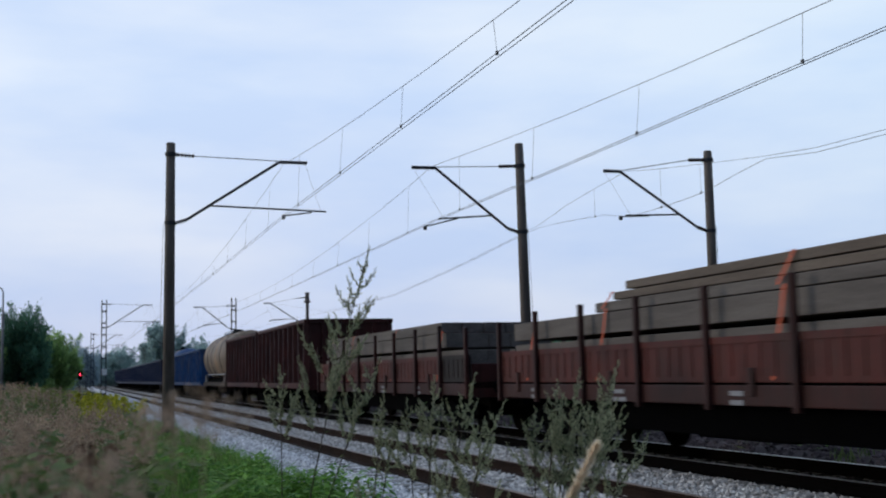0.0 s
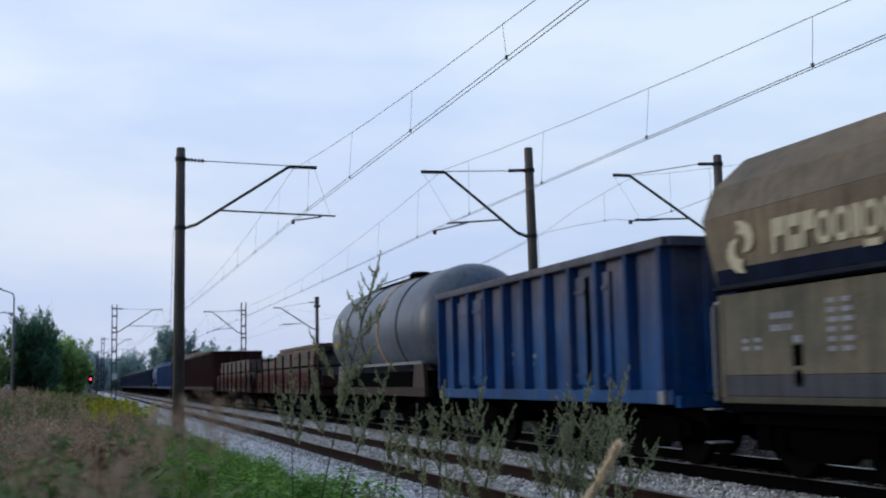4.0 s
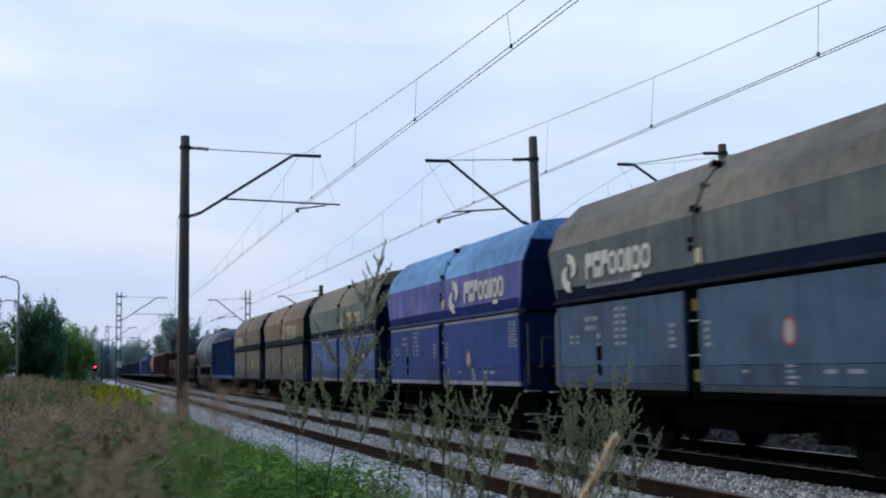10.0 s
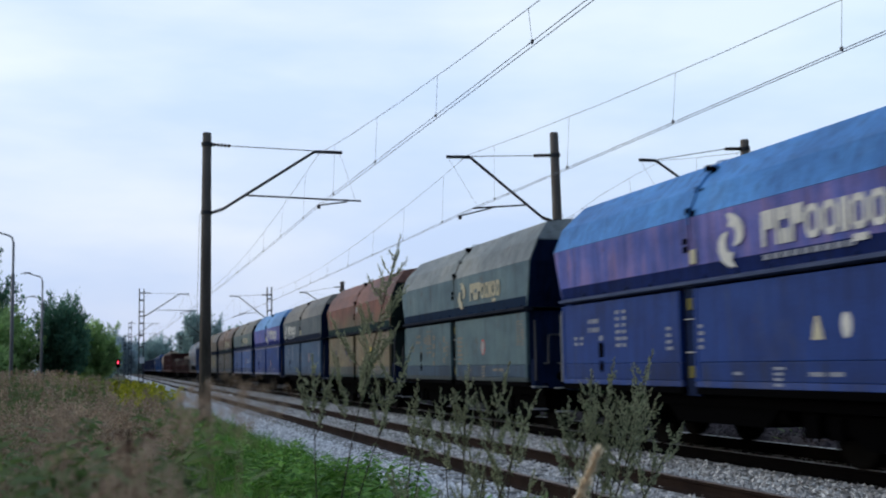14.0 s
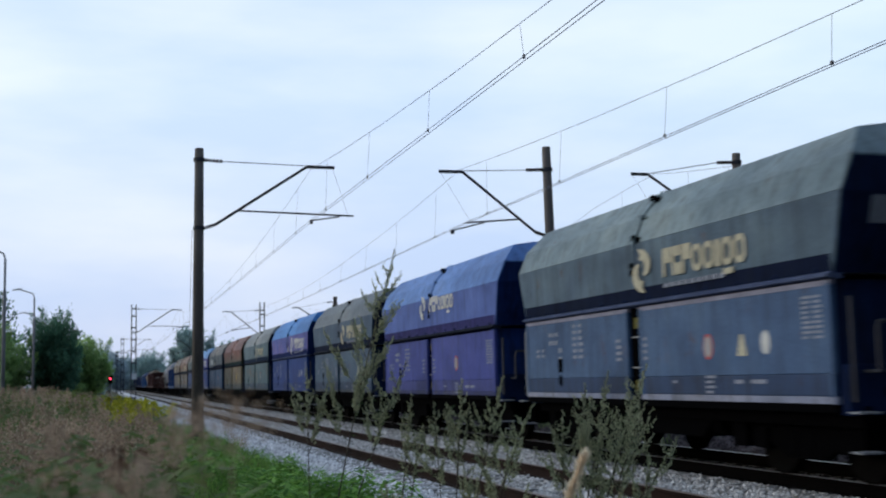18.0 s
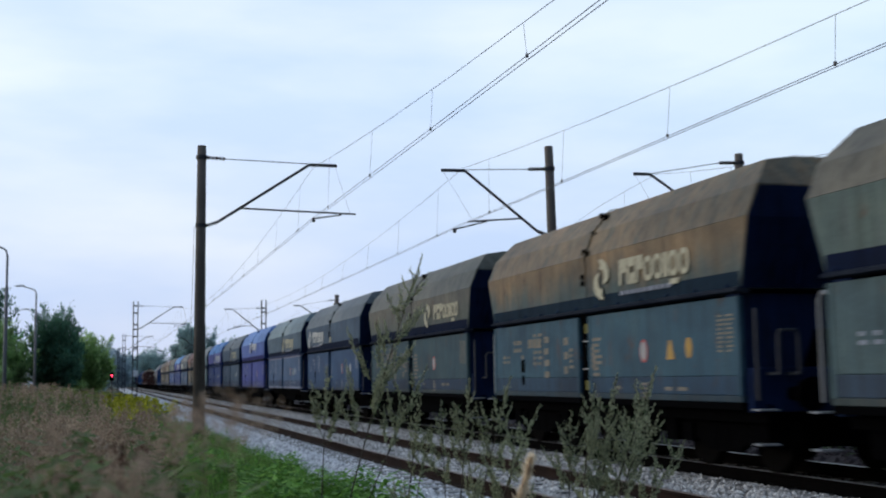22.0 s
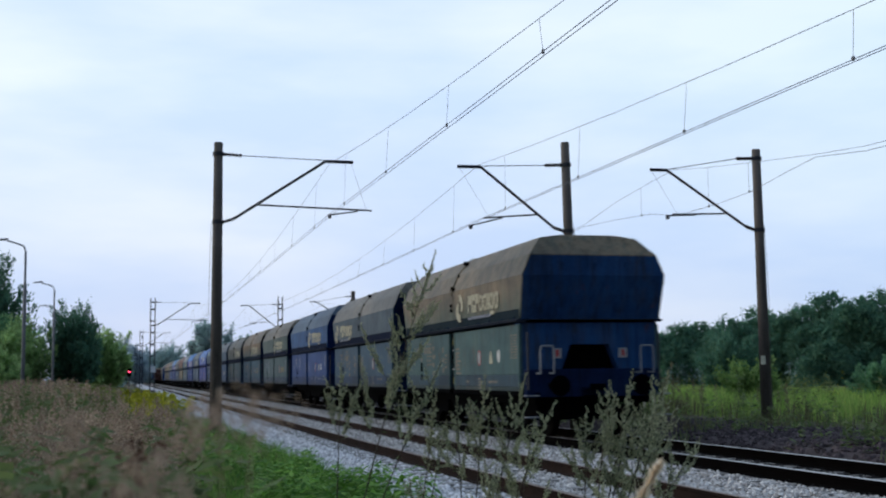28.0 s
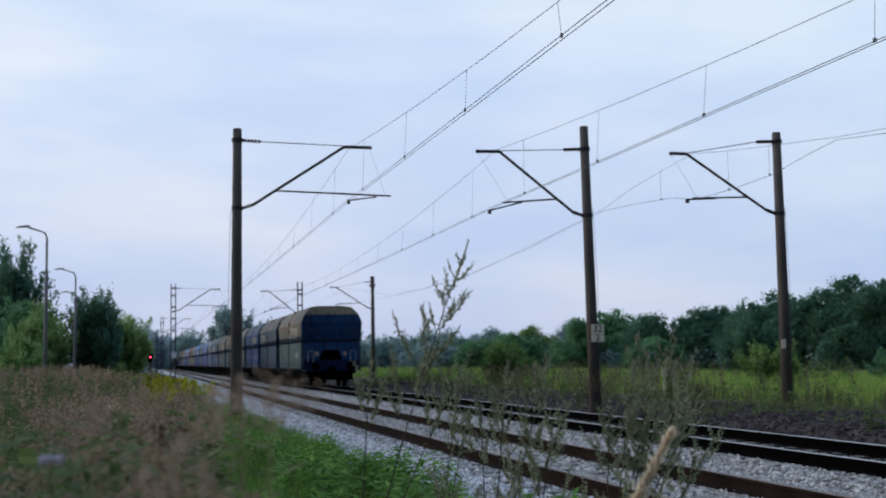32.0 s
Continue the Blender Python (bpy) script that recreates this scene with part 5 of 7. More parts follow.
HOPPERS = (
    ((0.135, 0.106, 0.072), (0.115, 0.096, 0.066), (0.098, 0.092, 0.068), NAVY, None, 0.6, "F", M_CREAM, "y", "brown dusty covered hopper wagon with olive lower panels"),
    ((0.165, 0.102, 0.066), (0.125, 0.088, 0.056), (0.078, 0.070, 0.054), (0.02, 0.035, 0.045), None, 0.65, "R", M_CREAM, "o", "brown dusty covered hopper wagon with faded olive panels"),
    ((0.14, 0.125, 0.092), (0.095, 0.130, 0.115), (0.035, 0.075, 0.215), NAVY, PALE, 0.45, "R", M_CREAM, "oa", "tan and grey-green covered hopper wagon with blue lower panels"),
    (LBLUE, VIOLET, BLUE, (0.02, 0.03, 0.16), PALE, 0.12, "R", M_WHITE, "o", "bright blue covered hopper wagon with light blue roof"),
    ((0.135, 0.125, 0.108), (0.075, 0.092, 0.098), (0.032, 0.066, 0.125), NAVY, None, 0.4, "F", M_WHITE, "o", "slate grey covered hopper wagon with dusty roof"),
    ((0.145, 0.060, 0.042), (0.100, 0.092, 0.058), (0.135, 0.118, 0.072), (0.020, 0.044, 0.044), (0.020, 0.044, 0.044), 0.7, "R", None, "y", "rust-brown covered hopper wagon with olive-tan panels"),
    ((0.145, 0.160, 0.160), (0.066, 0.108, 0.128), (0.056, 0.092, 0.104), (0.010, 0.026, 0.062), None, 0.5, "R", M_CREAM, "o", "grey-green covered hopper wagon with dull teal panels"),
    ((0.055, 0.20, 0.50), VIOLET, (0.006, 0.032, 0.165), (0.010, 0.022, 0.11), (0.02, 0.05, 0.2), 0.12, "R", M_WHITE, "a", "bright blue covered hopper wagon with light blue roof"),
    (GREY, SLATE, SLATE, NAVY, None, 0.45, "R", M_CREAM, "a", "dark grey covered hopper wagon with cream lettering"),
    ((0.10, 0.20, 0.46), (0.075, 0.12, 0.34), (0.042, 0.056, 0.235), (0.05, 0.05, 0.17), None, 0.2, "R", M_WHITE, "o", "violet-blue covered hopper wagon with blue roof"),
    ((0.135, 0.180, 0.195), (0.058, 0.090, 0.118), (0.042, 0.078, 0.150), NAVY, PALE, 0.4, "R", M_CREAM, "oa", "dull teal covered hopper wagon with cream lettering"),
    (GREY, SLATE, (0.022, 0.055, 0.125), NAVY, None, 0.4, "F", M_WHITE, "oa", "slate-blue covered hopper wagon with white lettering"),
    ((0.140, 0.130, 0.102), (0.090, 0.102, 0.082), (0.032, 0.068, 0.086), NAVY, None, 0.6, "R", M_CREAM, "o", "brown-green dusty covered hopper wagon with teal panels"),
    ((0.185, 0.128, 0.072), (0.060, 0.086, 0.080), (0.030, 0.074, 0.108), (0.016, 0.032, 0.052), None, 0.6, "R", M_CREAM, "oa", "ochre-brown dusty covered hopper wagon with teal panels"),
    ((0.105, 0.095, 0.072), (0.062, 0.088, 0.080), (0.046, 0.076, 0.084), NAVY, None, 0.5, "R", M_CREAM, "oa", "olive-grey covered hopper wagon with grey-green panels"),
    (SLATE, SBLUE, (0.02, 0.045, 0.14), NAVY, None, 0.35, "R", M_CREAM, "oa", "dull blue covered hopper wagon with yellowed lettering"),
    ((0.105, 0.10, 0.086), (0.050, 0.070, 0.085), (0.028, 0.056, 0.084), NAVY, None, 0.45, "F", M_CREAM, "o", "dark slate covered hopper wagon with brown dusty roof"),
    ((0.15, 0.118, 0.080), (0.085, 0.095, 0.070), (0.042, 0.082, 0.084), (0.018, 0.032, 0.042), None, 0.55, "R", M_CREAM, "oa", "brown dusty covered hopper wagon with dark blue end"),
)
for i, (roof, upper, lower, band, stripe, dirt, at, lm, marks, label) in enumerate(HOPPERS):
    hopper(i, -21.06 - 11.593 * i - 4.93, cols(i, roof, upper, lower, band, stripe, dirt), at, lm, label, marks, i == len(HOPPERS) - 1)


def gondola(mid, half, body, label, top=3.2, near=True, rail=None, rib=None):
    """High-sided open wagon with upright ribs and double doors."""
    w = wagon("open_wagon", mid, label, "open wagon", "open wagons of the train")
    for sx in (-1, 1):
        bm = bmesh.new()
        xa, xb = sorted((sx * 1.38, sx * 1.43))
        soft_box(bm, xa, xb, -half, half, 1.06, top - 0.06, 0.01)
        rail, rib = rail or body, rib or body
        part("side_wall", bm, body, w)
        bm = bmesh.new()
        soft_box(bm, sx * 1.47 - 0.13, sx * 1.47 + 0.13, -half - 0.04, half + 0.04, top - 0.14, top, 0.025)
        part("top_rail", bm, rail, w)
        bm = bmesh.new()
        soft_box(bm, sx * 1.42 - 0.09, sx * 1.42 + 0.09, -half, half, 0.88, 1.08, 0.02)
        part("side_sill", bm, body, w)
        n = 11
        for k in range(n):
            y = half - 0.12 - k * (2 * half - 0.24) / (n - 1)
            bm = bmesh.new()
            a, b = sx * 1.43, sx * 1.59
            prism(bm, [(a, y - 0.11), (b, y - 0.05), (b, y + 0.05), (a, y + 0.11)], 1.08, top - 0.13, "z")
            part("rib", bm, rib, w)
        if near and sx < 0:
            for yd in (half * 0.62, -half * 0.50):
                for dy in (-0.42, 0.42):
                    bm = bmesh.new()
                    soft_box(bm, -1.485, -1.435, yd + dy - 0.36, yd + dy + 0.36, 1.15, top - 0.3, 0.015)
                    dr = part("door", bm, body, w)
                    bm = bmesh.new()
                    for zc in (1.3, top - 0.55):
                        box(bm, -1.51, -1.486, yd + dy - 0.3, yd + dy + 0.3, zc - 0.03, zc + 0.03)
                    part("hinge", bm, body, dr)
                bm = bmesh.new()
                rod(bm, (-1.52, yd, 1.2), (-1.52, yd, top - 0.35), 0.025, 0.025, 6)
                part("lock_bar", bm, M_BLACK, w)
    for sy in (-1, 1):
        bm = bmesh.new()
        y0, y1 = sorted((sy * half, sy * (half - 0.06)))
        box(bm, -1.38, 1.38, y0, y1, 1.0, top - 0.1)
        part("end_wall", bm, body, w)
        y0, y1 = sorted((sy * half, sy * (half + 0.09)))
        for sx in (-0.9, -0.3, 0.3, 0.9):
            bm = bmesh.new()
            box(bm, sx - 0.06, sx + 0.06, y0, y1, 1.0, top - 0.14)
            part("end_rib", bm, body, w)
        for za, zb, hx in ((top - 0.13, top, 1.5), (0.84, 1.0, 1.45)):
            bm = bmesh.new()
            box(bm, -hx, hx, min(sy * half, sy * (half + 0.1)), max(sy * half, sy * (half + 0.1)), za, zb)
            part("end_rail", bm, body, w)
    bm = bmesh.new()
    box(bm, -1.38, 1.38, -half + 0.07, half - 0.07, 1.02, 1.12)
    part("floor", bm, M_BLACK, w)
    bm = bmesh.new()
    for sx in (-0.5, 0.5):
        box(bm, sx - 0.07, sx + 0.07, -half, half, 0.62, 0.9)
    part("underframe", bm, M_BLACK, w)
    bogie(w, -half + 1.6)
    bogie(w, half - 1.6)
    ends(w, half)
    if near:
        rng = random.Random(int(mid) + 500)
        for y0, z0, c, r, ww, hh in ((1.2, 1.95, 1, 3, 0.4, 0.09), (0.1, 1.7, 1, 2, 0.35, 0.07), (-2.0, 2.6, 1, 2, 0.5, 0.12), (4.4, 1.5, 1, 2, 0.3, 0.07)):
            tagged(part("data_lettering", bars(rng, -1.434, y0, z0, c, r, ww, hh, 0.1), M_FADED, w), kind="stuff")
        for y0 in (half - 0.1, -half + 0.3):
            bm = bmesh.new()
            soft_box(bm, -1.56, -1.50, y0 - 0.16, y0 + 0.02, 0.88, 1.06, 0.01)
            part("corner_marking", bm, M_GRAB, w)
        bm = bmesh.new()
        pipe(bm, [(-1.3, half - 1.95, 0.9), (-1.4, half - 1.95, 0.45), (-1.4, half - 2.3, 0.45), (-1.3, half - 2.3, 0.9)], 0.025, 6)
        part("step", bm, M_TUBE, w)
    return w


M_GBLUE = paint("worn_blue_paint", (0.005, 0.056, 0.19), (0.085, 0.095, 0.12), 0.42, rust=0.35)
M_GDUSTY = paint("dusty_blue_paint", (0.005, 0.058, 0.195), (0.06, 0.07, 0.10), 0.3, rust=0.3, dust=(0.115, 0.115, 0.155), dust_z=(2.3, 4.1))
M_GDBLUE = paint("dark_blue_paint", (0.008, 0.018, 0.06), (0.03, 0.03, 0.035), 0.3)
M_GBROWN = paint("red_oxide_paint", (0.045, 0.012, 0.011), (0.06, 0.03, 0.025), 0.25)
M_FLAT = paint("red_oxide_flat_wagon", (0.060, 0.0125, 0.0105), (0.035, 0.017, 0.014), 0.3)
M_GRIB = paint("deep_blue_rib_paint", (0.0035, 0.034, 0.135), (0.03, 0.04, 0.07), 0.3)
M_GRAIL = paint("grey_worn_rail_paint", (0.085, 0.088, 0.115), (0.05, 0.05, 0.06), 0.4)
gondola(-14.3, 5.45, M_GDUSTY, "worn blue high-sided open wagon with dusty panels", rail=M_GRAIL, rib=M_GRIB)


def tank_wagon(mid, half, body, r, zc, label, near=True, rings=(3.42, 1.40, -0.62, -2.66)):
    """Bogie tank wagon: dished barrel with hoops, saddles, walkway and side sills."""
    w = wagon("tank_wagon", mid, label, "tank wagon", "tank wagons of the train")
    bm = bmesh.new()
    prof = [(half - 0.0 - 0.5 * (1 - math.cos(math.radians(a))), r * math.sin(math.radians(a))) for a in (0.5, 12, 25, 38, 52, 66, 78, 90)]
    dish = [(half + 0.1 - 0.85 * (1 - math.cos(math.radians(a))), r * math.sin(math.radians(a))) for a in (0.5, 8, 16, 25, 34, 43, 52, 61, 70, 80, 90)]
    lathe(bm, [(y + 0.52, q) for y, q in prof] + [(-y, q) for y, q in dish[::-1]], 48, "y")
    for v in bm.verts:
        v.co.z += zc
    part("barrel", bm, body, w, "", True)
    for k, y in enumerate(rings):
        bm = bmesh.new()
        hw = 0.10 if k == 2 else 0.05
        lathe(bm, [(y - hw, r + 0.004), (y - hw * 0.8, r + 0.03), (y + hw * 0.8, r + 0.03), (y + hw, r + 0.004)], 48, "y")
        for v in bm.verts:
            v.co.z += zc
        part("hoop", bm, M_RUSTRING if k == 2 else M_GREYRING, w, "rust-streaked band" if k == 2 else "", True)
    for sx in (-1, 1):
        bm = bmesh.new()
        box(bm, sx * 1.32 - 0.06, sx * 1.32 + 0.06, -half * 0.86, half * 0.72, zc - 1.0, zc - 0.93)
        part("barrel_rail", bm, M_GRAB, w)
        bm = bmesh.new()
        soft_box(bm, sx * 1.42 - 0.05, sx * 1.42 + 0.05, -half + 0.2, half - 0.2, 0.88, 1.1, 0.01)
        part("side_sill", bm, M_RUSTSILL, w)
        for y in (half - 1.0, -half + 1.0):
            bm = bmesh.new()
            prism(bm, [(y - 0.55, 1.05), (y + 0.55, 1.05), (y + 0.4, zc - 1.0), (y - 0.4, zc - 1.0)], sx * 1.34 - 0.05, sx * 1.34 + 0.05, "x")
            part("saddle", bm, M_SADDLE if y < 0 else M_GREYRING, w)
    bm = bmesh.new()
    box(bm, -0.3, 0.3, -1.0, half * 0.75, zc + r + 0.03, zc + r + 0.06)
    for y in (-0.8, 0.6, 2.0, 3.4):
        box(bm, -0.28, 0.28, y - 0.03, y + 0.03, zc + r - 0.05, zc + r + 0.03)
    part("walkway", bm, M_BLACK, w)
    bm = bmesh.new()
    pipe(bm, [(-0.32, half * 0.78, zc + r - 0.05), (-0.32, half * 0.7, zc + r + 0.13), (-0.32, -0.9, zc + r + 0.13), (-0.32, -1.1, zc + r - 0.02)], 0.018, 6)
    part("hand_rail", bm, M_BLACK, w)
    bm = bmesh.new()
    lathe(bm, [(zc + r - 0.1, 0.32), (zc + r + 0.16, 0.32), (zc + r + 0.22, 0.24)], 18, "z")
    part("dome_cover", bm, M_BLACK, w)
    bm = bmesh.new()
    box(bm, -0.35, 0.35, -half, half, 0.62, 0.95)
    box(bm, -1.35, 1.35, half - 0.35, half + 0.42, 0.85, 1.1)
    box(bm, -1.35, 1.35, -half - 0.05, -half + 0.35, 0.85, 1.1)
    part("underframe", bm, M_BLACK, w)
    bm = bmesh.new()
    rod(bm, (-0.8, -0.9, 0.66), (-0.8, 0.9, 0.66), 0.2, 0.2, 12)
    part("air_tank", bm, M_BLACK, w)
    # block added to keep the space under the tank dark
    bm = bmesh.new()
    box(bm, -0.5, 1.1, -1.6, 1.6, 0.34, 0.9)
    part("brake_gear", bm, M_BLACK, w)
    bm = bmesh.new()
    box(bm, -1.2, 1.2, -half + 0.3, half - 0.3, 1.10, zc - r + 0.3)
    part("cradle", bm, M_BLACK, w)
    bogie(w, -half + 1.9)
    bogie(w, half - 1.9)
    ends(w, half + 0.05)
    if near:
        def wrap(bm2, y0, y1, a0, a1, t=0.004):
            n = max(2, int(abs(a1 - a0) / 4))
            row = []
            for i in range(n + 1):
                a = math.radians(a0 + (a1 - a0) * i / n)
                row.append([bm2.verts.new((-math.cos(a) * (r + t), y, zc + math.sin(a) * (r + t))) for y in (y0, y1)])
            for p, q in zip(row[:-1], row[1:]):
                bm2.faces.new([p[0], p[1], q[1], q[0]])
        bm = bmesh.new()
        y = half - 0.28
        for k in range(4):
            bm = bmesh.new()
            wrap(bm, y - 0.07, y, 4, 20)
            wrap(bm, y - 0.24, y - 0.17, 4, 20)
            wrap(bm, y - 0.17, y - 0.07, 15, 20)
            wrap(bm, y - 0.17, y - 0.07, (4, 9, 10, 9)[k], (8, 12, 13, 12)[k])
            part("lettering_block", bm, M_WHITE, w)
            y -= 0.28
        bm = bmesh.new()
        for k in range(7):
            y = half - 0.25 - 0.09 * k
            wrap(bm, y - 0.045, y, -15 + 3 * (k % 2), -6 + 2 * (k % 3))
        wrap(bm, half - 0.85, half - 0.35, -11.5, -9.5)
        part("paint_scrawl", bm, M_YELLOW, w, "yellow painted scrawl")
        rng = random.Random(77)
        tagged(part("data_lettering", bars(rng, -1.395, half - 0.75, 1.75, 1, 4, 0.4, 0.08, 0.1), M_GRAB, w), kind="stuff")
    return w


M_RUSTSILL = surface("rusty_sill", (0.022, 0.015, 0.013), (0.045, 0.03, 0.024), 2, 30, 0.85, 0.1, 0.3)
M_SADDLE = paint("dusty_saddle_paint", (0.035, 0.022, 0.019), (0.065, 0.042, 0.034), 0.5)
M_TANKTAN = paint("tan_tank_paint", (0.22, 0.17, 0.12), (0.10, 0.075, 0.055), 0.5)
M_TANKBLUE = paint("blue_tank_paint", (0.03, 0.09, 0.24), (0.05, 0.05, 0.05), 0.35)
tank_wagon(-2.1, 5.5, M_TANK, 1.46, 2.67, "grey tank wagon with dark hoops and one rusty band")


M_STAKE = paint("dark_red_oxide_stake", (0.030, 0.0085, 0.008), (0.02, 0.011, 0.01), 0.3)


M_STAKEDARK = paint("near_black_side", (0.010, 0.006, 0.006), (0.006, 0.005, 0.005), 0.3)


def flat_wagon(mid, half, label, layers, seed):
    """Bogie flat wagon with low drop sides, stakes and a strapped load of long beams."""
    rng = random.Random(seed)
    w = wagon("flat_wagon", mid, label, "flat wagon", "flat wagons of the train")
    bm = bmesh.new()
    box(bm, -1.4, 1.4, -half, half, 1.0, 1.12)
    box(bm, -0.3, 0.3, -half, half, 0.6, 1.0)
    part("deck", bm, M_BLACK, w)
    # sills and block added to close the shaded gap under the deck
    for sx in (-1, 1):
        bm = bmesh.new()
        prism(bm, [(-half + 2.9, 0.98), (half - 2.9, 0.98), (half - 4.2, 0.42), (-half + 4.2, 0.42)], sx * 1.1 - 0.05, sx * 1.1 + 0.05, "x")
        part("fish_belly_sill", bm, M_BLACK, w)
    bm = bmesh.new()
    box(bm, -1.05, -0.45, -1.1, 1.1, 0.38, 0.8)
    part("brake_gear", bm, M_BLACK, w)
    n = 8
    step = 2 * half / n
    for sx in (-1, 1):
        bm = bmesh.new()
        xa, xb = sorted((sx * 1.36, sx * 1.45))
        soft_box(bm, xa, xb, -half, half, 0.84, 1.09, 0.015)
        part("side_sill", bm, M_STAKE, w)
        for k in range(n):
            y0, y1 = -half + k * step + 0.06, -half + (k + 1) * step - 0.06
            bm = bmesh.new()
            soft_box(bm, sx * 1.42 - 0.025, sx * 1.42 + 0.025, y0, y1, 1.12, 1.68, 0.01)
            for q in range(6):
                yy = y0 + 0.12 + q * (y1 - y0 - 0.24) / 5
                box(bm, sx * 1.445 - 0.012, sx * 1.445 + 0.012, yy - 0.045, yy + 0.045, 1.2, 1.6)
            box(bm, sx * 1.45 - 0.012, sx * 1.45 + 0.012, y0, y1, 1.6, 1.69)
            # the rearmost bay is near-black instead of red
            part("drop_side", bm, M_STAKEDARK if k == 0 else M_FLAT, w)
            if k % 2:
                bm = bmesh.new()
                soft_box(bm, sx * 1.46 - 0.03, sx * 1.46 + 0.03, (y0 + y1) / 2 - 0.06, (y0 + y1) / 2 + 0.06, 0.95, 1.3, 0.02)
                part("side_latch", bm, M_STAKE, w)
        for k in range(n + 1):
            y = max(-half + 0.1, min(half - 0.1, -half + k * step))
            bm = bmesh.new()
            soft_box(bm, sx * 1.49 - 0.04, sx * 1.49 + 0.04, y - 0.045, y + 0.045, 0.78, 2.36 - (0.12 if k in (0, n) else 0), 0.012)
            part("stake", bm, M_STAKE, w)
        if sx < 0:
            for k in range(4):
                tagged(part("data_lettering", bars(rng, -1.4515, half - 1.6 - k * 3.3, 1.02, 1, 2, 0.5, 0.06, 0.1), M_GRAB, w), kind="stuff")
    for sy in (-1, 1):
        # the darker red holds the shade of the wagon's ends
        bm = bmesh.new()
        soft_box(bm, -1.38, 1.38, min(sy * half, sy * (half - 0.08)), max(sy * half, sy * (half - 0.08)), 0.8, 1.5, 0.015)
        part("end_board", bm, M_STAKE, w)
    bogie(w, -half + 1.9)
    bogie(w, half - 1.9)
    ends(w, half)
    # the load
    for z0, z1, x0, hx, count, y0, y1, mt in layers:
        wd = (hx - x0) / count
        for k in range(count):
            bm = bmesh.new()
            xa = x0 + k * wd
            e0, e1 = rng.uniform(-0.12, 0.12), rng.uniform(-0.12, 0.12)
            soft_box(bm, xa + 0.01, xa + wd - 0.01, y0 + e0, y1 + e1, z0, z1, 0.012)
            part("beam", bm, mt, w)
    for y in (-half * 0.72, -half * 0.2, half * 0.42, half * 0.8):
        bm = bmesh.new()
        over = [l for l in layers if l[5] - 0.2 < y < l[6] + 0.2]
        top, low = max(l[1] for l in over) + 0.012, max(l[1] for l in over if l[3] > 1) + 0.012
        xl, xr = max(l[2] for l in over), min(l[3] for l in over)
        prof = [(-1.46, 1.15), (-1.34, 2.26), (xl - 0.01, top), (xr + 0.01, top), (1.33, low), (1.46, 1.15)]
        for (xa, za), (xb, zb) in zip(prof[:-1], prof[1:]):
            v = [bm.verts.new(p) for p in ((xa, y + 0.1, za), (xa, y + 0.165, za), (xb, y + 0.02, zb), (xb, y - 0.045, zb))]
            bm.faces.new(v)
        part("strap", bm, M_ORANGE, w, "orange lashing strap")
    return w


flat_wagon(13.3, 7.75, "red-brown flat wagon loaded with strapped grey timber beams", (
    (1.14, 1.44, -1.30, 1.30, 5, -6.2, 7.2, M_BEAM), (1.46, 1.80, -1.31, 1.31, 5, -5.9, 7.3, M_BEAM), (1.88, 2.20, -1.31, 1.31, 5, -5.8, 7.25, M_BEAM),
    (2.22, 2.37, -1.28, 0.2, 5, -5.7, 3.7, M_BEAM), (2.395, 2.51, -1.2, -0.05, 5, -6.1, 3.2, M_BEAM2), (2.535, 2.66, -1.17, -0.1, 4, -6.1, 3.0, M_BEAM2)), 31)
flat_wagon(30.6, 7.75, "red-brown flat wagon loaded with strapped grey timber beams", (
    (1.14, 1.44, -1.30, 1.30, 5, -7.0, 7.3, M_BEAM), (1.46, 1.80, -1.31, 1.31, 5, -7.1, 7.2, M_BEAM), (1.88, 2.20, -1.31, 1.31, 5, -5.6, 7.25, M_BEAM), (2.22, 2.46, -1.28, 1.28, 5, -5.3, 7.0, M_BEAM)), 32)
gondola(45.6, 5.35, M_GBROWN, "red-brown high-sided open wagon", 3.3, False)
gondola(57.0, 5.35, M_GBROWN, "red-brown high-sided open wagon", 3.3, False)
tank_wagon(69.2, 5.6, M_TANKTAN, 1.42, 2.5, "tan tank wagon with rusty hoops", False)
gondola(81.4, 5.35, M_GBLUE, "worn blue high-sided open wagon", 3.2, False)
gondola(92.8, 5.35, M_GBLUE, "worn blue high-sided open wagon", 3.2, False)
tank_wagon(104.6, 5.6, M_TANKBLUE, 1.4, 2.45, "blue tank wagon with dark hoops", False)
for k in range(11):
    gondola(116.6 + 11.6 * k, 5.35, M_GDBLUE, "dark blue high-sided open wagon", 3.15, False)

# ---- vegetation ----
M_GRASS = foliage("bank_grass", (0.095, 0.15, 0.05), (0.135, 0.19, 0.065), (0.185, 0.22, 0.09), 0.45)
M_HERB = foliage("bright_herb_leaves", (0.065, 0.17, 0.028), (0.16, 0.34, 0.06), (0.28, 0.48, 0.11), 0.45)
M_DRY = foliage("dry_grass", (0.12, 0.115, 0.06), (0.15, 0.14, 0.075), (0.19, 0.17, 0.10), 0.3)
M_PLUME = foliage("brown_grass_plumes", (0.26, 0.18, 0.135), (0.38, 0.28, 0.21), (0.50, 0.39, 0.30), 0.4)
M_MEADOW = foliage("meadow_grass", (0.22, 0.37, 0.08), (0.29, 0.45, 0.10), (0.42, 0.52, 0.14), 0.5)
M_MOUND = foliage("yellowish_weed_leaves", (0.15, 0.19, 0.05), (0.20, 0.24, 0.06), (0.27, 0.30, 0.08), 0.45)
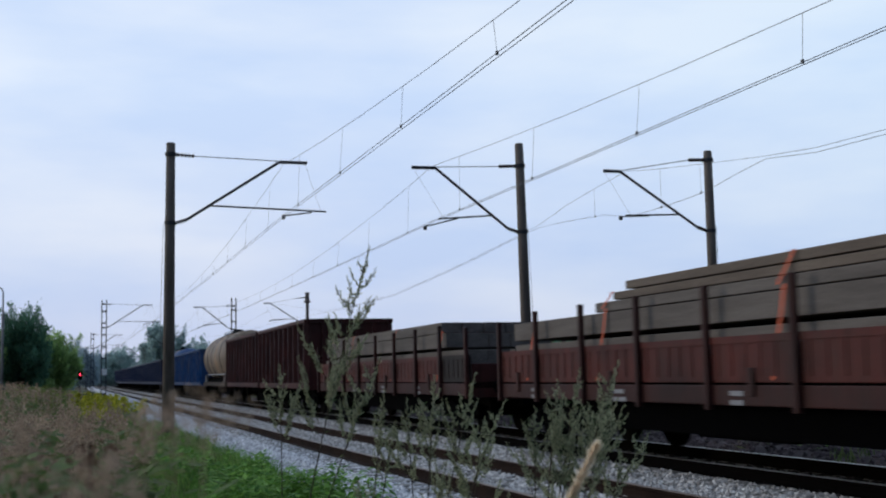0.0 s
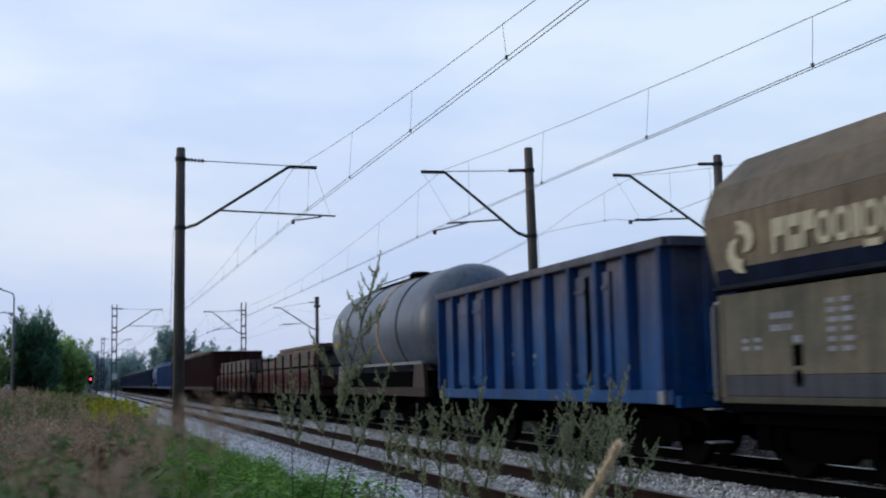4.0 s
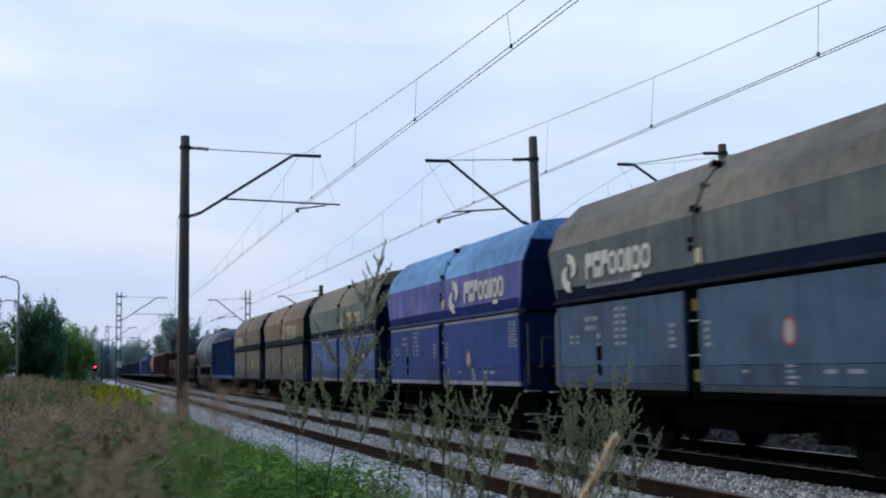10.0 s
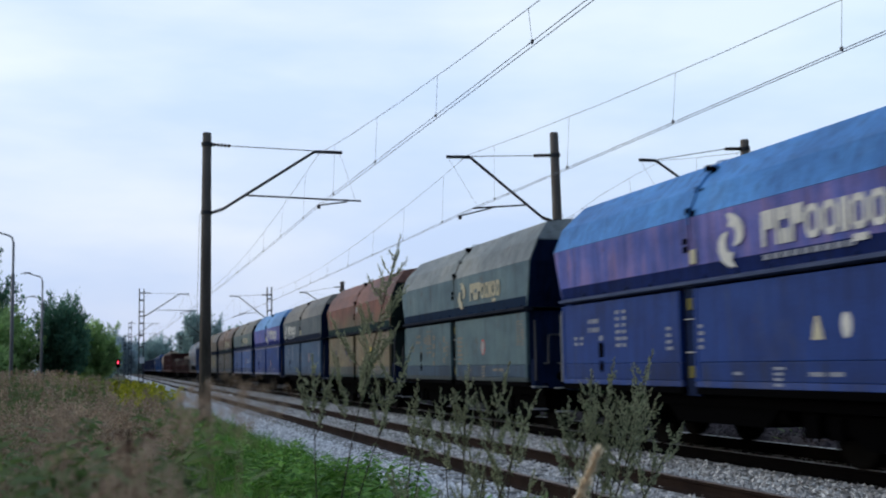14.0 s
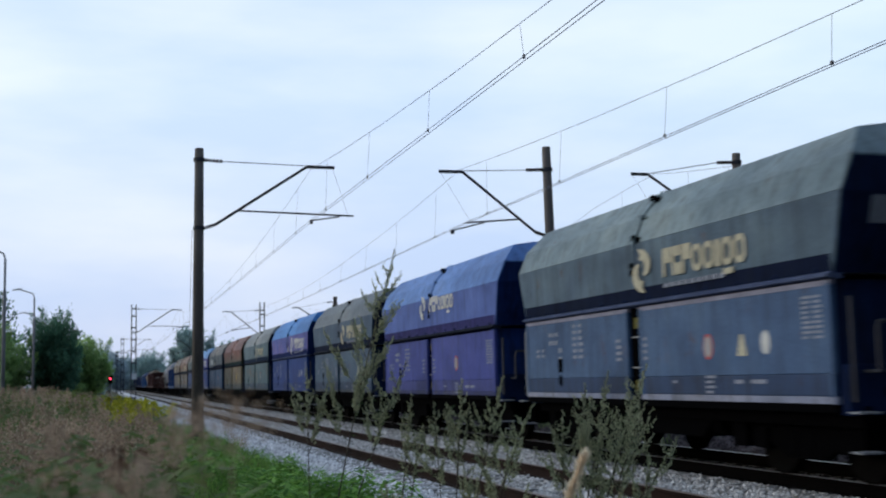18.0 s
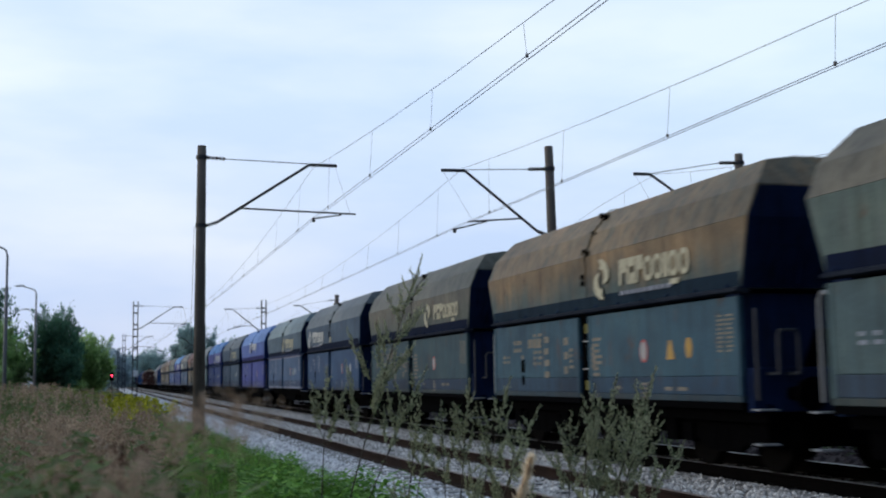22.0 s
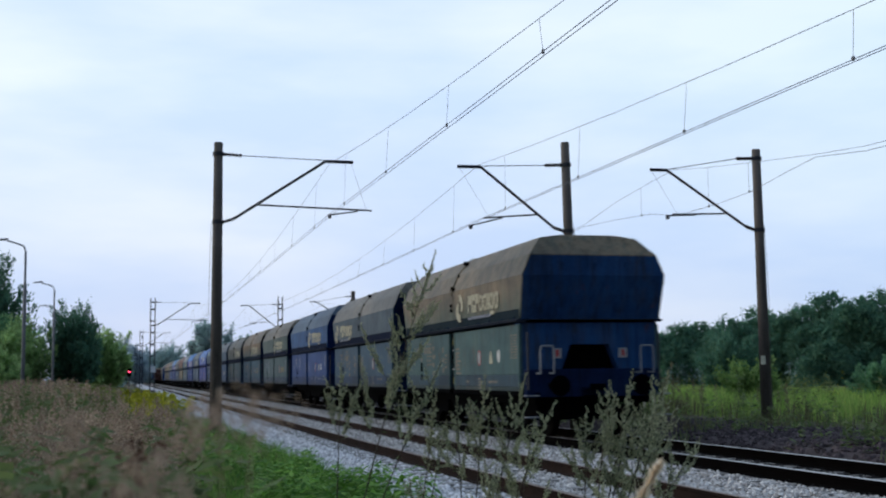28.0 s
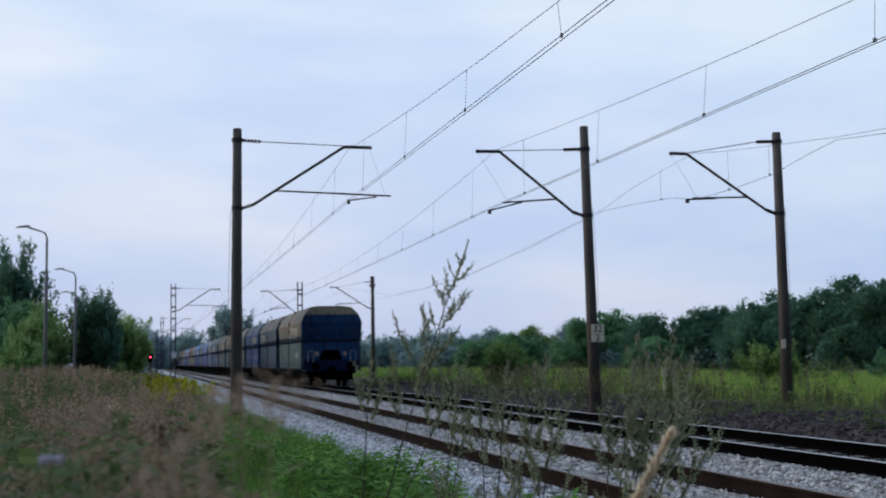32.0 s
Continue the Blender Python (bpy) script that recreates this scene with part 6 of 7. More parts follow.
M_DRYSTRIP = foliage("dry_brown_weeds", (0.13, 0.115, 0.07), (0.19, 0.165, 0.10), (0.26, 0.23, 0.15), 0.3)
M_GOLD = foliage("goldenrod_flowers", (0.28, 0.29, 0.025), (0.40, 0.39, 0.035), (0.52, 0.50, 0.07), 0.4)
M_MUG = foliage("grey_green_mugwort", (0.28, 0.30, 0.19), (0.42, 0.435, 0.28), (0.56, 0.56, 0.39), 0.35)
M_MUGLEAF = foliage("mugwort_leaves", (0.075, 0.105, 0.05), (0.11, 0.15, 0.075), (0.15, 0.19, 0.10), 0.35)
M_STEM = surface("dry_plant_stem", (0.035, 0.027, 0.018), (0.075, 0.058, 0.036), 10, 60, 0.9)
M_REED = foliage("straw_reed", (0.80, 0.66, 0.50), (0.88, 0.75, 0.60), (0.92, 0.82, 0.69), 0.7)
M_DOCK = foliage("rust_brown_dock_seeds", (0.06, 0.022, 0.012), (0.10, 0.04, 0.022), (0.15, 0.065, 0.035), 0.2)


def blades(name, material, xy, h, w, seed, label, lean=0.35, category="grass"):
    """Bent grass blades of three joints at the places xy."""
    rng = np.random.default_rng(seed)
    n = len(xy)
    z = np.array([ground_z(x, y) for x, y in xy])
    hh = h * (0.45 + 0.75 * rng.random(n))
    ww = w * (0.6 + 0.8 * rng.random(n))
    a, b = rng.random(n) * 6.283, rng.random(n) * 6.283
    k = lean * (0.3 + rng.random(n))
    dx, dy = np.cos(a) * k, np.sin(a) * k
    sx, sy = np.cos(b) * ww, np.sin(b) * ww
    base = np.stack([xy[:, 0], xy[:, 1], z - 0.03], 1)
    mid = base + np.stack([dx * hh * 0.3, dy * hh * 0.3, hh * 0.6], 1)
    tip = base + np.stack([dx * hh, dy * hh, hh * (1 - 0.25 * k)], 1)
    s = np.stack([sx, sy, np.zeros(n)], 1)
    v = np.stack([base - s, base + s, mid + s * 0.8, mid - s * 0.8, tip], 1).reshape(-1, 3)
    i = np.arange(n) * 5
    faces = np.stack([i, i + 1, i + 2, i + 3], 1).tolist() + np.stack([i + 3, i + 2, i + 4], 1).tolist()
    return tagged(cloud(name, v.tolist(), faces, material), label, category, kind="stuff")


def scatter(rng, n, x0, x1, y0, y1, power=1.0):
    return np.stack([x0 + (x1 - x0) * rng.random(n), y0 + (y1 - y0) * rng.random(n) ** power], 1)


def clumped(rng, n, x0, x1, y0, y1, clumps, spread, power=1.0):
    c = scatter(rng, clumps, x0, x1, y0, y1, power)
    p = c[rng.integers(0, clumps, n)] + rng.normal(size=(n, 2)) * spread
    return p[(p[:, 0] > x0 - 0.4) & (p[:, 0] < x1 + 0.25)]


rng = np.random.default_rng(7)


def left_of(p, k, c=0.0):
    return p[p[:, 0] < k * p[:, 1] + c]


blades("bank_grass", M_GRASS, np.concatenate([scatter(rng, 30000, -9, 2.7, 2.2, 45, 1.3), clumped(rng, 22000, -3, 3.1, 5, 40, 200, 0.3, 1.3)]), 0.50, 0.008, 21, "rough green grass on the bank")
blades("lush_grass", M_HERB, np.concatenate([clumped(rng, 30000, 0.8, 3.15, 6, 42, 200, 0.32, 1.5), clumped(rng, 9000, 0.7, 2.6, 4.0, 9.0, 40, 0.25)]), 0.48, 0.008, 29, "lush bright green grass at the ballast's edge", 0.5)
blades("dry_grass", M_DRY, left_of(clumped(rng, 5000, -7, 1.4, 5.0, 60, 50, 0.25, 1.2), 0.045, -0.05), 0.7, 0.007, 22, "dry brownish tall grass on the bank", 0.3)
blades("far_bank_grass", M_DRY, scatter(rng, 9000, -9, 2.4, 40, 110), 0.85, 0.012, 23, "dry tall grass farther along the bank", 0.3)
blades("far_bank_grass", M_GRASS, scatter(rng, 9000, -12, 2.6, 40, 150), 0.7, 0.014, 24, "green grass farther along the bank", 0.3)
blades("meadow_grass", M_MEADOW, scatter(rng, 42000, 18.2, 60, 24, 150, 1.2), 0.75, 0.022, 25, "tall yellow-green meadow grass", 0.25)
blades("meadow_grass", M_MEADOW, scatter(rng, 14000, 17.6, 34, 30, 160, 1.1), 0.85, 0.02, 26, "tall yellow-green meadow grass", 0.25)
blades("strip_weeds", M_GRASS, clumped(rng, 3500, 11.6, 17.8, 14, 90, 60, 0.25, 1.2), 0.32, 0.01, 27, "low green weeds on the old ballast")
blades("strip_weeds", M_DRY, clumped(rng, 2500, 11.5, 17.9, 14, 90, 50, 0.35, 1.2), 0.45, 0.008, 28, "dry weeds on the old ballast", 0.3)


def herbs(name, material, xy, h, size, per, seed, label):
    """Leafy low plants: leaves thrown round upright shoots."""
    rng = np.random.default_rng(seed)
    n = len(xy) * per
    c = np.repeat(xy, per, 0)
    z0 = np.repeat(np.array([ground_z(x, y) for x, y in xy]), per)
    hh = np.repeat(h * (0.5 + 0.7 * rng.random(len(xy))), per)
    u = rng.random(n)
    r = 0.16 * (0.4 + rng.random(n)) * (1.1 - 0.6 * u)
    a = rng.random(n) * 6.283
    ctr = np.stack([c[:, 0] + np.cos(a) * r, c[:, 1] + np.sin(a) * r, z0 + hh * u], 1)
    out = np.stack([np.cos(a), np.sin(a), rng.uniform(-0.5, 0.5, n)], 1)
    side = np.stack([-np.sin(a), np.cos(a), rng.uniform(-0.3, 0.3, n)], 1)
    s = (size * (0.6 + 0.8 * rng.random(n)))[:, None]
    v = np.stack([ctr - out * s, ctr + side * s * 0.45, ctr + out * s * 1.2, ctr - side * s * 0.45], 1).reshape(-1, 3)
    f = np.arange(n * 4).reshape(-1, 4)
    return tagged(cloud(name, v.tolist(), f.tolist(), material), label, "weeds", kind="stuff")


herbs("leafy_weeds", M_HERB, clumped(rng, 420, 1.2, 3.1, 9, 40, 50, 0.35, 1.2), 0.55, 0.05, 36, 31, "bright green leafy weeds at the ballast's edge")
herbs("bank_weeds", M_GRASS, left_of(clumped(rng, 1500, -6, 1.2, 5, 60, 130, 0.4, 1.2), 0.06), 0.95, 0.06, 40, 33, "dull green tall weeds on the bank")
herbs("leafy_weeds", M_HERB, clumped(rng, 300, 0.5, 2.5, 3.4, 10, 44, 0.2), 0.6, 0.045, 46, 36, "bright green leafy weeds on the slope")
herbs("meadow_weeds", M_GRASS, clumped(rng, 420, 18, 44, 28, 90, 60, 0.7), 1.2, 0.10, 30, 37, "tall green weeds in the meadow")
herbs("meadow_weeds", M_GOLD, clumped(rng, 160, 18, 46, 32, 90, 34, 0.5), 1.25, 0.05, 14, 38, "yellow flowering weeds in the meadow")
blades("strip_edge_grass", M_DRY, clumped(rng, 1500, 17.4, 19.0, 24, 80, 30, 0.3, 1.1), 0.7, 0.012, 39, "tall dry grass along the old ballast", 0.25)
herbs("bank_weeds", M_GRASS, left_of(clumped(rng, 300, -1.2, 0.6, 2.4, 7, 30, 0.18), 0.10), 1.22, 0.05, 60, 35, "dull green tall weeds near the camera")
herbs("leafy_weeds", M_HERB, clumped(rng, 260, 1.6, 3.3, 5.6, 16, 30, 0.22), 0.62, 0.055, 60, 71, "bright green leafy weeds spreading over the ballast's edge")
herbs("bank_weeds", M_MOUND, clumped(rng, 80, -1.6, -0.1, 40, 50, 22, 0.3), 1.0, 0.09, 60, 72, "tall yellowish green weeds in a mound on the bank")
herbs("bank_weeds", M_GRASS, clumped(rng, 60, -0.24, -0.02, 2.3, 3.4, 10, 0.05), 1.22, 0.040, 60, 73, "dark green tall weeds close to the camera")
herbs("strip_herbs", M_GRASS, clumped(rng, 260, 11.8, 18.2, 18, 70, 50, 0.4), 0.6, 0.08, 24, 34, "green weeds growing on the old ballast")


def plumes(name, xy, h, seed, label, material=M_PLUME, head=0.22, n_head=26, size=0.017, vary=(0.7, 1.12)):
    """Seed grass: thin stalks with loose feathery heads."""
    rng = np.random.default_rng(seed)
    verts, faces = [], []
    for x, y in xy:
        z = ground_z(x, y)
        hh = h * rng.uniform(*vary)
        a = rng.uniform(0, 6.283)
        k = rng.uniform(0.02, 0.22)
        tip = np.array([x + math.cos(a) * k * hh, y + math.sin(a) * k * hh, z + hh])
        base = np.array([x, y, z])
        for w_axis in ((0.0022, 0, 0), (0, 0.0022, 0)):
            i = len(verts)
            s = np.array(w_axis)
            verts += [base - s, base + s, tip + s * 0.5, tip - s * 0.5]
            faces.append((i, i + 1, i + 2, i + 3))
        hl = head * rng.uniform(0.7, 1.25)
        for _ in range(n_head):
            u = rng.random()
            wid = 0.05 * math.sin(math.pi * (0.12 + 0.8 * u)) + 0.006
            c = tip - (tip - base) / hh * hl * (1 - u) + rng.normal(size=3) * np.array([wid, wid, 0.012]) * 0.7
            d = rng.normal(size=3)
            d /= np.linalg.norm(d)
            e = np.cross(d, rng.normal(size=3))
            e /= np.linalg.norm(e)
            s = size * rng.uniform(0.6, 1.4)
            i = len(verts)
            verts += [c - d * s, c + e * s * 0.4, c + d * s * 1.3, c - e * s * 0.4]
            faces.append((i, i + 1, i + 2, i + 3))
    return tagged(cloud(name, [tuple(v) for v in verts], faces, material), label, "grass", kind="stuff")


plumes("foreground_seed_grass", np.array([(0.02, 1.25), (0.06, 1.4), (-0.05, 1.5), (0.06, 1.75), (-0.10, 1.9), (0.08, 1.55)]), 1.44, 45,
       "brown feathery grass heads right before the camera", n_head=260, head=0.17, size=0.0065)
near_az, near_d = np.radians(rng.uniform(-4, 3.2, 22)), rng.uniform(1.4, 2.8, 22)
plumes("foreground_seed_grass", np.stack([np.sin(near_az) * near_d, np.cos(near_az) * near_d], 1), 1.30, 46,
       "brown feathery grass heads right before the camera", n_head=180, head=0.20, size=0.0075)
plumes("seed_grass", left_of(clumped(rng, 44, -0.25, 0.45, 1.2, 3.6, 20, 0.05, 1.0), 0.07, -0.03), 1.44, 41, "tall brown feathery seed grass on the bank", n_head=150, head=0.15, size=0.0075)
plumes("seed_grass", left_of(clumped(rng, 210, -1.5, 0.9, 3, 20, 22, 0.14, 1.1), 0.05), 1.22, 42, "tall brown feathery seed grass on the bank", size=0.016, n_head=60)
plumes("foreground_seed_grass", np.array([(0.185, 2.0), (0.235, 2.05)]), 1.655, 47, "brown feathery grass heads right before the camera",
       n_head=130, head=0.09, size=0.0065, vary=(0.985, 1.0))
plumes("seed_grass", left_of(clumped(rng, 380, -2.4, 0.7, 4, 18, 40, 0.25, 1.1), 0.040, -0.08), 1.20, 48, "tall brown feathery seed grass on the bank", size=0.016, n_head=60, head=0.22)
plumes("strip_seed_grass", clumped(rng, 260, 11.9, 17.6, 25, 48, 26, 0.45, 1.0), 1.15, 49, "dry brown seed grass on the old ballast", material=M_DRYSTRIP, size=0.030, n_head=44, head=0.55)
plumes("seed_grass", clumped(rng, 520, -6, 0.2, 20, 60, 60, 0.7, 1.0), 1.12, 43, "tall brown feathery seed grass farther along the bank", size=0.03, n_head=30, head=0.3)


def goldenrod():
    rng = np.random.default_rng(50)
    g = root("goldenrod_patch", pose(0, 0, 0), "patch of yellow flowering goldenrod on the bank", "wildflowers")
    verts, faces, sv, sf = [], [], [], []
    for _ in range(84):
        x, y = rng.normal(0.60, 0.24), rng.normal(24.5, 1.2)
        z, h = ground_z(x, y), rng.uniform(1.05, 1.38)
        i = len(sv)
        sv += [(x - 0.006, y, z), (x + 0.006, y, z), (x + 0.004, y, z + h), (x - 0.004, y, z + h)]
        sf.append((i, i + 1, i + 2, i + 3))
        for _ in range(46):
            u = rng.random()
            c = np.array([x, y, z + h * (0.82 + 0.20 * u)]) + rng.normal(size=3) * np.array([0.10, 0.10, 0.02]) * (1.15 - u)
            d = rng.normal(size=3)
            d /= np.linalg.norm(d)
            e = np.cross(d, rng.normal(size=3))
            e /= np.linalg.norm(e)
            i = len(verts)
            verts += [tuple(c - d * 0.035), tuple(c + e * 0.02), tuple(c + d * 0.04), tuple(c - e * 0.02)]
            faces.append((i, i + 1, i + 2, i + 3))
    tagged(cloud("blossom", verts, faces, M_GOLD, g), "yellow flower plumes", kind="stuff")
    tagged(cloud("greenery", sv, sf, M_GRASS, g), kind="stuff")


goldenrod()

SWAY = []      # plants that the draught of the train moves


def mugwort(x, y, stems, seed, label="tall grey-green mugwort with seed spikes", bead=1.0):
    """Bare lower stems that fan out; steep side shoots set with small beaded buds; a slim spike on top.
    Each stem: height, lean along x, lean along y, number of shoots, where they start, their length."""
    rng = np.random.default_rng(seed)
    zb = ground_z(x, y)
    p = root("mugwort", pose(x, y, zb), label, "wild plant", "mugwort plants before the track")
    limbs = []
    def curve(base, az, length, rise, n=8):
        pts, ang = [np.array(base, float)], rise
        for _ in range(n):
            ang = min(1.4, ang + 0.05)
            pts.append(pts[-1] + length / n * np.array([math.cos(az) * math.cos(ang), math.sin(az) * math.cos(ang), math.sin(ang)]))
        return pts
    for h, lx, ly, shoots, low, length in stems:
        main = [np.array([lx * u ** 1.4, ly * u ** 1.3, h * u]) for u in np.linspace(0, 1, 16)]
        limbs.append((main, 0.0068, 1.0 - 0.32 / h, 1.0))
        side = rng.random() < 0.5
        for k in range(shoots):
            u = low + (0.95 - low) * (k + rng.random() * 0.6) / shoots
            b = np.array([lx * u ** 1.4, ly * u ** 1.3, h * u])
            side = not side
            az = (0.1 if side else math.pi - 0.1) + rng.normal() * 0.9
            L = length * (1.12 - 0.88 * (u - low) / (0.95 - low)) * rng.uniform(0.7, 1.2)
            limb = curve(b, az, L * 1.15, rng.uniform(0.55, 1.10))
            limbs.append((limb, 0.002, 0.22, 0.85))
            if L > 0.15:
                for j in ((2, 3, 4, 5, 6) if L > 0.24 else (3, 5)):
                    limbs.append((curve(limb[j], az + rng.normal() * 0.9, L * rng.uniform(0.22, 0.42) * (1.25 - 0.1 * j), rng.uniform(0.8, 1.2), 5), 0.0013, 0.1, 0.75))
    bm = bmesh.new()
    for pts, r, _, _ in limbs:
        for i, (a, b) in enumerate(zip(pts[:-1], pts[1:])):
            rr = r * (1 - 0.75 * i / len(pts))
            rod(bm, a, b, rr, rr * 0.9, 4, False)
    part("stem", bm, M_STEM, p, "thin brownish stems")
    bv, bf, lv, lf = [], [], [], []
    for pts, r, start, fat in limbs:
        pts = np.array(pts)
        seg = len(pts) - 1
        length = np.linalg.norm(np.diff(pts, axis=0), axis=1).sum()
        count = max(2, int(length * (1 - start) / (0.0080 * bead)))
        for q in range(count):
            u = start + (1 - start) * (q + rng.random() * 0.6) / count
            f = u * seg
            i = min(seg - 1, int(f))
            c0 = pts[i] + (pts[i + 1] - pts[i]) * (f - i)
            along = (pts[i + 1] - pts[i]) / np.linalg.norm(pts[i + 1] - pts[i])
            out = rng.normal(size=3)
            out = (out - along * out.dot(along)) * 0.9 + along * 1.3
            out /= np.linalg.norm(out)
            size = bead * fat * (1.25 - 0.75 * (q + 1) / count)
            for m in range(5):
                d = out + rng.normal(size=3) * 0.45
                d /= np.linalg.norm(d)
                e = np.cross(d, rng.normal(size=3))
                e /= np.linalg.norm(e)
                s = 0.0105 * size * rng.uniform(0.6, 1.25)
                c = c0 + out * (0.003 + 0.0042 * m) * size + rng.normal(size=3) * 0.003
                k = len(bv)
                bv += [c - d * s * 0.5, c + e * s * 0.55, c + d * s * 1.1, c - e * s * 0.55]
                bf.append((k, k + 1, k + 2, k + 3))
        for _ in range(int(length * 22)):
            u = 0.12 + rng.random() * 0.7
            f = u * seg
            i = min(seg - 1, int(f))
            c = pts[i] + (pts[i + 1] - pts[i]) * (f - i)
            d = rng.normal(size=3) * np.array([1, 1, 0.5])
            d /= np.linalg.norm(d)
            e = np.cross(d, rng.normal(size=3))
            e /= np.linalg.norm(e)
            s = 0.022 * rng.uniform(0.5, 1.3)
            k = len(lv)
            lv += [c, c + d * s * 0.6 + e * s * 0.14, c + d * s * 1.5, c + d * s * 0.6 - e * s * 0.14]
            lf.append((k, k + 1, k + 2, k + 3))
    tagged(cloud("bud_spike", [tuple(v) for v in bv], bf, M_MUG, p), "grey-green beaded buds", kind="stuff")
    tagged(cloud("foliage", [tuple(v) for v in lv], lf, M_MUGLEAF, p), kind="stuff")
    SWAY.append((p, x, y, zb, seed))
    return p


MAIN = mugwort(1.12, 6.5, ((2.38, 0.54, 0.0, 24, 0.54, 0.36), (1.72, 0.02, 0.1, 7, 0.72, 0.26), (1.74, 0.56, -0.1, 8, 0.68, 0.28)), 204, "tallest mugwort, leaning, with many seed spikes")
BUSHY = "bushy grey-green mugwort with upright seed spikes"
mugwort(1.86, 6.4, ((1.72, 0.36, 0.0, 11, 0.66, 0.26), (1.70, 0.16, 0.15, 10, 0.66, 0.26), (1.58, -0.06, 0.0, 8, 0.68, 0.24), (1.56, 0.50, -0.1, 9, 0.66, 0.26)), 210, BUSHY)
mugwort(2.34, 5.9, ((1.82, 0.55, 0.0, 14, 0.66, 0.26), (1.78, 0.36, 0.1, 13, 0.66, 0.26), (1.72, 0.18, 0.0, 11, 0.68, 0.24), (1.62, 0.46, -0.15, 13, 0.66, 0.26), (1.58, 0.62, 0.1, 13, 0.64, 0.26), (1.58, 0.08, 0.1, 9, 0.68, 0.24), (1.42, 0.66, -0.1, 11, 0.64, 0.26), (1.48, 0.30, 0.05, 11, 0.66, 0.24)), 211, BUSHY)
mugwort(1.60, 6.7, ((1.60, 0.16, 0.0, 8, 0.74, 0.18), (1.42, 0.22, 0.0, 6, 0.74, 0.18)), 212, "small grey-green mugwort with seed spikes")
mugwort(1.75, 6.3, ((1.20, 0.25, 0.0, 7, 0.55, 0.26), (1.12, -0.20, 0.0, 7, 0.55, 0.26), (1.0, 0.05, 0.1, 7, 0.5, 0.24)), 213, "small grey-green mugwort with seed spikes")
mugwort(2.20, 6.7, ((1.40, 0.15, 0.0, 7, 0.6, 0.26), (1.26, -0.15, 0.0, 6, 0.6, 0.26), (1.1, 0.3, 0.1, 7, 0.5, 0.24)), 214, "small grey-green mugwort with seed spikes")
mugwort(2.25, 5.6, ((1.30, 0.10, 0.0, 8, 0.5, 0.26), (1.16, -0.15, 0.0, 7, 0.5, 0.26), (1.2, 0.32, 0.0, 8, 0.5, 0.26)), 215, "small grey-green mugwort with seed spikes")
mugwort(1.50, 5.9, ((1.16, -0.10, 0.0, 6, 0.55, 0.24), (1.04, 0.15, 0.0, 6, 0.5, 0.22)), 216, "small grey-green mugwort with seed spikes")
for k, (x, y, h, lean) in enumerate(((11.9, 27.0, 1.9, 0.05), (13.2, 30.5, 2.2, 0.08), (14.6, 31.0, 1.7, 0.0), (10.9, 40.0, 1.8, 0.0), (15.4, 33.0, 2.3, 0.1), (12.4, 36.0, 1.7, 0.1))):
    mugwort(x, y, ((h, lean * h, 0, 10, 0.35, 0.5), (h * 0.8, -lean * h, 0.2, 8, 0.4, 0.4)), 240 + k, "dry tall weed on the old ballast", 2.6)


def reed(x, y, h):
    """One bleached reed with a drooping feathery head, close to the camera."""
    zb = ground_z(x, y)
    p = root("reed", pose(x, y, zb), "bleached straw-coloured reed with a feathery head", "wild plant")
    rng = np.random.default_rng(90)
    pts = [np.array([1.6 * (0.02 * u + 0.88 * max(0, (u - 0.58) / 1.68) ** 1.12), 0.0, h * u]) for u in np.linspace(0, 1, 16)]
    bm = bmesh.new()
    for a, b in zip(pts[:-1], pts[1:]):
        rod(bm, a, b, 0.003, 0.003, 5, False)
    part("stalk", bm, M_REED, p)
    verts, faces = [], []
    for _ in range(900):
        u = rng.random()
        f = 10.3 + 4.7 * u
        i = min(14, int(f))
        c = pts[i] + (pts[i + 1] - pts[i]) * (f - i)
        w = (0.024 * (1 - u) ** 1.15 * min(1.0, 0.35 + 3 * u) + 0.0008) * (1.0 + 0.35 * math.sin(u * 26))
        c = c + rng.normal(size=3) * w * 0.6
        d = (pts[i + 1] - pts[i])
        d = d / np.linalg.norm(d) + rng.normal(size=3) * 0.4
        d /= np.linalg.norm(d)
        e = np.cross(d, rng.normal(size=3))
        e /= np.linalg.norm(e)
        k = len(verts)
        verts += [tuple(c - d * 0.016), tuple(c + e * 0.006), tuple(c + d * 0.036), tuple(c - e * 0.006)]
        faces.append((k, k + 1, k + 2, k + 3))
    tagged(cloud("seed_head", verts, faces, M_REED, p), kind="stuff")
    return p


REED = reed(1.48, 4.0, 1.45)
plumes("near_seed_grass", np.array([(0.12, 2.05), (0.10, 1.95), (0.30, 2.3), (-0.02, 2.2), (0.19, 2.4)]), 1.56, 44,
       "brown feathery grass heads close to the camera", head=0.09, n_head=200, size=0.0055)


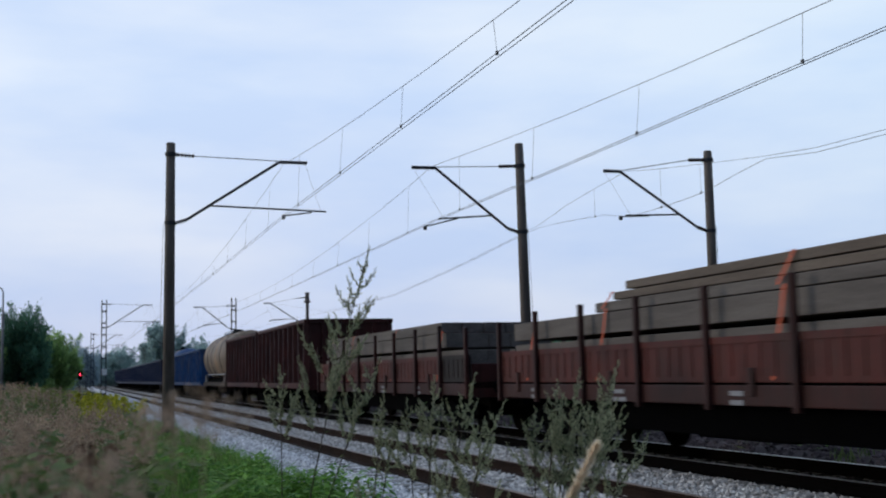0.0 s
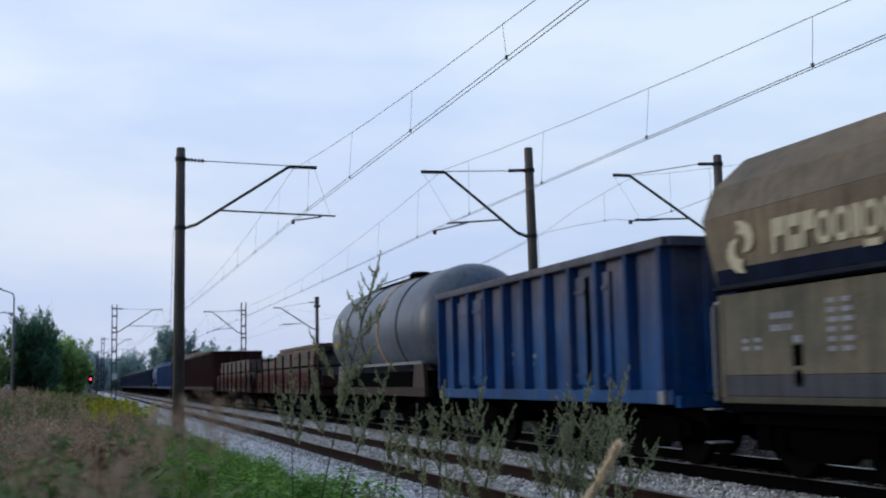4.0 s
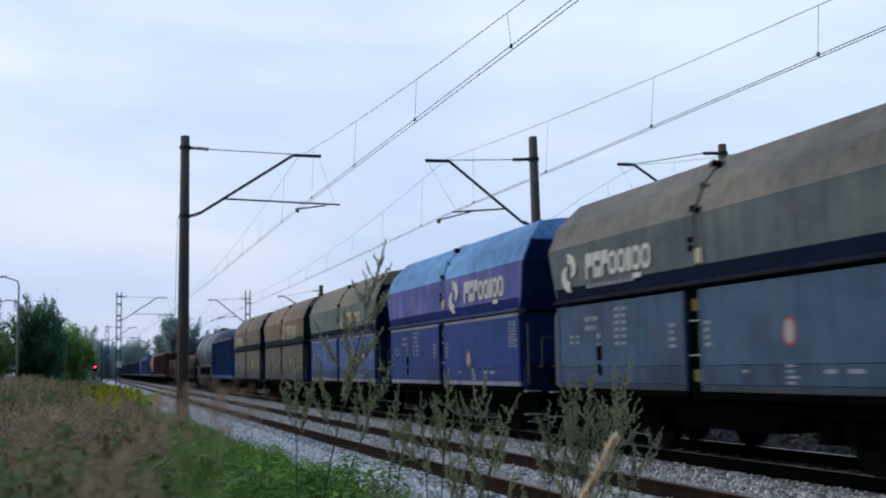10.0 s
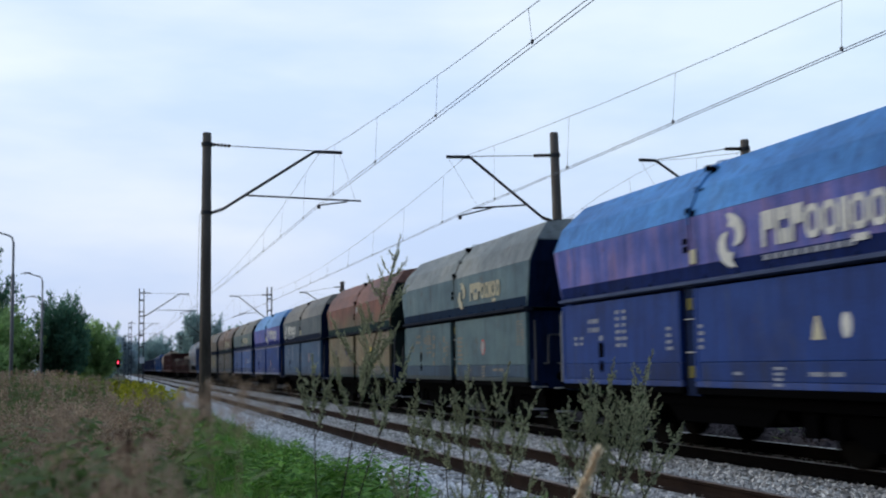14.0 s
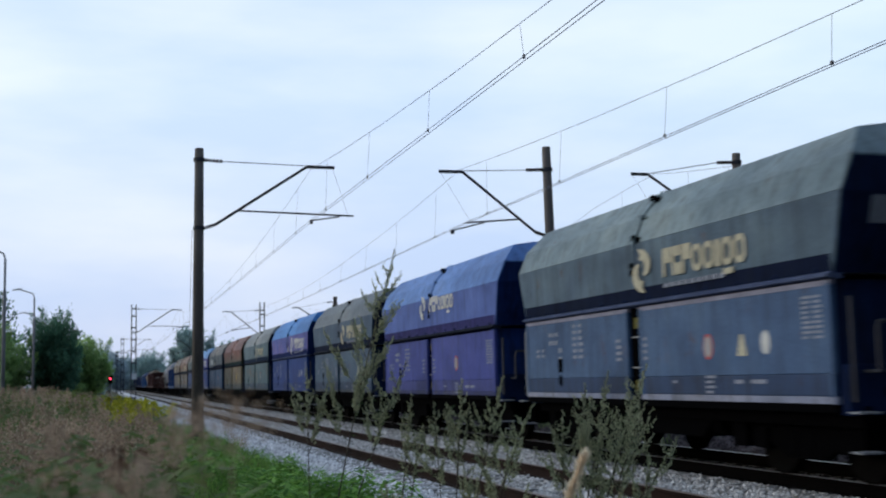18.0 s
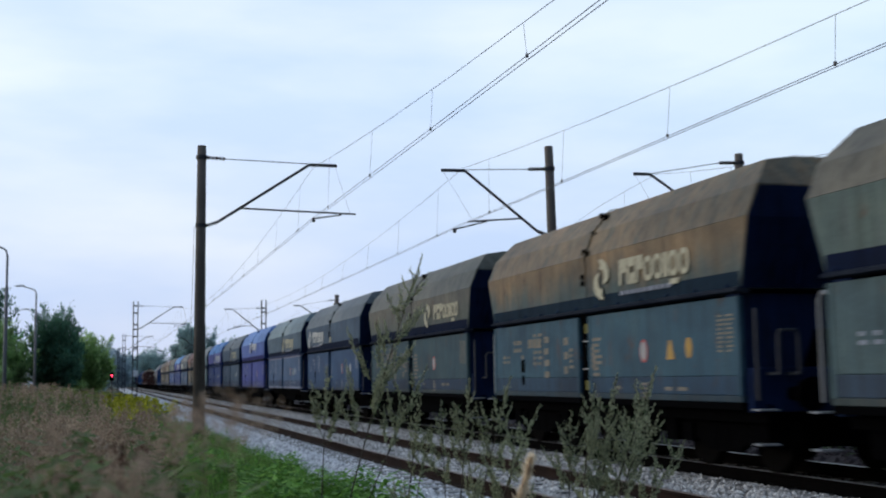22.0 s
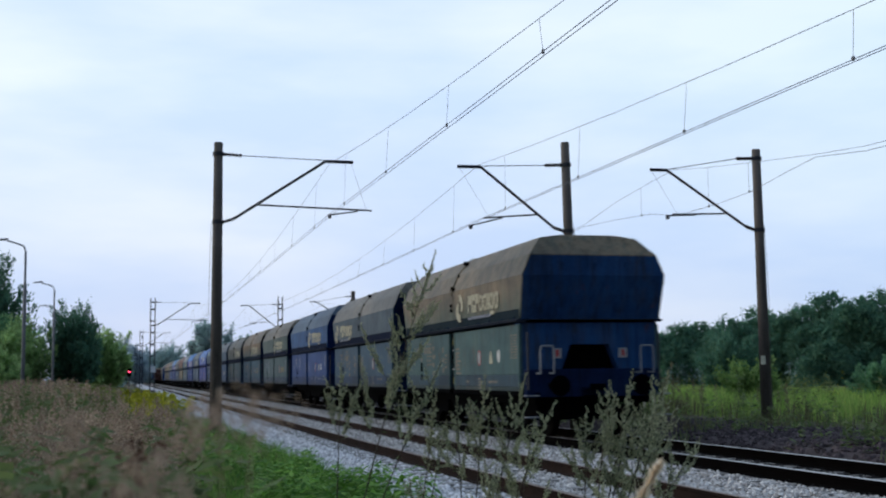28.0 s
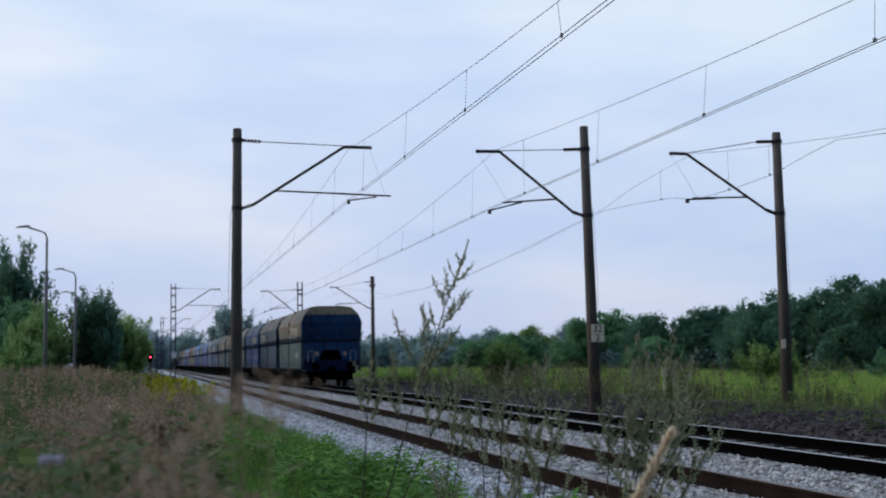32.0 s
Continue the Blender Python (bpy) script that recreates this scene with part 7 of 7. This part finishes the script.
def dock(x, y, h, seed):
    """Dead dock stalk with rust-brown seed clusters."""
    zb = ground_z(x, y)
    p = root("dock_plant", pose(x, y, zb), "dead rust-brown dock stalk on the bank", "wild plant")
    rng = np.random.default_rng(seed)
    bm = bmesh.new()
    rod(bm, (0, 0, 0), (0.03, 0, h), 0.005, 0.003, 6)
    part("stalk", bm, M_STEM, p)
    verts, faces = [], []
    for _ in range(380):
        u = rng.random()
        c = np.array([0.03, 0, h * (0.72 + 0.28 * u)]) + rng.normal(size=3) * np.array([0.05, 0.05, 0.012]) * (0.5 + 0.5 * math.sin(u * 14))
        d = rng.normal(size=3)
        d /= np.linalg.norm(d)
        e = np.cross(d, rng.normal(size=3))
        e /= np.linalg.norm(e)
        k = len(verts)
        verts += [tuple(c - d * 0.008), tuple(c + e * 0.006), tuple(c + d * 0.01), tuple(c - e * 0.006)]
        faces.append((k, k + 1, k + 2, k + 3))
    tagged(cloud("seed_head", verts, faces, M_DOCK, p), kind="stuff")


dock(0.01, 3.0, 1.50, 95)
dock(-0.05, 3.6, 1.34, 96)


def yarrow(x, y, z, seed):
    """Flat pale flower head on a thin stalk."""
    zb = ground_z(x, y)
    p = root("yarrow", pose(x, y, zb), "pale lilac-white flat flower head on the bank", "wildflower")
    rng = np.random.default_rng(seed)
    bm = bmesh.new()
    rod(bm, (0, 0, 0), (0, 0, z - zb), 0.002, 0.0015, 5)
    part("stalk", bm, M_STEM, p)
    bm = bmesh.new()
    for _ in range(26):
        a, r = rng.random() * 6.283, 0.03 * rng.random() ** 0.5
        lathe(bm, [(-0.002, 0.003), (0.003, 0.007), (0.006, 0.003)], 6, "z")
        bm.verts.ensure_lookup_table()
        for v in bm.verts[-18:]:
            v.co += Vector((math.cos(a) * r, math.sin(a) * r, z - zb + rng.normal() * 0.004 - r * 0.3))
    tagged(part("flower_head", bm, M_LILAC, p), kind="stuff")
    return p


M_LILAC = plain("lilac_white_petals", (0.55, 0.50, 0.56), 0.8)
YARROW = yarrow(-0.20, 2.6, 1.10, 97)


# ---- pieces of the tracks ----
def sleepers():
    bm = bmesh.new()
    box(bm, -1.25, 1.25, -0.13, 0.13, -0.38, -0.172)
    proto = bpy.data.meshes.new("sleeper")
    bm.to_mesh(proto)
    bm.free()
    proto.materials.append(M_SLEEPER)
    for track, xc in ((TRACK_1, T1), (TRACK_2, T2)):
        for k in range(110):
            ob = new("sleeper", proto)
            ob.parent = track
            ob.matrix_basis = pose(xc, 4.0 + 0.6 * k, 0.0)


sleepers()

# ---- what moves ----
LEAN_T = ((0, -1.1), (3.0, -0.8), (6, -0.9), (9, -0.5), (11, -1.0), (13, -0.9), (14, -1.6), (16.5, -0.8), (19, -1.8), (21, 0.6), (23, 3.0), (24.5, 2.2), (26, 3.4), (28.5, 1.2), (29.5, 0.3), (31, 2.2), (32, 3.9))
REED_T = ((0, -4.5, 12.5), (3, 1.5, 3.5), (7, -5, 16.5), (9, -2, 10.5), (13, -13, 21), (14, -13, 20), (19, -12, 16), (21, -21.5, 18), (23, -17, 14), (25, -14.5, 19.5), (26, -8, 20.5), (29, -5.5, 19.5), (31, -3.5, 13), (32, -3.5, 13))     # time, lean to the side, bow towards the viewer
YARROW_T = ((0, -9), (24, -8), (29, -6), (30.8, -4), (31.6, 0), (32, 0.5))


def motions():
    for w, mid in TRAIN:
        walk(w, [(t, pose(T2, mid + s, 0)) for t, s in RUN])
    for p, x, y, z, seed in SWAY:
        k = 1.0 if p is MAIN else 0.35 + 0.25 * ((seed * 37) % 7) / 7
        walk(p, [(t, pose(x, y, z, 0, k * a, 0)) for t, a in LEAN_T])
    x, y, z = REED.location
    walk(REED, [(t, pose(x, y, z) @ pose(0, 0, 0, 0, a, 0) @ pose(0, 0, 0, b, 0, 0)) for t, a, b in REED_T])
    x, y, z = YARROW.location
    walk(YARROW, [(t, pose(x, y, z, 0, a, 0)) for t, a in YARROW_T])


motions()
